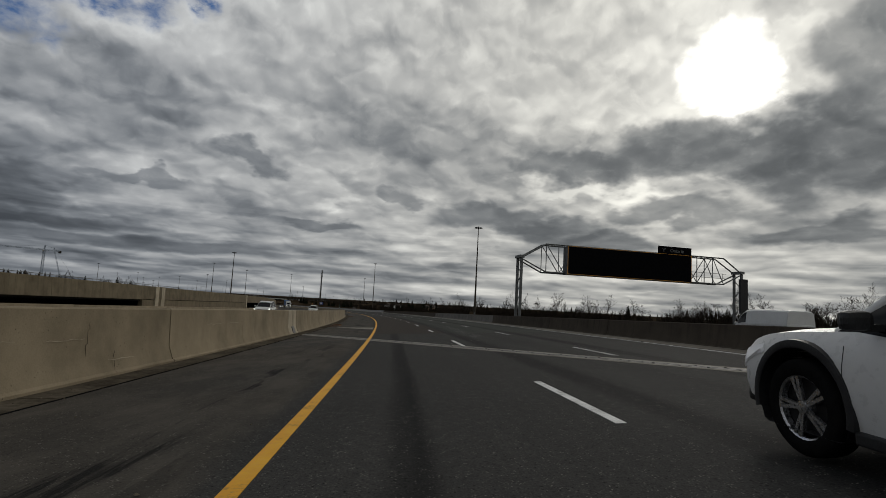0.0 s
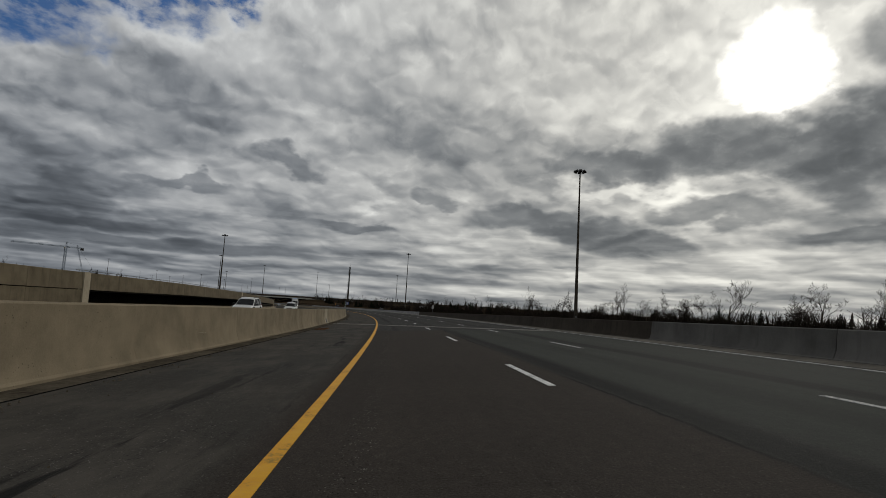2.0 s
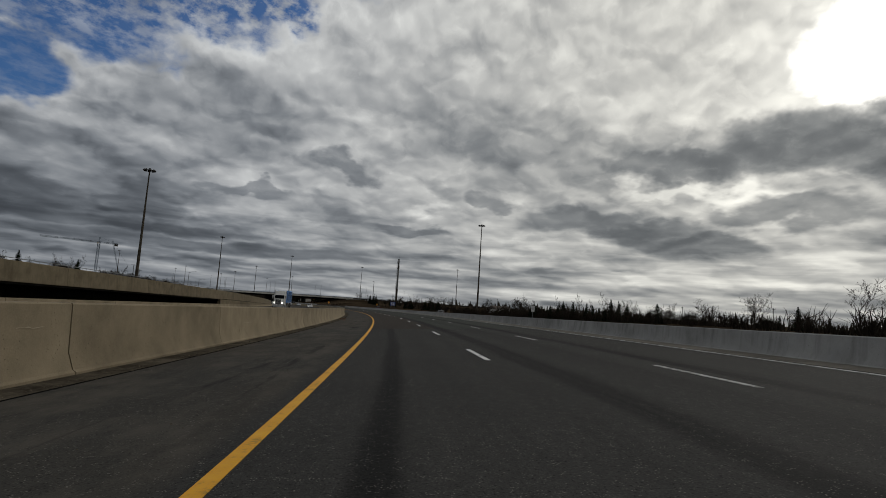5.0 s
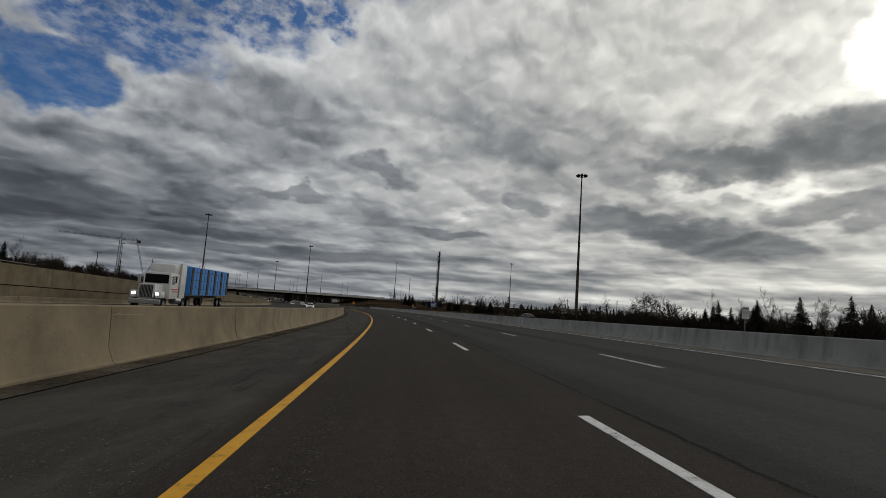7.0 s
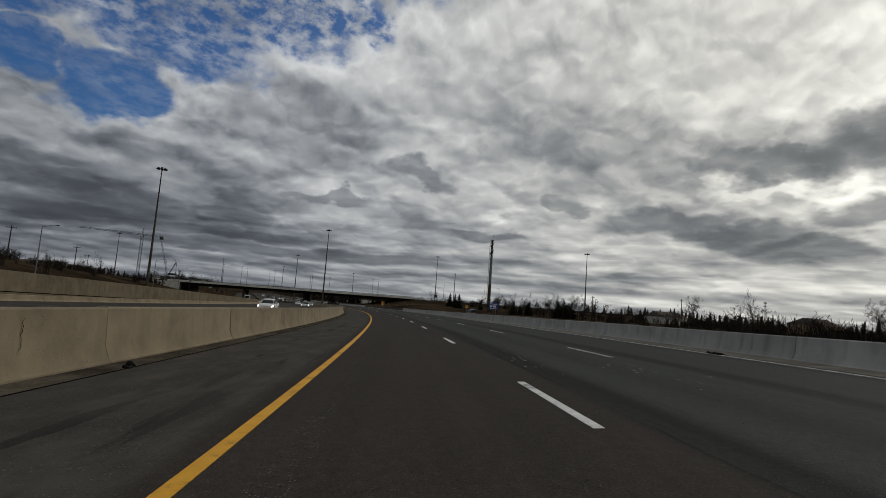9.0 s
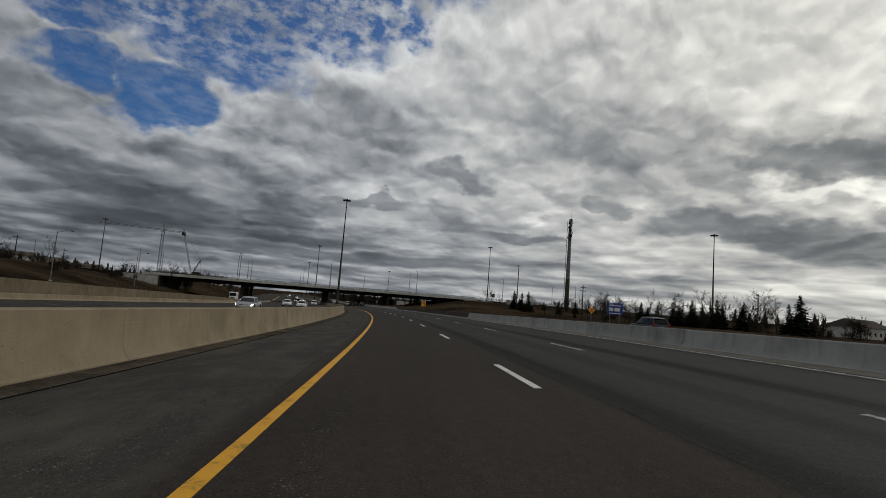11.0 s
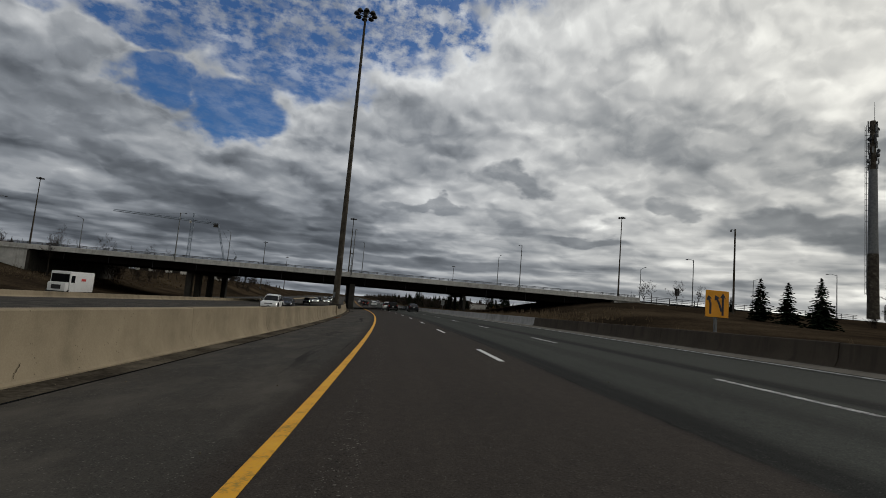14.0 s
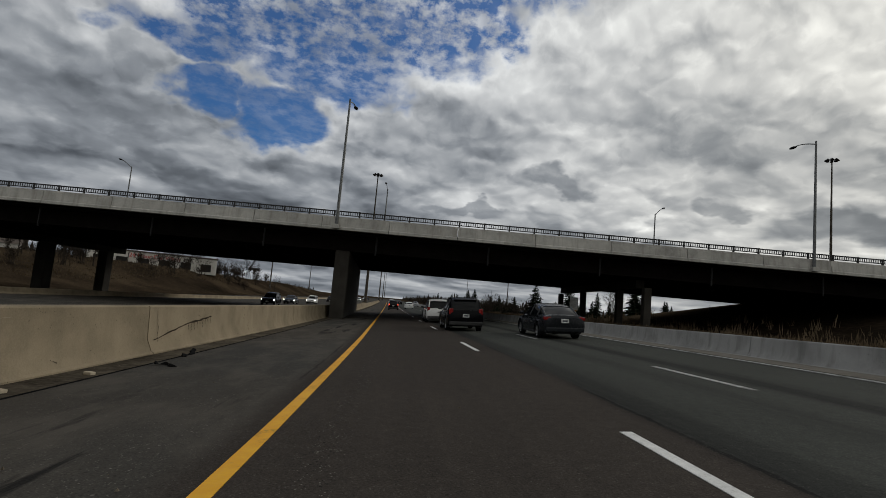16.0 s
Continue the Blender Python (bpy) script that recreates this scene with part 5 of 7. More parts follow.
P_WHITE = paint("white_paint", (0.66, 0.66, 0.65))
P_BLACK = paint("black_paint", (0.004, 0.004, 0.005), 0.0, 0.25, 0.06)
P_GREY = paint("grey_paint", (0.016, 0.018, 0.021), 0.2, 0.25, 0.18)
P_SILVER = paint("silver_paint", (0.36, 0.37, 0.38), 0.6)
P_NAVY = paint("dark_blue_paint", (0.02, 0.024, 0.036), 0.3)
P_BLUE = surface("blue_container_paint", shades((0.045, 0.23, 0.62), 0.85, 1.12), 0.8, 0.5)

# stations from the tail to the nose: (x, half width, low, high); cabin: (x, half width low, half width high, low, high)
SHAPES = {
    "suv": dict(L=4.65, W=1.86, R=0.385, base=2.70, shift=0.03,
                body=[(-2.32, .80, .42, .92), (-2.26, .89, .30, 1.04), (-1.9, .925, .25, 1.08), (-.5, .93, .22, 1.05), (.6, .93, .22, 1.03), (1.15, .925, .23, 1.01), (1.75, .90, .26, .965), (2.10, .84, .30, .88), (2.26, .74, .36, .76), (2.33, .6, .44, .62)],
                cabin=[(-2.22, .80, .74, 1.02, 1.08), (-1.98, .84, .68, 1.05, 1.52), (-1.68, .865, .655, 1.05, 1.65), (-0.48, .87, .65, 1.04, 1.69), (0.17, .865, .645, 1.03, 1.63), (0.57, .845, .70, 1.01, 1.36), (1.10, .80, .78, .99, 1.01)]),
    "sedan": dict(L=4.75, W=1.83, R=0.33, base=2.80, shift=0.05,
                  body=[(-2.37, .76, .42, .88), (-2.30, .86, .28, .98), (-1.75, .905, .22, 1.01), (-.5, .915, .19, .97), (.6, .915, .19, .95), (1.15, .91, .20, .93), (1.8, .885, .23, .86), (2.15, .82, .26, .77), (2.31, .70, .34, .66), (2.37, .55, .40, .56)],
                  cabin=[(-1.95, .74, .70, .96, 1.00), (-1.45, .80, .66, .98, 1.24), (-.95, .83, .62, .97, 1.40), (-.2, .85, .61, .96, 1.46), (.25, .85, .61, .95, 1.42), (.7, .83, .66, .94, 1.20), (1.25, .78, .76, .91, .93)]),
    "pickup": dict(L=5.6, W=1.96, R=0.39, base=3.45, shift=-0.05,
                   body=[(-2.80, .88, .55, 1.12), (-2.74, .95, .45, 1.16), (-1.6, .975, .38, 1.17), (-.5, .98, .34, 1.17), (.9, .98, .34, 1.15), (1.4, .975, .35, 1.13), (2.1, .96, .38, 1.09), (2.6, .90, .42, 1.0), (2.78, .80, .50, .85)],
                   cabin=[(-.95, .84, .74, 1.13, 1.20), (-.85, .86, .70, 1.14, 1.78), (-.5, .88, .69, 1.14, 1.84), (.4, .88, .69, 1.14, 1.84), (.7, .87, .70, 1.13, 1.72), (1.45, .82, .80, 1.10, 1.13)]),
    "van": dict(L=5.6, W=2.0, R=0.36, base=3.3, shift=0.1,
                body=[(-2.80, .92, .45, 1.30), (-2.76, .985, .32, 1.32), (-1.5, 1.0, .28, 1.32), (.4, 1.0, .28, 1.30), (1.5, .995, .28, 1.26), (2.2, .96, .30, 1.12), (2.6, .88, .34, .95), (2.80, .70, .46, .70)],
                cabin=[(-2.76, .975, .86, 1.28, 2.16), (-2.6, .98, .87, 1.28, 2.22), (0, .985, .87, 1.28, 2.24), (1.0, .98, .86, 1.26, 2.20), (1.35, .97, .84, 1.24, 2.05), (2.25, .88, .84, 1.08, 1.12)]),
}


def loft(bm, rings):
    made = [[bm.verts.new(p) for p in r] for r in rings]
    n = len(made[0])
    for a, b in zip(made, made[1:]):
        for k in range(n):
            bm.faces.new((a[k], b[k], b[(k + 1) % n], a[(k + 1) % n]))
    bm.faces.new(made[0])
    bm.faces.new(made[-1][::-1])
    bmesh.ops.recalc_face_normals(bm, faces=bm.faces)


def mirrored(half):
    return half + [(x, -y, z) for x, y, z in half[::-1] if abs(y) > 1e-6]


def body_ring(x, w, lo, hi):
    h = hi - lo
    return mirrored([(x, 0.0, lo), (x, w * .82, lo), (x, w * .955, lo + .11 * h), (x, w, lo + .36 * h), (x, w * .99, lo + .66 * h), (x, w * .955, lo + .86 * h), (x, w * .88, hi - .01), (x, w * .6, hi + .018), (x, 0.0, hi + .03)])


def cabin_ring(x, wb, wt, lo, hi):
    return mirrored([(x, 0.0, lo - .05), (x, wb, lo - .05), (x, wb * .97 + wt * .03, lo + .12 * (hi - lo)), (x, wt + .02, hi - .12 * (hi - lo)), (x, wt * .9, hi - .01), (x, wt * .5, hi + .012), (x, 0.0, hi + .02)])


def flowing(x, xs, ys):
    """Smooth curve through points that never overshoots."""
    h = np.diff(xs)
    m = np.diff(ys) / h
    t = np.zeros(len(xs))
    t[0], t[-1] = m[0], m[-1]
    for k in range(1, len(xs) - 1):
        t[k] = 0.0 if m[k - 1] * m[k] <= 0 else 2.0 / (1.0 / m[k - 1] + 1.0 / m[k])
    k = int(np.clip(np.searchsorted(xs, x) - 1, 0, len(xs) - 2))
    q = (x - xs[k]) / h[k]
    return float(ys[k] * (1 + 2 * q) * (1 - q) ** 2 + t[k] * h[k] * q * (1 - q) ** 2 + ys[k + 1] * q * q * (3 - 2 * q) + t[k + 1] * h[k] * q * q * (q - 1))


def dense(stations, step=0.16):
    xs = np.array([st[0] for st in stations])
    n = int((xs[-1] - xs[0]) / step)
    grid = sorted(set(list(np.linspace(xs[0], xs[-1], n)) + list(xs)))
    return [(float(x),) + tuple(flowing(x, xs, np.array([st[k] for st in stations])) for k in range(1, len(stations[0]))) for x in grid]


_body_cache = {}


def body_bm(kind):
    """The lower body with its four wheel openings cut out."""
    if kind not in _body_cache:
        sh = SHAPES[kind]
        half, R = sh["W"] / 2, sh["R"]
        bm = bmesh.new()
        loft(bm, [body_ring(*st) for st in dense(sh["body"], 0.09)])
        me = bpy.data.meshes.new("hull")
        bm.to_mesh(me)
        bm.free()
        hull = new("hull", me)
        bm = bmesh.new()
        for x in (sh["base"] / 2 + sh["shift"], -sh["base"] / 2 + sh["shift"]):
            for sd in (1, -1):
                tube(bm, (x, sd * (half - 0.32), R + 0.02), (x, sd * (half + 0.3), R + 0.02), R + 0.075, n=32)
        me2 = bpy.data.meshes.new("cutter")
        bm.to_mesh(me2)
        bm.free()
        cutter = new("cutter", me2)
        mod = hull.modifiers.new("cut", "BOOLEAN")
        mod.operation, mod.object, mod.solver = "DIFFERENCE", cutter, "EXACT"
        graph = bpy.context.evaluated_depsgraph_get()
        _body_cache[kind] = bpy.data.meshes.new_from_object(hull.evaluated_get(graph))
        bpy.data.objects.remove(hull)
        bpy.data.objects.remove(cutter)
    bm = bmesh.new()
    bm.from_mesh(_body_cache[kind])
    return bm


_wheel_cache = {}


def wheel_meshes(R, spokes):
    key = (R, spokes)
    if key in _wheel_cache:
        return _wheel_cache[key]
    bm = bmesh.new()
    lathe(bm, [(R * .66, -.10), (R * .72, -.115), (R * .93, -.11), (R * .985, -.09), (R, -.05), (R, .05), (R * .985, .09), (R * .93, .11), (R * .72, .115), (R * .66, .10)], 36)
    tyre = bpy.data.meshes.new("tyre")
    for f in bm.faces:
        f.smooth = True
    bm.normal_update()
    bm.to_mesh(tyre)
    bm.free()
    tyre.materials.append(RUBBER)
    bm = bmesh.new()
    lathe(bm, [(R * .62, .085), (R * .69, .105), (R * .70, .08), (R * .66, .02)], 36)
    for k in range(spokes):
        a = 360.0 * k / spokes
        for sp in (-7.5, 7.5) if spokes <= 6 else (0.0,):
            box(bm, (R * .37, .075, 0), (R * .58, .03, R * .075), pose(0, 0, 0, 0, a + sp, 0))
        box(bm, (R * .60, .08, R * .07), (R * .16, .022, R * .05), pose(0, 0, 0, 0, a + 10, 0))
    lathe(bm, [(0.0, .105), (R * .13, .10), (R * .15, .06), (R * .15, .0)], 16)
    rim = bpy.data.meshes.new("rim")
    bm.normal_update()
    bm.to_mesh(rim)
    bm.free()
    rim.materials.append(ALLOY)
    # black disc filling the rim, in place of the shade behind the spokes
    bm = bmesh.new()
    lathe(bm, [(0.0, .02), (R * .66, .015), (R * .67, -.09), (0.0, -.09)], 24)
    hub = bpy.data.meshes.new("brake_disc")
    bm.to_mesh(hub)
    bm.free()
    hub.materials.append(BLACK)
    _wheel_cache[key] = (tyre, rim, hub)
    return _wheel_cache[key]


def car(kind, body_paint, m, label, category="car", name="car", lit=False, brake=False, spokes=5, cladding=False, glass_cabin=True, text=""):
    sh = SHAPES[kind]
    L, W, R = sh["L"], sh["W"], sh["R"]
    root = empty(name, m, label, category, "vehicles on the motorway")
    part("body", body_bm(kind), body_paint, root, smooth_angle=32)
    cab = dense(sh["cabin"], 0.14)
    bm = bmesh.new()
    loft(bm, [cabin_ring(*st) for st in cab])
    part("cabin_glass" if glass_cabin else "cargo_body", bm, GLASS if glass_cabin else body_paint, root, smooth_angle=35)
    xs = [c[0] for c in cab]

    def at(x):
        return [float(np.interp(x, xs, [c[k] for c in cab])) for k in range(1, 5)]

    top = max(c[4] for c in cab)
    if glass_cabin:
        roof = [c for c in cab if c[4] > top - 0.17]
        bm = bmesh.new()
        rings = []
        for x, wb, wt, lo, hi in roof:
            rings.append(mirrored([(x, 0.0, hi - .03), (x, wt * .95, hi - .05), (x, wt + .032, hi - .12 * (hi - lo) + .0), (x, wt * .93, hi + .004), (x, wt * .5, hi + .028), (x, 0.0, hi + .036)]))
        loft(bm, rings)
        part("roof", bm, body_paint, root, smooth_angle=40)
        front = [c for c in cab if c[0] > roof[-1][0]]
        back = [c for c in cab if c[0] < roof[0][0]]
        for seq, wide in ((([roof[-1]] + front), .045), (([roof[0]] + back[::-1]), .075)):
            for sd in (1, -1):
                bm = bmesh.new()
                loft(bm, [[(a[0] + wide * .7 * math.cos(q), sd * (a[2] + .005 + wide * .5 * math.sin(q)), a[4] - .02 + wide * .7 * math.cos(q)) for q in [k * math.pi / 3 for k in range(6)]] for a in seq])
                part("pillar", bm, body_paint, root, smooth_angle=60)
        for x, w in ((-.12, .09), (sh["body"][0][0] * 0.50, .12)) if kind in ("suv", "sedan") else ((-.1, .08),):
            for sd in (1, -1):
                wb, wt, lo, hi = at(x)
                bm = bmesh.new()
                tube(bm, (x, sd * (wb * .99), lo), (x - .03, sd * (wt + .018), hi - .10 * (hi - lo)), w * .5, w * .42, 4)
                part("pillar", bm, BLACK, root)
    else:
        # glazed cab ahead of a closed cargo body
        bm = bmesh.new()
        rings = []
        for x, wb, wt, lo, hi in [c for c in cab if c[0] > 0.95]:
            rings.append(mirrored([(x, 0.0, lo + .06), (x, wb + .006, lo + .06), (x, wt + .03, hi - .16 * (hi - lo)), (x, wt * .8, hi - .02 + .0), (x, 0.0, hi + .026)]))
        loft(bm, rings)
        part("cabin_glass", bm, GLASS, root, smooth_angle=35)
    half = W / 2
    bm = bmesh.new()
    rows = dense(sh["body"])
    for sd in (1, -1):
        for x in (.95, -.15, -1.15) if kind in ("suv", "sedan") else (1.25, .2):
            w, lo, hi = (float(np.interp(x, [b[0] for b in rows], [b[k] for b in rows])) for k in (1, 2, 3))
            h = hi - lo
            prof = [(w * .955, lo + .11 * h), (w, lo + .36 * h), (w * .99, lo + .66 * h), (w * .955, lo + .86 * h)]
            for (y0, z0), (y1, z1) in zip(prof, prof[1:]):
                tube(bm, (x, sd * (y0 - .002), z0), (x, sd * (y1 - .002), z1), .006, n=4)
    part("door_seam", bm, BLACK, root)
    for sd in (1, -1):
        for x in (.05, -.95):
            bm = bmesh.new()
            box(bm, (x - .1, sd * (half - .004), .86), (.2, .03, .035), bevel=.008)
            part("door_handle", bm, body_paint, root)
    # wheels and arches
    tyre, rim, hub = wheel_meshes(R, spokes)
    for x in (sh["base"] / 2 + sh["shift"], -sh["base"] / 2 + sh["shift"]):
        for sd in (1, -1):
            arch = bmesh.new()
            lathe(arch, [(R + .072, -.01), (R + .074, -.31), (0.0, -.315)], 30)
            for v in arch.verts:
                v.co = Vector((v.co.x + x, sd * (half + v.co.y), max(.20, v.co.z + R + .02)))
            part("wheel_arch", arch, BLACK, root, "dark wheel housing")
            lip = bmesh.new()
            rr = R + .088
            ring = []
            for k in range(25):
                a = math.pi * (-0.06 + 1.12 * k / 24)
                ring.append([(x + (rr + e) * math.cos(a), sd * (half - q), R + .02 + (rr + e) * math.sin(a)) for e, q in ((-.016, .05), (-.018, -.004), (.0, -.012), (.045 if cladding else .02, -.002), (.05 if cladding else .025, .05))])
            loft(lip, ring)
            part("arch_trim", lip, BLACK if cladding else body_paint, root, smooth_angle=60)
            w = shared("wheel", tyre, root, pose(x, sd * (half - .125), R, 0, 0, 0 if sd > 0 else 180))
            shared("rim", rim, w)
            shared("brake_disc", hub, w)
    nose, tail = sh["body"][-1][0], sh["body"][0][0]
    # lamps, grille, plates, bumpers and mirrors
    hz = np.interp(nose - .2, [b[0] for b in sh["body"]], [b[3] for b in sh["body"]])
    for sd in (1, -1):
        bm = bmesh.new()
        rows = [st for st in dense(sh["body"], 0.05) if nose - .52 < st[0] < nose - .10]
        prev = None
        for k, (x, w, lo, hi) in enumerate(rows):
            h, f = hi - lo, k / (len(rows) - 1)
            pts = [(w * 1.0 + .006, lo + (.80 - .22 * f) * h), (w * .985 + .008, lo + .74 * h), (w * .955 + .008, lo + .86 * h)] if f < 1 else [(w * 1.0 + .006, lo + .58 * h), (w * .985 + .008, lo + .74 * h), (w * .955 + .008, lo + .86 * h)]
            cur = [bm.verts.new((x + .008, sd * y, zz)) for y, zz in pts] + [bm.verts.new((x, sd * (w * .85), zz)) for zz in (lo + .86 * h, lo + .6 * h)]
            if prev:
                for i in range(5):
                    bm.faces.new((prev[i], cur[i], cur[(i + 1) % 5], prev[(i + 1) % 5]))
            else:
                bm.faces.new(cur)
            prev = cur
        bm.faces.new(prev[::-1])
        bmesh.ops.recalc_face_normals(bm, faces=bm.faces)
        part("headlight", bm, HEAD_ON if lit else HEAD, root, "lit headlight" if lit else "")
        bm = bmesh.new()
        box(bm, (tail + .10, sd * (half * .80), .88 if kind == "sedan" else 1.0), (.16, .30 if kind == "sedan" else .20, .13 if kind == "sedan" else .30), bevel=.03)
        part("tail_light", bm, BRAKE if brake else TAIL, root, "glowing red brake light" if brake else "red tail light")
        bm = bmesh.new()
        mz = at(sh["cabin"][-1][0] - .35)[2] + .10
        box(bm, (sh["cabin"][-1][0] - .42, sd * (half + .10), mz), (.12, .20, .14), bevel=.05)
        box(bm, (sh["cabin"][-1][0] - .40, sd * (half - .03), mz - .05), (.08, .14, .05))
        part("mirror", bm, body_paint if not cladding else BLACK, root)
    bm = bmesh.new()
    box(bm, (nose - .10, 0, hz - .17), (.16, W * .46, .16), bevel=.03)
    box(bm, (nose - .10, 0, .40), (.16, W * .6, .12), bevel=.03)
    part("grille", bm, BLACK, root)
    for x in (nose - .005, tail - .005):
        bm = bmesh.new()
        box(bm, (x, 0, .52 if x > 0 else (.80 if kind == "suv" else .78)), (.05, .32, .16), bevel=.006)
        pl = part("number_plate", bm, PLATE, root)
        bm = bmesh.new()
        box(bm, (x + (.028 if x > 0 else -.028), 0, .52 if x > 0 else (.80 if kind == "suv" else .78)), (.004, .22, .06))
        part("plate_bar", bm, INK, pl)
    bm = bmesh.new()
    box(bm, (tail + .09, 0, .42), (.24, W * .90, .20), bevel=.05)
    part("rear_bumper", bm, BLACK if cladding or kind != "sedan" else body_paint, root)
    bm = bmesh.new()
    box(bm, (nose - .16, 0, .34), (.24, W * .78, .12), bevel=.04)
    part("front_lip", bm, BLACK, root)
    for sd in (1, -1):
        bm = bmesh.new()
        box(bm, (0, sd * (half - .045), .27), (sh["base"] - 2 * R - .16, .07, .10), bevel=.02)
        part("sill", bm, BLACK, root)
    if kind == "suv":
        bm = bmesh.new()
        for sd in (1, -1):
            tube(bm, (-1.5, sd * .60, top + .03), (.2, sd * .58, top + .03), .022, n=6)
            for x in (-1.5, .2):
                tube(bm, (x, sd * .6, top - .04), (x, sd * .6, top + .03), .022, n=6)
        part("roof_rail", bm, BLACK, root)
        bm = bmesh.new()
        box(bm, (tail + .42, 0, top - .10), (.26, 1.16, .035), bevel=.012)
        part("spoiler", bm, body_paint, root)
    if text:
        lettering("door_lettering", text, .30, INK, root, pose(.0, half + .006, .62, 90, 0, 180))
        bm = bmesh.new()
        box(bm, (-1.0, half - .002, .80), (.8, .012, .03))
        part("side_stripe", bm, INK, root)
    return root


def on_main(s, d, z=0.0):
    return Matrix.Translation(place(s, d, FALL * d + z)) @ pose(0, 0, 0, 0, 0, facing(s) + 90) @ pose(0, 0, 0, math.degrees(-FALL), 0, 0)


def on_level(s, d, level, back=False):
    return Matrix.Translation(place(s, d, level)) @ pose(0, 0, 0, 0, 0, facing(s) + (270 if back else 90))


def oncoming(s, d):
    return on_level(s, d, opposing_level(s) - 0.12 * (-6.0 - d) / 22.2, True)


car("suv", P_WHITE, on_main(2.66, 4.0), "white compact SUV with five-spoke alloy wheels in the middle lane", "car", "suv", spokes=5, cladding=True)
car("suv", P_BLACK, on_main(620.2, 3.55), "black compact SUV seen from behind in the middle lane", "car", "suv", cladding=True)
car("sedan", P_GREY, on_main(615.4, 6.95), "dark grey sedan with lit red tail lights in the outer lane", "car", "sedan", brake=False)
car("suv", P_WHITE, on_main(631.5, 3.3), "white SUV ahead of the black one", "car", "suv", cladding=True)
car("suv", P_BLACK, on_main(690.0, 0.6), "black SUV far ahead in the inner lane", "car", "suv", brake=True)
car("sedan", P_WHITE, on_main(708.0, 4.2), "white sedan far ahead", "car", "sedan")
car("suv", P_GREY, on_main(728.0, 0.7), "dark SUV far ahead", "car", "suv")
car("pickup", P_WHITE, on_main(760.0, 0.6), "white pickup truck far ahead", "pickup truck", "pickup_truck")
car("sedan", P_SILVER, on_main(748.0, 7.6), "silver sedan far ahead", "car", "sedan")
car("sedan", P_BLACK, on_main(800.0, 4.0), "black sedan far ahead", "car", "sedan")
car("suv", P_WHITE, oncoming(64.3, -14.3), "white oncoming SUV with lit headlights on the curve", "car", "suv", lit=True)
car("suv", P_WHITE, oncoming(124.0, -13.2), "white oncoming SUV close to the median barrier", "car", "suv", lit=False, cladding=True)
car("suv", P_WHITE, oncoming(166.5, -15.0), "white oncoming crossover with dark windows", "car", "suv")
car("sedan", P_WHITE, oncoming(398.0, -13.5), "white oncoming sedan with lit headlights", "car", "sedan", lit=True)
car("sedan", P_SILVER, oncoming(464.0, -14.2), "silver oncoming sedan with lit headlights", "car", "sedan", lit=True)
car("sedan", P_WHITE, oncoming(513.5, -13.6), "white oncoming sedan near the median barrier", "car", "sedan", lit=False)
car("sedan", P_WHITE, oncoming(526.5, -17.6), "white patrol sedan with dark door lettering", "car", "sedan", text="SECURITY")
car("suv", P_WHITE, oncoming(578.0, -12.6), "white oncoming SUV with a black grille", "car", "suv", cladding=True)
car("sedan", P_GREY, oncoming(597.5, -13.6), "grey oncoming sedan with dark windows", "car", "sedan")
car("suv", P_BLACK, oncoming(664.0, -16.0), "black oncoming SUV with lit headlights", "car", "suv", lit=True)
car("sedan", P_GREY, oncoming(684.0, -17.0), "grey oncoming sedan with lit headlights", "car", "sedan", lit=True)
car("suv", P_WHITE, oncoming(702.0, -16.0), "white oncoming SUV with lit headlights", "car", "suv", lit=True)
for k, (s, d) in enumerate(((720, -13), (745, -17), (770, -13.5), (800, -20), (835, -14), (860, -17), (890, -21), (930, -14), (970, -18))):
    car(("sedan", "suv", "suv")[k % 3], (P_WHITE, P_BLACK, P_SILVER, P_GREY)[k % 4], oncoming(s, d), ("pale", "black", "silver", "grey")[k % 4] + " oncoming car far along the curve", "car", ("sedan", "suv", "suv")[k % 3], lit=k % 2 == 0)
car("suv", P_NAVY, on_level(453.5, 24.6, right_level(453)), "dark blue crossover on the collector road", "car", "suv", cladding=True)
car("van", P_WHITE, on_level(33.0, 25.3, right_level(37)), "white panel van on the collector road", "van", "panel_van", glass_cabin=False)
car("sedan", P_GREY, on_level(380.0, -40.0, upper_level(380)), "grey sedan on the raised collector road", "car", "sedan")
car("sedan", P_BLACK, on_level(344.0, 25.2, right_level(344)), "black sedan on the collector road beyond the barrier", "car", "sedan")


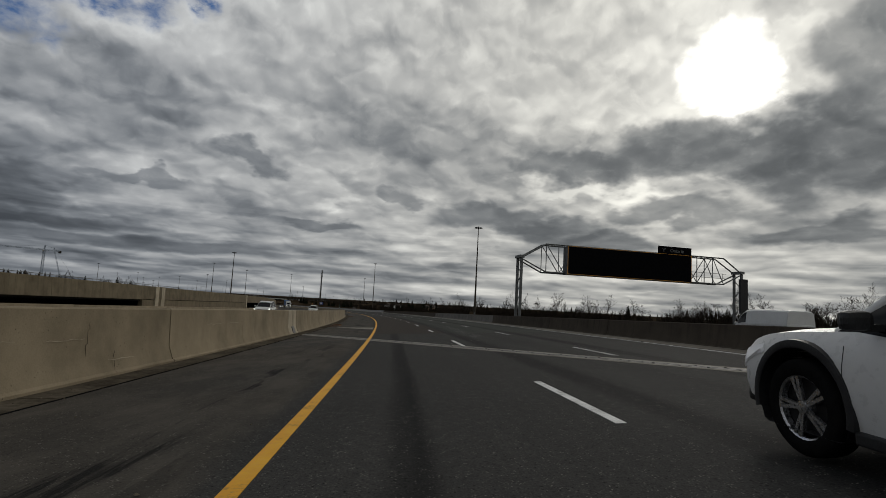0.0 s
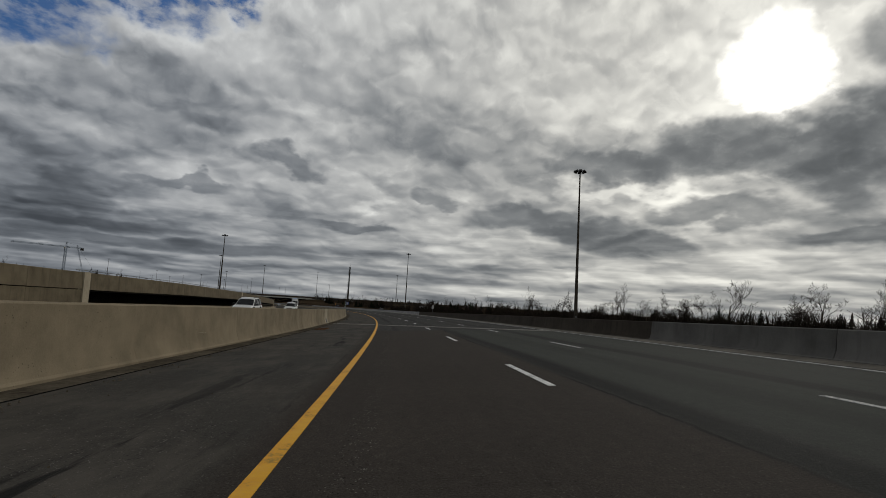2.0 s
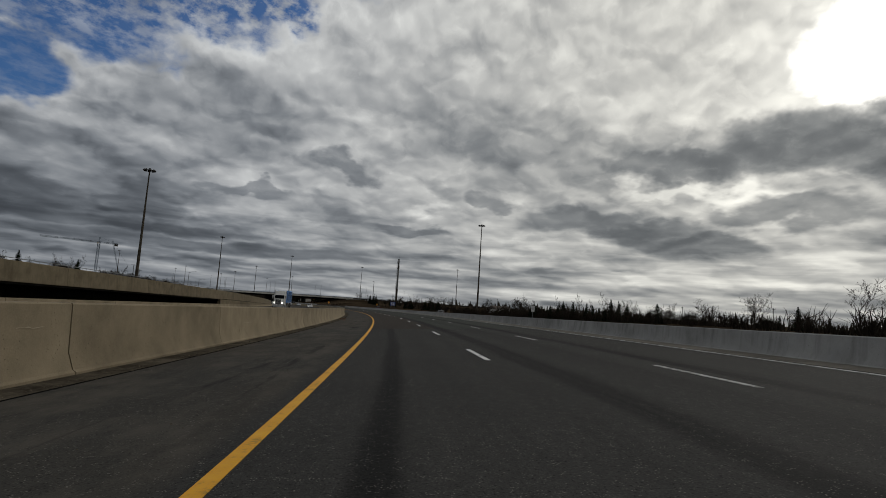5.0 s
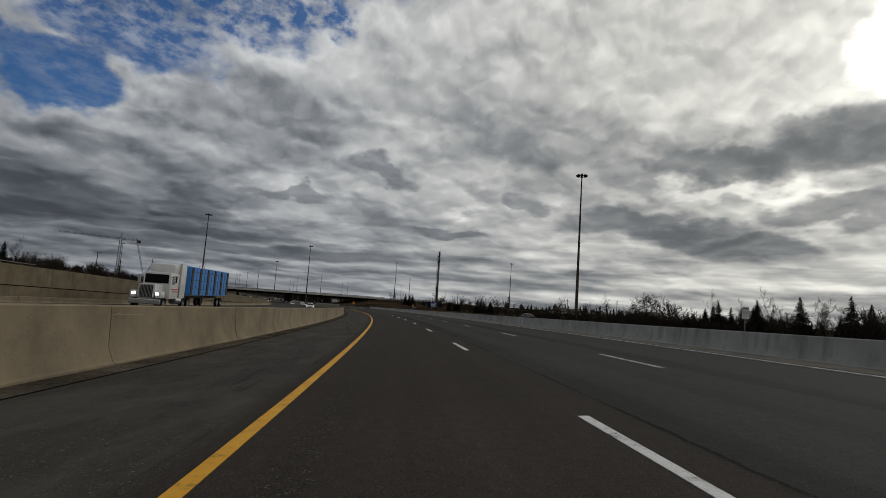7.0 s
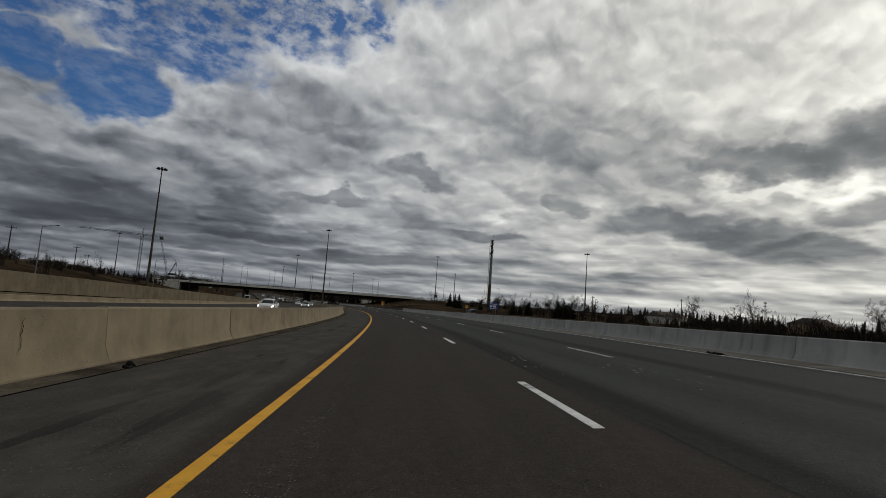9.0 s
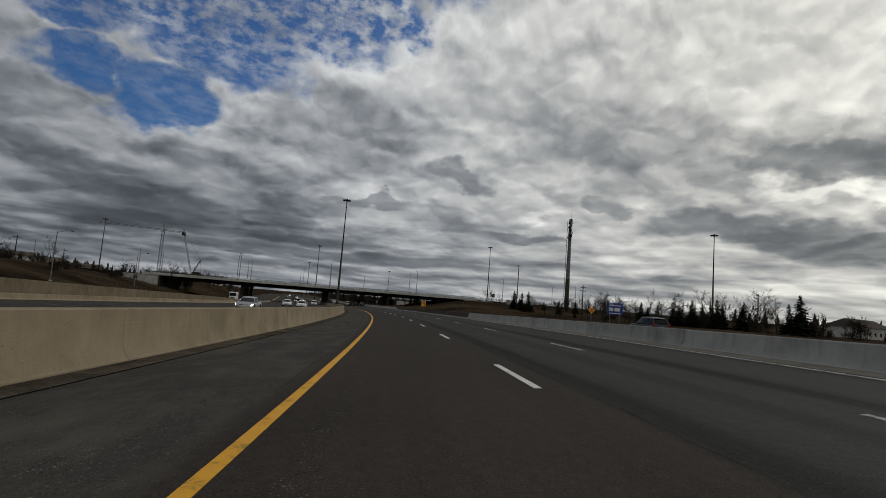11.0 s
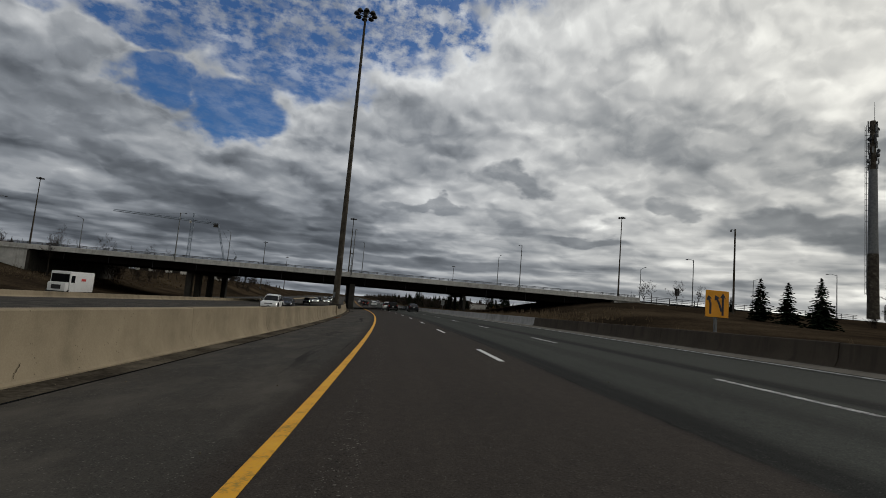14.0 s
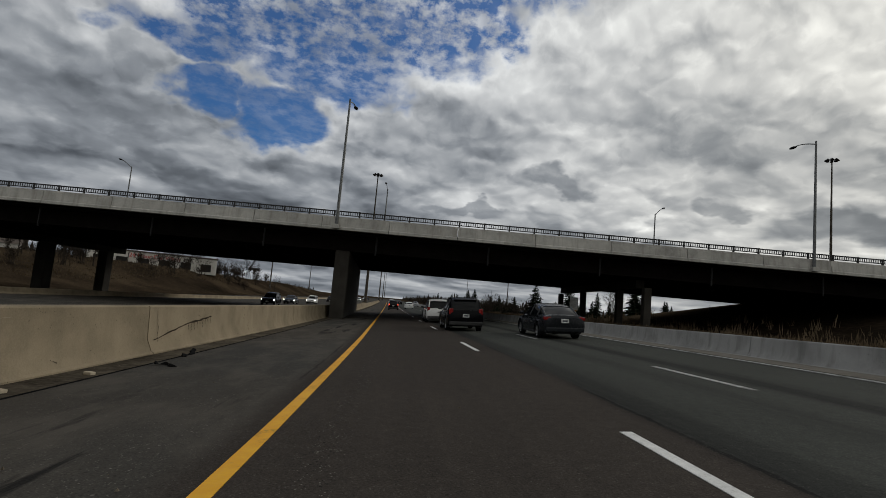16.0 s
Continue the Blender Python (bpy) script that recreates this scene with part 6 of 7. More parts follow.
def truck():
    m = oncoming(306.0, -20.0)
    root = empty("lorry", m, "white conventional truck hauling a blue ribbed container", "truck", "vehicles on the motorway")
    # x forward from the front axle line
    bm = bmesh.new()
    box(bm, (0.1, 0, 1.55), (2.0, 1.35, 1.15), bevel=.12)
    part("hood", bm, P_WHITE, root, smooth_angle=40)
    bm = bmesh.new()
    box(bm, (-1.9, 0, 2.05), (2.2, 2.3, 2.3), bevel=.14)
    part("cab", bm, P_WHITE, root, smooth_angle=40)
    bm = bmesh.new()
    box(bm, (-3.5, 0, 2.45), (1.7, 2.4, 3.1), bevel=.16)
    box(bm, (-2.5, 0, 3.55), (1.6, 2.2, .9), bevel=.3)
    part("sleeper", bm, P_WHITE, root, smooth_angle=40)
    bm = bmesh.new()
    box(bm, (-.79, 0, 2.62), (.05, 1.95, .78), bevel=.02)
    for sd in (1, -1):
        box(bm, (-1.7, sd * 1.15, 2.62), (1.0, .03, .62), bevel=.01)
    part("cabin_glass", bm, GLASS, root)
    bm = bmesh.new()
    box(bm, (1.12, 0, 1.5), (.08, 1.05, 1.1), bevel=.03)
    gr = part("grille", bm, BLACK, root)
    bm = bmesh.new()
    for k in range(9):
        box(bm, (1.17, -.44 + .11 * k, 1.5), (.02, .025, 1.0))
    for z in (.96, 2.04):
        box(bm, (1.17, 0, z), (.05, 1.2, .07))
    part("chrome_bar", bm, ALLOY, gr, "chrome grille bars")
    bm = bmesh.new()
    box(bm, (1.2, 0, .66), (.3, 2.45, .42), bevel=.06)
    part("bumper", bm, ALLOY, root, "chrome front bumper")
    for sd in (1, -1):
        bm = bmesh.new()
        box(bm, (.75, sd * .98, 1.25), (.9, .5, .6), bevel=.15)
        part("mudguard", bm, P_WHITE, root, smooth_angle=40)
        bm = bmesh.new()
        box(bm, (1.12, sd * .92, 1.32), (.2, .3, .22), bevel=.05)
        part("headlight", bm, HEAD_ON, root)
        bm = bmesh.new()
        tube(bm, (-2.75, sd * 1.2, 1.0), (-2.75, sd * 1.2, 4.1), .08, n=10)
        part("exhaust_stack", bm, ALLOY, root, "chrome exhaust stack", 40)
        bm = bmesh.new()
        box(bm, (-.75, sd * 1.42, 2.55), (.12, .25, .75), bevel=.04)
        tube(bm, (-.8, sd * 1.1, 2.8), (-.75, sd * 1.4, 2.8), .03, n=5)
        part("mirror", bm, ALLOY, root)
        bm = bmesh.new()
        tube(bm, (-3.3, sd * 1.0, .75), (-2.0, sd * 1.0, .75), .32, n=14)
        part("fuel_tank", bm, ALLOY, root, smooth_angle=40)
    for sd in (1, -1):
        for z, l in ((1.75, 2.6), (1.55, 2.0)):
            bm = bmesh.new()
            box(bm, (-2.4, sd * 1.165, z), (l, .03, .07))
            part("side_stripe", bm, RED, root, "red side stripe")
    bm = bmesh.new()
    box(bm, (-9.5, 0, 1.05), (14.0, 1.0, .22), bevel=.03)
    part("chassis", bm, BLACK, root)
    box_part = empty("container", Matrix.Translation((-11.6, 0, 0)), "", "")
    box_part.parent = root
    bm = bmesh.new()
    box(bm, (0, 0, 2.65), (12.6, 2.48, 2.75), bevel=.04)
    part("container_shell", bm, P_BLUE, box_part, "blue painted steel shell")
    rib = None
    for sd in (1, -1):
        for k in range(6):
            x = -5.9 + 11.8 * k / 5
            if rib is None:
                b2 = bmesh.new()
                box(b2, (0, 0, 2.65), (.55, .08, 2.6), bevel=.02)
                rib = bpy.data.meshes.new("rib")
                b2.to_mesh(rib)
                b2.free()
                rib.materials.append(BLACK)
            shared("rib", rib, box_part, Matrix.Translation((x, sd * 1.26, 0)))
        for z in (1.9, 2.75, 3.55):
            bm = bmesh.new()
            box(bm, (0, sd * 1.245, z), (12.4, .02, .035))
            part("panel_seam", bm, BLACK, box_part)
        for k in range(5):
            bm = bmesh.new()
            box(bm, (-4.72 + 2.36 * k, sd * 1.245, 2.65), (.035, .02, 2.6))
            part("panel_seam", bm, BLACK, box_part)
    tyre, rim, hub = wheel_meshes(.52, 8)
    for x in (.35, -4.1, -5.4, -14.6, -15.9):
        for sd in (1, -1):
            w = shared("wheel", tyre, root, pose(x, sd * 1.08, .52, 0, 0, 0 if sd > 0 else 180))
            shared("rim", rim, w)
            shared("brake_disc", hub, w)


truck()


def step_van():
    m = on_level(586.5, -37.6, upper_level(586), True)
    root = empty("delivery_van", m, "white boxy delivery step van on the collector road", "van", "vehicles on the motorway")
    bm = bmesh.new()
    box(bm, (-.6, 0, 1.75), (5.4, 2.15, 2.4), bevel=.10)
    part("cargo_body", bm, P_WHITE, root, smooth_angle=40)
    bm = bmesh.new()
    box(bm, (2.35, 0, 1.1), (.9, 1.9, 1.05), bevel=.15)
    part("hood", bm, P_WHITE, root, smooth_angle=40)
    bm = bmesh.new()
    box(bm, (2.11, 0, 2.15), (.04, 1.9, .95), bevel=.01)
    for sd in (1, -1):
        box(bm, (1.5, sd * 1.08, 2.05), (.8, .02, .8), bevel=.005)
    part("cabin_glass", bm, GLASS, root)
    bm = bmesh.new()
    box(bm, (2.82, 0, 1.1), (.04, 1.0, .5), bevel=.01)
    part("grille", bm, BLACK, root)
    bm = bmesh.new()
    box(bm, (2.85, 0, .55), (.2, 2.0, .22), bevel=.04)
    part("bumper", bm, BLACK, root)
    bm = bmesh.new()
    for sd in (1, -1):
        box(bm, (-.8, sd * 1.085, 2.0), (1.0, .012, .28))
    part("logo_bar", bm, RED, root, "red logo bar")
    tyre, rim, hub = wheel_meshes(.42, 8)
    for x in (1.9, -2.0):
        for sd in (1, -1):
            w = shared("wheel", tyre, root, pose(x, sd * .95, .42, 0, 0, 0 if sd > 0 else 180))
            shared("rim", rim, w)


step_van()

# ---- trees ----


def mesh_from(name, verts, faces, material, flat=False):
    me = bpy.data.meshes.new(name)
    me.from_pydata(verts, [], faces)
    me.materials.append(material)
    me.update()
    return me


def stick(verts, faces, a, b, r0, r1, n=3):
    ax = b - a
    if ax.length < 1e-6:
        return
    ax.normalize()
    side = ax.cross(Vector((0.3, 0.9, 0.2))).normalized()
    other = ax.cross(side)
    i = len(verts)
    for p, r in ((a, r0), (b, r1)):
        for k in range(n):
            q = 2 * math.pi * k / n
            v = p + side * (math.cos(q) * r) + other * (math.sin(q) * r)
            verts.append((v.x, v.y, v.z))
    for k in range(n):
        j = (k + 1) % n
        faces.append((i + k, i + j, i + n + j, i + n + k))


def bare_tree_mesh(seed, height, spread=0.55, stems=1, twig=0.030):
    """Trunk and crown meshes of a leafless tree."""
    rng = random.Random(seed)
    tv, tf, cv, cf = [], [], [], []

    def grow(p, way, length, r, level):
        if level >= 5:
            tip = p + way * length
            side = way.cross(Vector((rng.uniform(-1, 1), rng.uniform(-1, 1), 0.3))).normalized() * (twig * 0.8)
            n = len(cv)
            for v in (p - side, p + side, tip):
                cv.append((v.x, v.y, v.z))
            cf.append((n, n + 1, n + 2))
            return
        parts = 3 if level < 2 else 2
        q = p
        for k in range(parts):
            way = (way + Vector((rng.uniform(-1, 1), rng.uniform(-1, 1), rng.uniform(-0.3, 0.7))) * (0.13 + 0.05 * level)).normalized()
            nx = q + way * (length / parts)
            r2 = max(twig * 0.5, r * (0.86 if k < parts - 1 else 0.72))
            if level < 2:
                stick(tv, tf, q, nx, r, r2, 5)
            else:
                stick(cv, cf, q, nx, r, r2, 3)
            if level > 0 or k > 0:
                for _ in range(2 if level < 4 else 3):
                    if rng.random() < 0.82:
                        out = Vector((rng.gauss(0, 1), rng.gauss(0, 1), rng.gauss(0.25, 0.5))).normalized()
                        w2 = (way * (1.0 - spread) + out * spread + Vector((0, 0, 0.16))).normalized()
                        grow(nx, w2, length * rng.uniform(0.48, 0.74), max(twig * 0.6, r2 * rng.uniform(0.45, 0.68)), level + 1)
            q, r = nx, r2

    if stems == 1:
        grow(Vector((0, 0, -0.2)), Vector((0, 0, 1)), height * 0.50, height * 0.018 + 0.02, 0)
    else:
        for k in range(stems):
            off = Vector((rng.gauss(0, .45), rng.gauss(0, .45), -0.2))
            way = Vector((rng.uniform(-.35, .35), rng.uniform(-.35, .35), 1)).normalized()
            stick(tv, tf, off, off + way * (height * 0.15), 0.05, 0.04, 4)
            grow(off + way * (height * 0.12), way, height * 0.5, 0.04, 3 if k % 3 else 2)
    return tv, tf, cv, cf


def bare_tree(seed, height, label="bare deciduous tree with fine winter twigs", name="tree", group="bare trees along the verge", **kw):
    tv, tf, cv, cf = bare_tree_mesh(seed, height, **kw)
    root = empty(name, Matrix.Translation((0, 0, -500)), label, "tree", group)
    for nm, v, f in (("trunk", tv, tf), ("crown", cv, cf)):
        ob = new(nm, mesh_from(nm, v, f, BARK))
        ob.parent = root
    return root


def spruce(seed, height, label="dark green spruce with drooping branches"):
    rng = random.Random(seed)
    root = empty("spruce", Matrix.Translation((0, 0, -500)), label, "tree", "spruces on the bank")
    tv, tf, cv, cf = [], [], [], []
    stick(tv, tf, Vector((0, 0, -0.3)), Vector((0, 0, height * 0.96)), height * 0.02, 0.02, 6)
    rows = int(height * 3.6)
    for i in range(rows):
        f = i / (rows - 1)
        z = height * (0.05 + 0.93 * f)
        reach = height * 0.245 * (1.0 - f) ** 0.85 * rng.uniform(0.82, 1.12) + 0.10
        count = int(8 + 8 * (1 - f))
        for k in range(count):
            a = rng.uniform(0, 2 * math.pi)
            L = reach * rng.uniform(0.6, 1.08)
            out = Vector((math.cos(a), math.sin(a), 0))
            side = Vector((-math.sin(a), math.cos(a), 0))
            p0 = Vector((0, 0, z + rng.uniform(-.16, .16)))
            for j in range(2):
                g0, g1 = j / 2, (j + 1) / 2
                q0 = p0 + out * (L * g0) + Vector((0, 0, -0.30 * L * g0 ** 1.4))
                q1 = p0 + out * (L * g1) + Vector((0, 0, -0.30 * L * g1 ** 1.4 + 0.05 * L * (j == 1)))
                w = (0.16 + 0.20 * L) * (1 - 0.55 * g1) * rng.uniform(0.7, 1.2)
                n = len(cv)
                for v in (q0, q1 + side * w, q1 - side * w, q1 - Vector((0, 0, w * 0.75)), q1 + out * 0.14 + Vector((0, 0, rng.uniform(-.12, .04)))):
                    cv.append((v.x, v.y, v.z))
                cf.extend([(n, n + 1, n + 3), (n, n + 3, n + 2), (n, n + 2, n + 1), (n + 1, n + 4, n + 3), (n + 2, n + 3, n + 4), (n + 1, n + 2, n + 4)])
    for nm, v, f, m in (("trunk", tv, tf, BARK), ("crown", cv, cf, SPRUCE)):
        ob = new(nm, mesh_from(nm, v, f, m))
        ob.parent = root
    return root


def put_tree(kinds, s, d, rng, lo=0.8, hi=1.2, sink=0.0):
    k = rng.choice(kinds)
    p = ground_at(s, d)
    if kinds is FIR:
        z, w = rng.uniform(lo, hi), rng.uniform(1.1, 1.6)
        return copy_thing(k, Matrix.Translation(p) @ pose(0, 0, 0, 0, 0, rng.uniform(0, 360)) @ Matrix.Diagonal((z * w, z * w, z, 1.0)))
    t = copy_thing(k, Matrix.Translation((p.x, p.y, p.z - sink)) @ pose(0, 0, 0, 0, 0, rng.uniform(0, 360)) @ Matrix.Scale(rng.uniform(lo, hi), 4))
    return t


rng = random.Random(21)
BARE = [bare_tree(11, 9.5), bare_tree(12, 8.5, spread=0.62), bare_tree(13, 10.5, spread=0.48), bare_tree(15, 7.5, spread=0.66)]
SHRUB = [bare_tree(31, 4.2, "leafless tangled brown winter shrub", "shrub", "shrubs on the verge", stems=15, spread=0.6, twig=0.03), bare_tree(32, 3.4, "leafless tangled brown winter shrub", "shrub", "shrubs on the verge", stems=16, spread=0.66, twig=0.03)]
FIR = [spruce(41, 7.4), spruce(42, 6.6), spruce(43, 8.4)]
# spruces on the bank by the overpass
for s, d, k, h in ((596.3, 63.2, 0, 7.0), (592.2, 64.5, 1, 6.6), (586.3, 64.3, 2, 7.5), (583.0, 75.0, 0, 5.2), (600.0, 78.0, 1, 3.6), (618.0, 76.0, 1, 3.2), (590, 86, 2, 5.0), (596, 96, 0, 4.6)):
    p = ground_at(s, d)
    copy_thing(FIR[k], Matrix.Translation(p) @ pose(0, 0, 0, 0, 0, rng.uniform(0, 360)) @ Matrix.Diagonal((1.35 * h / (7.4, 6.6, 8.4)[k], 1.35 * h / (7.4, 6.6, 8.4)[k], h / (7.4, 6.6, 8.4)[k], 1.0)))
put_tree(BARE, 616.3, 62.0, rng, 0.62, 0.66)
# broad single trees standing clear of the brush
BROAD = [bare_tree(52, 9.0, "broad bare deciduous tree with a rounded winter crown", spread=0.70, twig=0.042), bare_tree(57, 8.0, "broad bare deciduous tree with a rounded winter crown", spread=0.74, twig=0.042)]
for s, d, h, k in ((368, 60, 0.90, 0), (358, 61, 0.82, 1), (355, 58, 0.78, 0), (363, 66, 0.60, 1), (376, 64, 0.55, 0), (554, 60, 0.86, 0), (561, 62, 0.8, 1), (570, 61, 0.78, 0), (576, 66, 0.66, 1), (535, 59, 0.92, 0), (526, 58, 0.84, 1), (521, 62, 0.76, 0), (545, 66, 0.64, 1)):
    p = ground_at(s, d)
    copy_thing(BROAD[k], Matrix.Translation((p.x, p.y, p.z - 0.3)) @ pose(0, 0, 0, 0, 0, s * 37 % 360) @ Matrix.Diagonal((h * 1.08, h * 1.08, h, 1.0)))
# rows on the outer side
for s in np.arange(-10, 240, 5.5):
    put_tree(BARE, s + rng.uniform(-2, 2), rng.uniform(58, 92), rng, 0.5, 0.85)
for s in np.arange(-10, 330, 11.0):
    put_tree(FIR, s + rng.uniform(-5, 5), rng.uniform(60, 84), rng, 0.35, 0.6)
for s in np.arange(0, 420, 9.0):
    put_tree(SHRUB, s + rng.uniform(-2, 2), rng.uniform(42, 66), rng, 0.55, 1.0)
for s in np.arange(180, 262, 9):
    put_tree(BARE, s + rng.uniform(-3, 3), rng.uniform(48, 60), rng, 0.5, 0.72)
for s in np.arange(296, 352, 2.2):
    put_tree(FIR, s + rng.uniform(-1.5, 1.5), rng.uniform(50, 64), rng, 0.36, 0.66)
for s in np.arange(330, 480, 5.0):
    put_tree(BARE, s + rng.uniform(-3, 3), rng.uniform(85, 135), rng, 0.6, 1.0)
for s in np.arange(350, 520, 4.0):
    put_tree(SHRUB, s + rng.uniform(-2, 2), rng.uniform(62, 110), rng, 0.7, 1.2)
for s, d in ((486, 52), (490, 54.5), (497, 57), (503, 60), (511, 58), (516, 63), (470, 56), (476, 60)):
    put_tree(FIR, s, d, rng, 0.55, 0.8)
for s, d, z in ((588, 88, .75), (578, 90, .7), (570, 84, .66), (566, 92, .74), (560, 86, .8), (556, 78, .85), (549, 72, .72), (548, 96, .78), (541, 88, .9), (536, 104, .7),
                (532, 84, .95), (526, 96, .72), (523, 88, 1.0), (518, 80, .9), (514, 92, .85), (511, 76, .95), (507, 84, .8), (503, 92, .9), (499, 74, .85), (545, 80, .7), (538, 76, .62), (529, 72, .7), (521, 70, .66), (572, 80, .62), (580, 96, .7), (553, 90, .8), (562, 74, .6), (550, 84, .75), (544, 92, .8), (534, 80, .85), (530, 96, .9), (526, 78, .8), (516, 88, .95), (513, 70, .8), (509, 90, .9), (566, 102, .8), (575, 88, .7)):
    put_tree(BARE, s, d, rng, z, z + .04)
for s, d, z in ((522, 82, .85), (519, 85, .95), (517, 80, .8), (524, 88, .7), (508, 74, .9), (505, 78, .8), (570, 74, .4), (538, 96, .6)):
    put_tree(FIR, s, d, rng, z, z + .05)
for s in np.arange(500, 600, 8.0):
    put_tree(SHRUB, s + rng.uniform(-2, 2), rng.uniform(74, 110), rng, 0.6, 1.0)
for s, d, z in ((632, 66, 0.55), (640, 84, 0.5), (655, 78, 0.5)):
    put_tree(BARE, s, d, rng, z, z + 0.15)
# beyond the overpass
for k in range(34):
    put_tree(FIR if k % 3 else BARE, rng.uniform(690, 775), rng.uniform(64, 150), rng, 0.55, 0.95)
for s in np.arange(680, 900, 6.0):
    put_tree(FIR, s + rng.uniform(-3, 3), rng.uniform(24, 60), rng, 0.55, 1.0)
    put_tree(SHRUB, s, rng.uniform(16, 40), rng, 0.7, 1.2)
# bank on the inner side
for s in np.arange(640, 900, 5.0):
    put_tree(SHRUB, s + rng.uniform(-2, 2), rng.uniform(-92, -64), rng, 0.8, 1.6)
    put_tree(BARE, s + rng.uniform(-2, 2), rng.uniform(-100, -66), rng, 0.5, 0.9)
for s in np.arange(330, 470, 3.5):
    put_tree(SHRUB, s + rng.uniform(-2, 2), rng.uniform(-86, -68), rng, 0.6, 1.1)
for s in np.arange(380, 640, 5.0):
    put_tree(SHRUB, s + rng.uniform(-3, 3), rng.uniform(-128, -92), rng, 0.7, 1.3)
    put_tree(FIR if rng.random() < 0.12 else BARE, s + rng.uniform(-3, 3), rng.uniform(-150, -104), rng, 0.5, 0.95)
for s in np.arange(100, 380, 8.0):
    put_tree(SHRUB if rng.random() < 0.6 else BARE, s + rng.uniform(-3, 3), rng.uniform(-150, -90), rng, 0.6, 1.0)



def far_woods():
    """One sheet of small crowns round the horizon."""
    r = random.Random(77)
    v, f = [], []

    def clump(p, h, conifer):
        n = 6 if conifer else 22
        lean = r.uniform(-.1, .1)
        for k in range(n):
            if conifer:
                z0 = h * (0.06 + 0.9 * k / n)
                w = h * r.uniform(.20, .30) * (1.02 - k / n) + 0.25
                i = len(v)
                for q in range(7):
                    a = 2 * math.pi * q / 7 + r.uniform(-.35, .35)
                    ww = w * r.uniform(.55, 1.2)
                    v.append((p.x + lean * z0 + ww * math.cos(a), p.y + ww * math.sin(a), p.z + z0 + r.uniform(-.35, .25)))
                v.append((p.x + lean * z0 + r.uniform(-.2, .2), p.y, p.z + z0 + h * r.uniform(.2, .3)))
                f.extend([(i + q, i + (q + 1) % 7, i + 7) for q in range(7)])
            else:
                a = Vector((p.x + r.gauss(0, h * .16), p.y + r.gauss(0, h * .16), p.z + h * r.uniform(.0, .35)))
                b = a + Vector((r.gauss(0, h * .16), r.gauss(0, h * .16), h * r.uniform(.3, .6)))
                stick(v, f, a, b, h * .016, 0.02, 3)

    for k in range(5600):
        t = r.random()
        if t < 0.27:
            s, d = r.uniform(150, 1500), r.uniform(175, 420)
        elif t < 0.50:
            s, d = r.uniform(700, 1500), r.uniform(-360, -120)
        elif t < 0.62:
            s, d = r.uniform(920, 1700), r.uniform(26, 140)
        else:
            s, d = r.uniform(180, 900), r.uniform(-300, -150)
        p = ground_at(s, d)
        p.z -= 0.4
        clump(p, r.uniform(4.0, 8.5), r.random() < 0.5)
    tagged(new("far_woods", mesh_from("far_woods", v, f, SCRUB)), "dark bare woods and conifers along the horizon", "woods", kind="stuff")


far_woods()


def thicket():
    """Tangled low brush in belts along the outer side and on the inner bank."""
    r = random.Random(91)
    v, f = [], []

    def bush(p, h):
        for k in range(26):
            a = Vector((p.x + r.gauss(0, h * .28), p.y + r.gauss(0, h * .28), p.z - .1 + h * .12 * (k % 3)))
            b = a + Vector((r.gauss(0, h * .22), r.gauss(0, h * .22), h * r.uniform(.45, 1.0)))
            m = (a + b) * .5
            stick(v, f, a, m, .06, .045, 3)
            stick(v, f, m, b, .045, .012, 3)
            for q in range(2):
                stick(v, f, m, m + Vector((r.gauss(0, h * .2), r.gauss(0, h * .2), h * r.uniform(.1, .4))), .035, .010, 3)

    for k in range(560):
        t = r.random()
        if t < 0.62:
            s, d = r.uniform(-30, 430), r.uniform(42, 74)
        elif t < 0.76:
            s, d = r.uniform(380, 600), r.uniform(80, 125)
        else:
            s, d = r.uniform(300, 660), r.uniform(-120, -74)
        bush(ground_at(s, d), r.uniform(1.2, 3.2))
    tagged(new("brush", mesh_from("brush", v, f, SCRUB)), "dark tangled leafless brush along the verges", "brush", kind="stuff")


thicket()


def verge_grass():
    """Tufts of tall dry grass behind the outer barrier and on the banks."""
    r = random.Random(5)
    v, f = [], []
    for k in range(15000):
        if k < 5000:
            s, d = r.uniform(470, 700), 11.6 + abs(r.gauss(0, 7.0))
        elif k < 12000:
            s, d = r.uniform(585, 690), 11.3 + abs(r.gauss(0, 8.0))
        else:
            s, d = r.uniform(560, 820), -62.0 - abs(r.gauss(0, 10.0))
        p = ground_at(s, max(d, 13.0)) if 0 < d < 13.0 else ground_at(s, d)
        if 0 < d < 13.0:
            q = place(s, d, 0)
            p = Vector((q.x, q.y, p.z - 0.2))
        tall = 1.5 if 5000 <= k < 12000 else 1.0
        for q in range(4):
            h = r.uniform(0.3, 0.8) * tall
            a = p + Vector((r.uniform(-.25, .25), r.uniform(-.25, .25), -0.08))
            b = a + Vector((r.gauss(0, .18), r.gauss(0, .18), h))
            w = r.uniform(.02, .05)
            i = len(v)
            v.extend([(a.x - w, a.y, a.z), (a.x + w, a.y + w, a.z), (b.x, b.y, b.z)])
            f.append((i, i + 1, i + 2))
    tagged(new("verge_grass", mesh_from("verge_grass", v, f, STRAW)), "tall dry winter grass on the banks", "grass", kind="stuff")


STRAW = surface("dry_straw", [(0.3, (0.05, 0.036, 0.023)), (0.5, (0.12, 0.088, 0.056)), (0.7, (0.20, 0.155, 0.10))], 0.9, 0.95, fine=6.0, bump=0.0)
verge_grass()


# ---- buildings far off ----


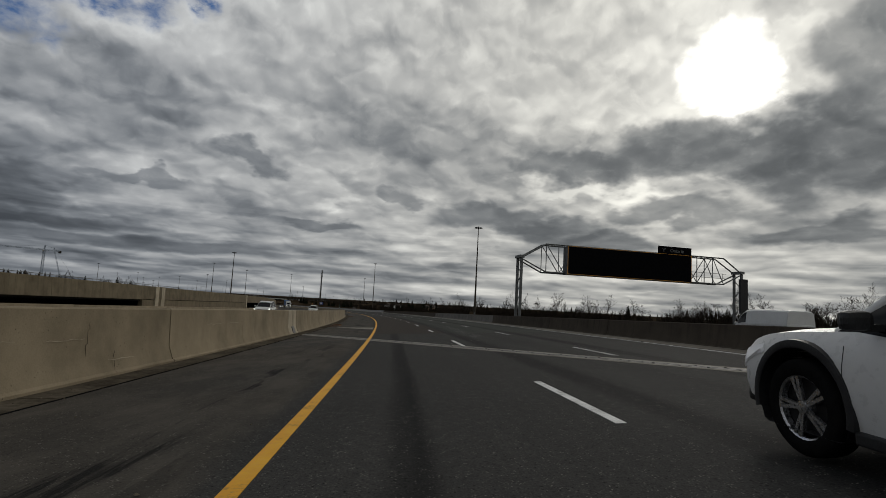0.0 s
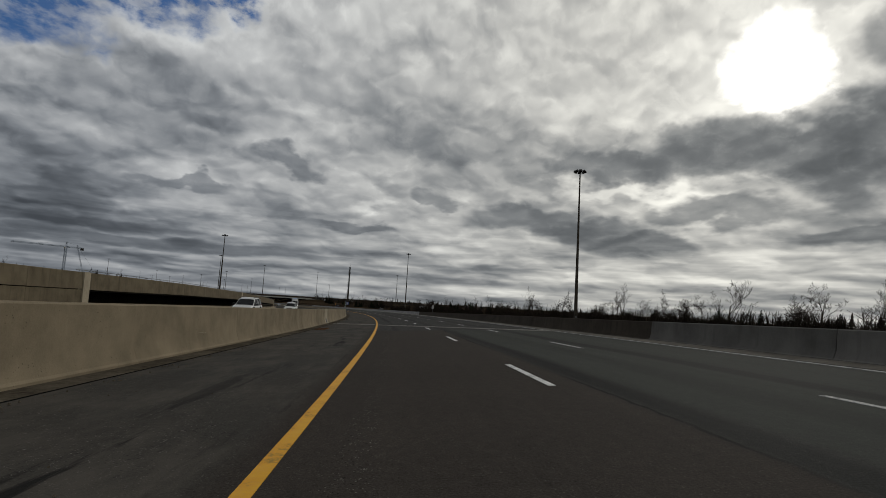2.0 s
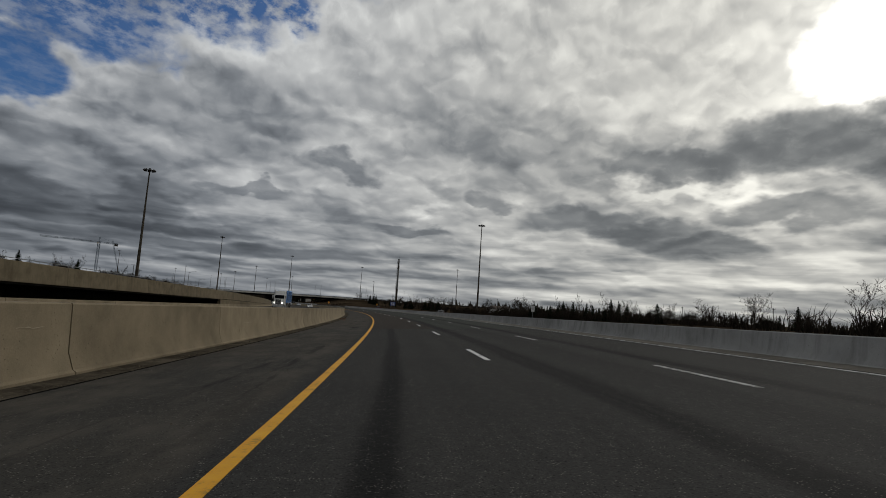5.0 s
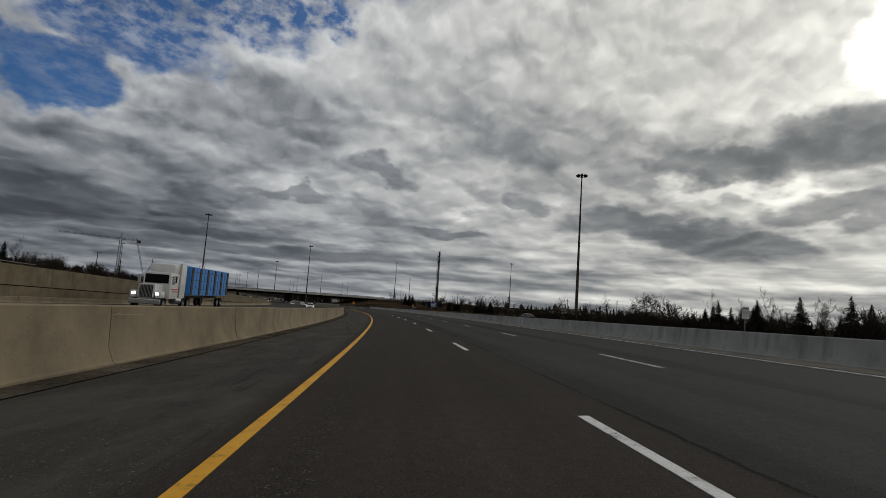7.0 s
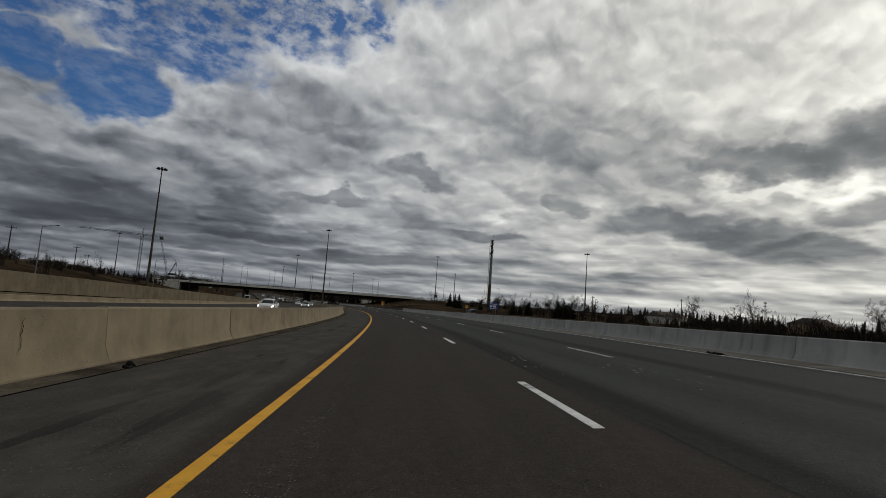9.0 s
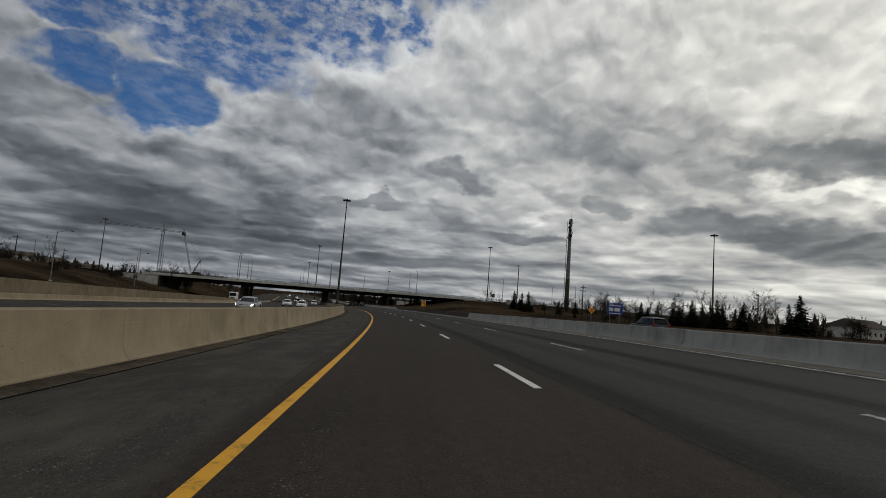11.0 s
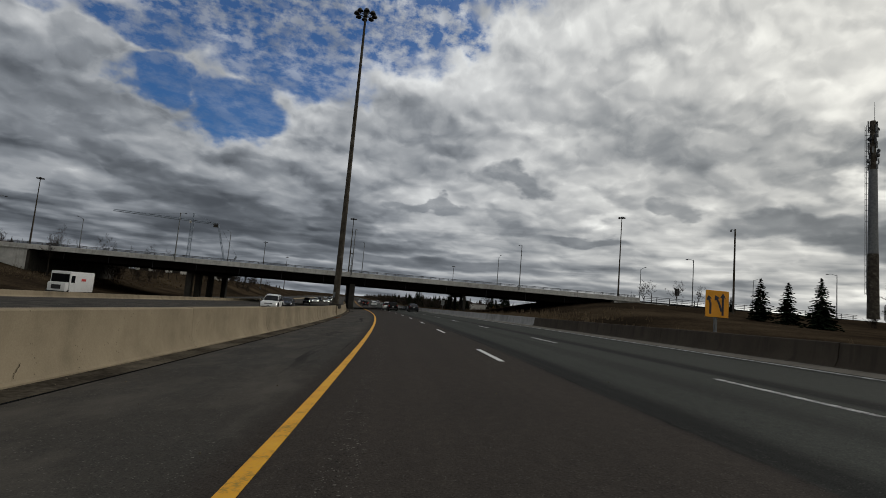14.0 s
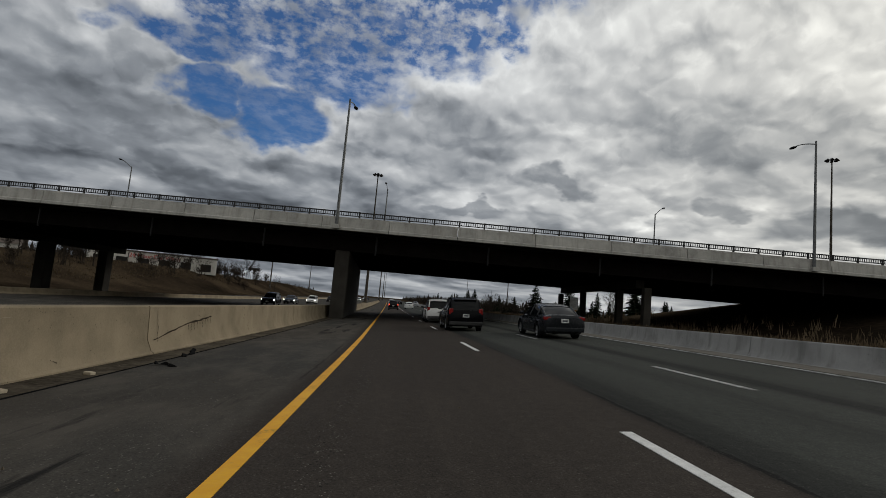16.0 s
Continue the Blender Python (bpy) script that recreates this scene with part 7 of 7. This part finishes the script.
def house(s, d, w, l, h, wall, label, turn=0.0, roof_h=2.2, flat=False, windows=True):
    p = ground_at(s, d)
    root = empty("building" if flat else "house", pose(p.x, p.y, p.z, 0, 0, facing(s) + turn), label, "building" if flat else "house", "buildings beyond the bank")
    bm = bmesh.new()
    box(bm, (0, 0, h / 2 - 0.5), (l, w, h + 1.0), bevel=0.03)
    part("wall", bm, wall, root)
    bm = bmesh.new()
    if flat:
        box(bm, (0, 0, h + 0.15), (l + 0.5, w + 0.5, 0.5), bevel=0.04)
    else:
        vs = [bm.verts.new(q) for q in ((-l / 2 - .4, -w / 2 - .4, h - .1), (l / 2 + .4, -w / 2 - .4, h - .1), (l / 2 + .4, w / 2 + .4, h - .1), (-l / 2 - .4, w / 2 + .4, h - .1), (-l / 2 - .3, 0, h + roof_h), (l / 2 + .3, 0, h + roof_h))]
        for q in ((0, 1, 5, 4), (2, 3, 4, 5), (0, 4, 3), (1, 2, 5), (3, 2, 1, 0)):
            bm.faces.new([vs[k] for k in q])
    part("roof", bm, ROOF, root)
    n = max(2, int(l / 3.2))
    for k in range(n if windows else 0):
        for sd in (-1, 1):
            for z in ([1.5] if h < 4 else [1.5, 4.2]):
                bm = bmesh.new()
                box(bm, (-l / 2 + l * (k + .5) / n, sd * (w / 2 + .01), z), (1.2, .06, 1.2))
                win = part("window", bm, SIDING, root)
                bm = bmesh.new()
                box(bm, (-l / 2 + l * (k + .5) / n, sd * (w / 2 + .05), z), (1.0, .04, 1.0))
                part("pane", bm, GLASS, win)
    return root


for s, d, w, l, h, wall, lab, turn in ((806, -150, 9, 16, 3.6, SIDING, "low pale house with a shingle roof on the bank", 30), (770, -158, 10, 13, 5.2, BRICK, "brown brick two-storey house on the bank", 20),
                                       (735, -150, 9, 14, 3.6, BRICK, "low brown brick house on the bank", 15), (700, -146, 9, 15, 5.0, SIDING, "pale two-storey house on the bank", 25),
                                       (660, -150, 10, 14, 3.6, BRICK, "low brick house behind bare trees", 10), (610, -160, 9, 12, 5.2, BRICK, "two-storey brick house behind bare trees", 0),
                                       (560, -170, 9, 15, 3.6, SIDING, "low pale house behind bare trees", 5), (520, -150, 10, 16, 3.5, BRICK, "low brown house on the bank", 0),
                                       (476, 150, 10, 16, 3.2, BRICK, "low house with a dark roof behind trees", 20), (530, 140, 10, 18, 3.4, SIDING, "low pale house behind trees", 20)):
    house(s, d, w, l, h, wall, lab, turn)
shop = house(789, -85, 14, 40, 4.6, SIDING, "long low car wash building with a red sign", 19, flat=True, windows=False)
lettering("sign_lettering", "24 Hour Car Wash", 2.0, RED, shop, Matrix.Translation((0, -7.2, 3.3)) @ pose(0, 0, 0, 90, 0, 0), "red sign lettering")
for k in range(6):
    bm = bmesh.new()
    box(bm, (-16.5 + 6.6 * k, -7.02, 1.2), (3.4, 0.08, 2.6), bevel=0.02)
    part("bay_door", bm, DARK, shop, "dark wash bay door")
store = house(776, 61, 9, 15, 3.2, SIDING, "low pale commercial building with a yellow band", 10, flat=True, windows=False)
bm = bmesh.new()
box(bm, (4.6, -4.54, 2.3), (5.6, 0.1, 1.5), bevel=0.02)
part("yellow_band", bm, AMBER, store, "yellow sign band")
for s, d, z in ((806, -84, .9), (808, -78, .8), (806, -72, 1.0), (808, -66, .85), (806, -60, 1.0), (800, -56, .9), (792, -60, .8), (798, -68, .9), (796, -78, 1.0)):
    put_tree(SHRUB, s, d, rng, z, z + .3)
for s, d in ((842, -80), (846, -70), (840, -62), (844, -54), (838, -90)):
    put_tree(BARE, s, d, rng, 0.8, 1.0)
for k in BARE + SHRUB + FIR:
    for o in (*k.children_recursive, k):
        bpy.data.objects.remove(o)

# ---- road details ----


def skew(d, s0, lean):
    """Station of a slanted joint at offset d."""
    return s0 - lean * d


def expansion_joint(s0, lean):
    root = empty("expansion_joint", Matrix.Identity(4), "skewed steel expansion joint with pale concrete nosings across the lanes", "expansion joint", kind="structure")

    def strip(name, off0, off1, lift, material, d0=-5.25, d1=10.0, n=12):
        bm = bmesh.new()
        rows = []
        for k in range(n + 1):
            d = d0 + (d1 - d0) * k / n + median_sway(s0) * (1 - k / n)
            rows.append([bm.verts.new(place(skew(d, s0, lean) + o, d, FALL * d + z)) for o, z in ((off0, lift), (off1, lift), (off1, -0.05), (off0, -0.05))])
        for a, b in zip(rows, rows[1:]):
            for k in range(4):
                bm.faces.new((a[k], a[(k + 1) % 4], b[(k + 1) % 4], b[k]))
        bmesh.ops.recalc_face_normals(bm, faces=bm.faces)
        return part(name, bm, material, root)

    strip("nosing", -0.74, -0.33, 0.007, NOSING)
    strip("nosing", 0.33, 0.74, 0.007, NOSING)
    strip("joint_rail", -0.33, -0.07, 0.011, STEEL)
    strip("joint_rail", 0.07, 0.33, 0.011, STEEL)
    strip("seal", -0.07, 0.07, 0.002, TAR)
    bolt = bmesh.new()
    bmesh.ops.create_cone(bolt, cap_ends=True, segments=10, radius1=0.032, radius2=0.028, depth=0.008)
    me = bpy.data.meshes.new("anchor_bolt")
    bolt.to_mesh(me)
    bolt.free()
    me.materials.append(TAR)
    for k in range(46):
        d = -4.6 + 14.4 * k / 45
        for o in (-0.23, 0.23):
            shared("anchor_bolt", me, root, Matrix.Translation(place(skew(d, s0, lean) + o, d, FALL * d + 0.014)))
    # steel cover plate in the foot of the median barrier
    bm = bmesh.new()
    s = 30.1 if s0 < 60 else 124.6
    box(bm, Vector((0, 0, 0)), (0.09, 0.62, 0.40), bevel=0.015)
    bmesh.ops.transform(bm, matrix=Matrix.Translation(place(s, -5.385 + median_sway(s), -0.10)) @ pose(0, 0, 0, 0, 0, facing(s)) @ pose(0, 0, 0, 0, -20, 0), verts=bm.verts)
    part("cover_plate", bm, STEEL, root)


NOSING = concrete_material("joint_nosing", (0.235, 0.22, 0.19), (0.10, 0.09, 0.078), 0.7, 0.8)
expansion_joint(21.2, 1.68)
expansion_joint(117.3, 1.44)
marking("trim_yellow_line_over_joint", "faded yellow edge line painted across the expansion joint", YELLOW, [(s - 0.74, s - 0.08, -1.25) for s in (23.3, 118.87)] + [(s + 0.08, s + 0.74, -1.25) for s in (23.3, 118.87)], 0.145, 0.0165)


def flat_patch(name, label, material, outline, lift=0.004, thick=0.03):
    """A thin slab on the lanes with an outline of (s, d)."""
    bm = bmesh.new()
    top = [bm.verts.new(place(s, d, FALL * d + lift)) for s, d in outline]
    low = [bm.verts.new(place(s, d, FALL * d + lift - thick)) for s, d in outline]
    bm.faces.new(top)
    for k in range(len(top)):
        j = (k + 1) % len(top)
        bm.faces.new((top[j], top[k], low[k], low[j]))
    bmesh.ops.recalc_face_normals(bm, faces=bm.faces)
    return tagged(mesh_object(name, bm, material), label, "road patch", kind="structure")


flat_patch("trim_patch", "pale concrete repair patch on the shoulder", NOSING, [(40.4, -1.40), (36.6, -1.42), (37.3, -1.85), (38.2, -2.3), (39.3, -3.04), (40.6, -3.75), (41.8, -4.28), (41.5, -3.6), (40.9, -2.5)])


def crack(points, width, seed, material, label):
    """A wandering sealed crack along (s, d) points."""
    r = random.Random(seed)
    bm = bmesh.new()
    pts = []
    for (s0, d0), (s1, d1) in zip(points, points[1:]):
        n = max(3, int(math.hypot(s1 - s0, d1 - d0) / 0.35))
        for k in range(n):
            t = k / n
            pts.append((s0 + (s1 - s0) * t + r.uniform(-.10, .10), d0 + (d1 - d0) * t + r.uniform(-.07, .07)))
    pts.append(points[-1])
    prev = None
    for k, (s, d) in enumerate(pts):
        a, b = pts[max(0, k - 1)], pts[min(len(pts) - 1, k + 1)]
        ts, td = b[0] - a[0], b[1] - a[1]
        q = math.hypot(ts, td) or 1.0
        w = width * r.uniform(.4, 1.25) / 2
        e1, e2 = (s - td / q * w, d + ts / q * w), (s + td / q * w, d - ts / q * w)
        cur = [bm.verts.new(place(e[0], e[1], FALL * e[1] + 0.0035)) for e in (e1, e2)]
        if prev:
            bm.faces.new((prev[0], prev[1], cur[1], cur[0]))
        prev = cur
    bmesh.ops.recalc_face_normals(bm, faces=bm.faces)
    for f in bm.faces:
        if f.normal.z < 0:
            f.normal_flip()
    tagged(mesh_object("trim_crack", bm, material), label, "crack", kind="structure")


rc = random.Random(14)
for s0, d0, d1 in ((107.6, -4.9, -1.6), (106.2, -5.0, 4.5), (105.0, -4.4, -1.4), (28.8, -1.0, 6.0), (430.5, -4.9, -1.6)):
    crack([(s0, d0), (s0 + rc.uniform(-.8, .8), (d0 + d1) / 2), (s0 + rc.uniform(-.6, .6), d1)], 0.02, int(s0 * 7), TAR, "dark wandering crack across the asphalt")
for s0, s1, d in ((540, 556, 2.75), (104, 112, 2.9)):
    crack([(s0 + (s1 - s0) * k / 5, d + rc.uniform(-.12, .12)) for k in range(6)], 0.016, int(s0 * 3 + d), TAR, "dark longitudinal seam crack in the asphalt")


def grate(s, d):
    m = Matrix.Translation(place(s, d, FALL * d + 0.012)) @ pose(0, 0, 0, 0, 0, facing(s)) @ pose(0, 0, 0, 0, -math.degrees(FALL), 0)
    root = empty("drain_grate", m, "rusted iron drain grate in the shoulder gutter", "drain", "drains along the barrier", "structure")
    bm = bmesh.new()
    for x, y, w, l in ((-.33, 0, .06, 1.3), (.33, 0, .06, 1.3), (0, -.64, .7, .06), (0, .64, .7, .06)):
        box(bm, (x, y, 0), (w, l, .03))
    part("frame", bm, RUST, root)
    # flat dark plate stands in for the shaded hollow below the bars
    bm = bmesh.new()
    box(bm, (0, 0, -.012), (.62, 1.24, .012))
    part("well", bm, TAR, root)
    me = None
    for k in range(12):
        if me is None:
            b2 = bmesh.new()
            box(b2, (0, 0, 0), (.6, .035, .03), pose(0, 0, 0, 0, 0, 24))
            me = bpy.data.meshes.new("bar")
            b2.to_mesh(me)
            b2.free()
            me.materials.append(RUST)
        shared("bar", me, root, Matrix.Translation((0, -.55 + .1 * k, 0.004)))


for s in (45.4, 49.9, 108.9, 110.6, 247.0, 248.8, 508.6, 566.5):
    grate(s, -4.85)
for a, b, d in ((46.2, 48.7, -4.45), (241.6, 243.2, -4.35), (245.2, 247.6, -4.9), (506.0, 507.6, -4.55), (509.6, 511.6, -4.6), (564.0, 570.5, -4.6)):
    marking("trim_orange_mark", "sprayed orange survey mark beside a drain", ORANGE, [(a, b, d)], 0.09)


def gutter():
    root = empty("trim_gutter", Matrix.Identity(4), "pale concrete gutter strip along the outer barrier", "gutter", kind="structure")
    for s in range(-40, 820, 12):
        bm = bmesh.new()
        sweep(bm, s + 0.02, s + 11.98, lambda q: [(9.35, 9.35 * FALL + 0.008), (10.12, 10.12 * FALL + 0.012), (10.12, 0.5), (9.35, 0.5)], 4.0)
        part("slab", bm, GUTTER, root)
    root = empty("trim_shoulder_gutter", Matrix.Identity(4), "dirty concrete footing strip along the median barrier", "gutter", kind="structure")
    for s in range(-40, 820, 12):
        bm = bmesh.new()
        sweep(bm, s + 0.02, s + 11.98, lambda q: [(k + median_sway(q), z if z < -0.5 else (k + median_sway(q)) * FALL + z) for k, z in ((-5.30, 0.03), (-4.72, 0.008), (-4.72, -0.7), (-5.30, -0.7))], 4.0)
        part("slab", bm, DIRT, root)
        bm = bmesh.new()
        sweep(bm, s + 0.02, s + 11.98, lambda q: [(k + median_sway(q), (k + median_sway(q)) * FALL + z) for k, z in ((-4.73, 0.004), (-4.66, 0.005), (-4.66, -0.02), (-4.73, -0.02))], 4.0)
        part("seam", bm, TAR, root, "dark tarred seam")


GUTTER = concrete_material("gutter_concrete", (0.17, 0.155, 0.13), (0.08, 0.07, 0.06), 0.4, 0.3)
DIRT = surface("dirty_edge", [(0.3, (0.035, 0.030, 0.024)), (0.5, (0.078, 0.067, 0.052)), (0.72, (0.13, 0.112, 0.088))], 0.7, 0.95, fine=14.0, bump=0.6)
gutter()


def debris():
    """Grit, leaves and broken bits along the foot of the barriers."""
    r = random.Random(3)
    v, f = [], []
    for k in range(7000):
        s = r.uniform(-5, 640)
        near = r.random()
        d = -5.27 + abs(r.gauss(0, 0.16)) if near < 0.62 else (r.uniform(-4.9, -1.4) if near < 0.86 else r.uniform(-1.1, 9.5))
        if near < 0.62 and noise.noise(Vector((s * 0.11, 0, 0))) < -0.12:
            continue
        q = r.uniform(0.008, 0.032) if near < 0.62 else r.uniform(0.006, 0.02)
        p = place(s, d, FALL * d + q * 0.4 + 0.012)
        i = len(v)
        for a in range(4):
            v.append((p.x + q * r.uniform(.5, 1.3) * math.cos(a * 1.57), p.y + q * r.uniform(.5, 1.3) * math.sin(a * 1.57), p.z - q * 0.5))
        v.append((p.x, p.y, p.z + q * r.uniform(.2, .8)))
        f.extend([(i + a, i + (a + 1) % 4, i + 4) for a in range(4)])
    tagged(new("debris", mesh_from("debris", v, f, DEBRIS)), "grit and small stones scattered along the shoulder", "debris", kind="stuff")
    for s, d, l, w, turn, lab in ((604.2, -4.6, 1.2, .10, 10, "dark strip of torn rubber on the shoulder"), (602.0, -4.2, .5, .06, 60, "dark strip of torn rubber on the shoulder"), (343.5, -4.9, .7, .12, 20, "dark strip of torn rubber on the shoulder"),
                                  (489.3, -4.0, .6, .06, 80, "dark strip of torn rubber on the shoulder"), (144.6, -4.95, .22, .16, 20, "dark lump of broken rubber by the barrier"), (346.9, 9.2, .5, .18, 10, "dark lump of torn rubber by the outer barrier")):
        bm = bmesh.new()
        n = 8
        rows = []
        for k in range(n + 1):
            x = -l / 2 + l * k / n
            zz = .02 + .03 * math.sin(k * 1.7)
            y = .05 * math.sin(k * 1.1)
            rows.append([bm.verts.new((x, y - w / 2, .003)), bm.verts.new((x, y - w / 3, zz)), bm.verts.new((x, y + w / 3, zz + .015)), bm.verts.new((x, y + w / 2, .003))])
        for a, b in zip(rows, rows[1:]):
            for k in range(4):
                bm.faces.new((a[k], b[k], b[(k + 1) % 4], a[(k + 1) % 4]))
        bm.faces.new(rows[0])
        bm.faces.new(rows[-1][::-1])
        ob = mesh_object("rubber_scrap", bm, RUBBER, 40)
        ob.matrix_basis = Matrix.Translation(place(s, d, FALL * d + 0.008)) @ pose(0, 0, 0, 0, 0, facing(s) + 90 + turn)
        tagged(ob, lab, "debris", "scraps on the road")
    for s, d in ((600.6, -4.75), (598.9, -4.85)):
        bm = bmesh.new()
        box(bm, (0, 0, .025), (.14, .10, .05), bevel=.015)
        ob = mesh_object("concrete_chunk", bm, PALE)
        ob.matrix_basis = Matrix.Translation(place(s, d, FALL * d + 0.012)) @ pose(0, 0, 0, 0, 0, 20)
        tagged(ob, "pale broken chunk of concrete by the barrier", "debris", "scraps on the road")


debris()


def scuffs():
    """Worn-off old paint flecks on the lanes."""
    r = random.Random(17)
    v, f = [], []
    spots = [(19, 0.9, 1.2, .5), (20, 1.6, 1.6, .8), (66, 6.8, 1.0, .6), (70, 6.2, 1.6, .9), (124, 2.9, 4.0, .7), (128, 3.6, 3.0, .6), (119, 3.0, 3.0, .7), (138, 2.4, 4.0, .5), (345, 3.1, 3.0, .4), (343, 5.0, 2.0, 1.0), (560, 6.5, 5.0, 1.0)]
    spots += [(SMEAR_S0 + SMEAR_DS * k, SMEAR_D0 + SMEAR_DD * k, 2.2, .55) for k in range(9)]
    for s0, d0, ls, ld in spots:
        for k in range(20 if 24 < s0 < 44 else 34):
            s, d = s0 + r.gauss(0, ls * .5), d0 + r.gauss(0, ld * .4)
            long = 24 < s0 < 44
            a, b = (r.uniform(.04, .22), r.uniform(.012, .045)) if long else (r.uniform(.02, .13), r.uniform(.008, .03))
            i = len(v)
            n = 6
            for q in range(n):
                t = 2 * math.pi * q / n
                p = place(s + a * math.cos(t) * r.uniform(.6, 1.2), d + b * math.sin(t) * r.uniform(.6, 1.2), 0)
                p.z += FALL * d + 0.006
                v.append((p.x, p.y, p.z))
            f.append(tuple(range(i, i + n)))
    tagged(new("paint_flecks", mesh_from("paint_flecks", v, f, FADED)), "scattered flecks of old white road paint", "paint flecks", kind="stuff")


FADED = surface("faded_paint", [(0.36, (0.08, 0.08, 0.077)), (0.52, (0.20, 0.198, 0.19)), (0.7, (0.34, 0.335, 0.32))], 6.0, 0.9, bump=0.2, dist=0.003)
SMEAR_S0, SMEAR_DS, SMEAR_D0, SMEAR_DD = 24.5, 1.9, 3.6, 0.07
scuffs()


def barrier_marks():
    """Cracks and scrapes on the face of the median barrier."""
    r = random.Random(23)
    face = [(-5.28, 0.07), (-5.34, 0.10), (-5.45, 0.33), (-5.49, 0.97)]

    def on_face(s, t):
        hgt = median_top(s) + 0.335
        d = float(np.interp(t, [q[1] for q in face], [q[0] for q in face]))
        w = median_sway(s)
        return place(s, d + w + 0.017, -0.335 + FALL * w + t * (hgt - FALL * w))

    def streaks(material, label, items, name):
        for s0, t0, s1, t1, w in items:
            n = 10
            bm = bmesh.new()
            prev = None
            for k in range(n + 1):
                q = k / n
                s, t = s0 + (s1 - s0) * q + r.uniform(-.03, .03), t0 + (t1 - t0) * q + r.uniform(-.012, .012)
                ww = w * r.uniform(.4, 1.2) * (0.3 + 1.4 * q * (1 - q) + .2)
                steep = abs(s1 - s0) < 0.6
                a, b = (on_face(s - ww, t), on_face(s + ww, t)) if steep else (on_face(s, t - ww), on_face(s, t + ww))
                cur = [bm.verts.new(a), bm.verts.new(b)]
                if prev:
                    bm.faces.new((prev[0], prev[1], cur[1], cur[0]))
                prev = cur
            tagged(mesh_object(name, bm, material), label, "barrier mark", kind="structure")

    dark, pale = [], []
    for k in range(60):
        s = r.uniform(-5, 630)
        t = r.uniform(.05, .4)
        dark.append((s, t, s + r.uniform(-.25, .25), min(.95, t + r.uniform(.15, .5)), .012))
    dark += [(604.0, .30, 605.6, .55, .02), (605.6, .55, 607.6, .72, .03), (604.1, .95, 604.2, .3, .012), (470.9, .96, 471.0, .04, .02), (469.8, .9, 470.4, .3, .014), (560.5, .5, 561.6, .7, .025), (574, .55, 575, .75, .025), (438.5, .45, 438.9, .9, .02)]
    for k in range(70):
        s = r.uniform(548, 612)
        t = r.uniform(.1, .9)
        dark.append((s, t, s + r.uniform(.05, .5), min(.97, t + r.uniform(-.08, .10)), r.uniform(.008, .022)))
    for k in range(46):
        s = r.uniform(-5, 630)
        t = r.uniform(.12, .85)
        pale.append((s, t, s + r.uniform(.4, 1.6), t + r.uniform(-.015, .015), .006))
    streaks(STAIN, "dark crack in the barrier face", dark, "trim_barrier_crack")
    streaks(PALE, "pale scrape on the barrier face", pale, "trim_barrier_scrape")
    drip = []
    for k in range(9):
        s = 605.9 + k * .2
        drip.append((s, .56 + .02 * k, s + .02, .56 + .02 * k - r.uniform(.1, .22), .02))
    streaks(STAIN, "dark stain running down the barrier", drip, "trim_barrier_stain")


STAIN = surface("dark_stain", shades((0.05, 0.04, 0.03)), 4.0, 0.95)
barrier_marks()
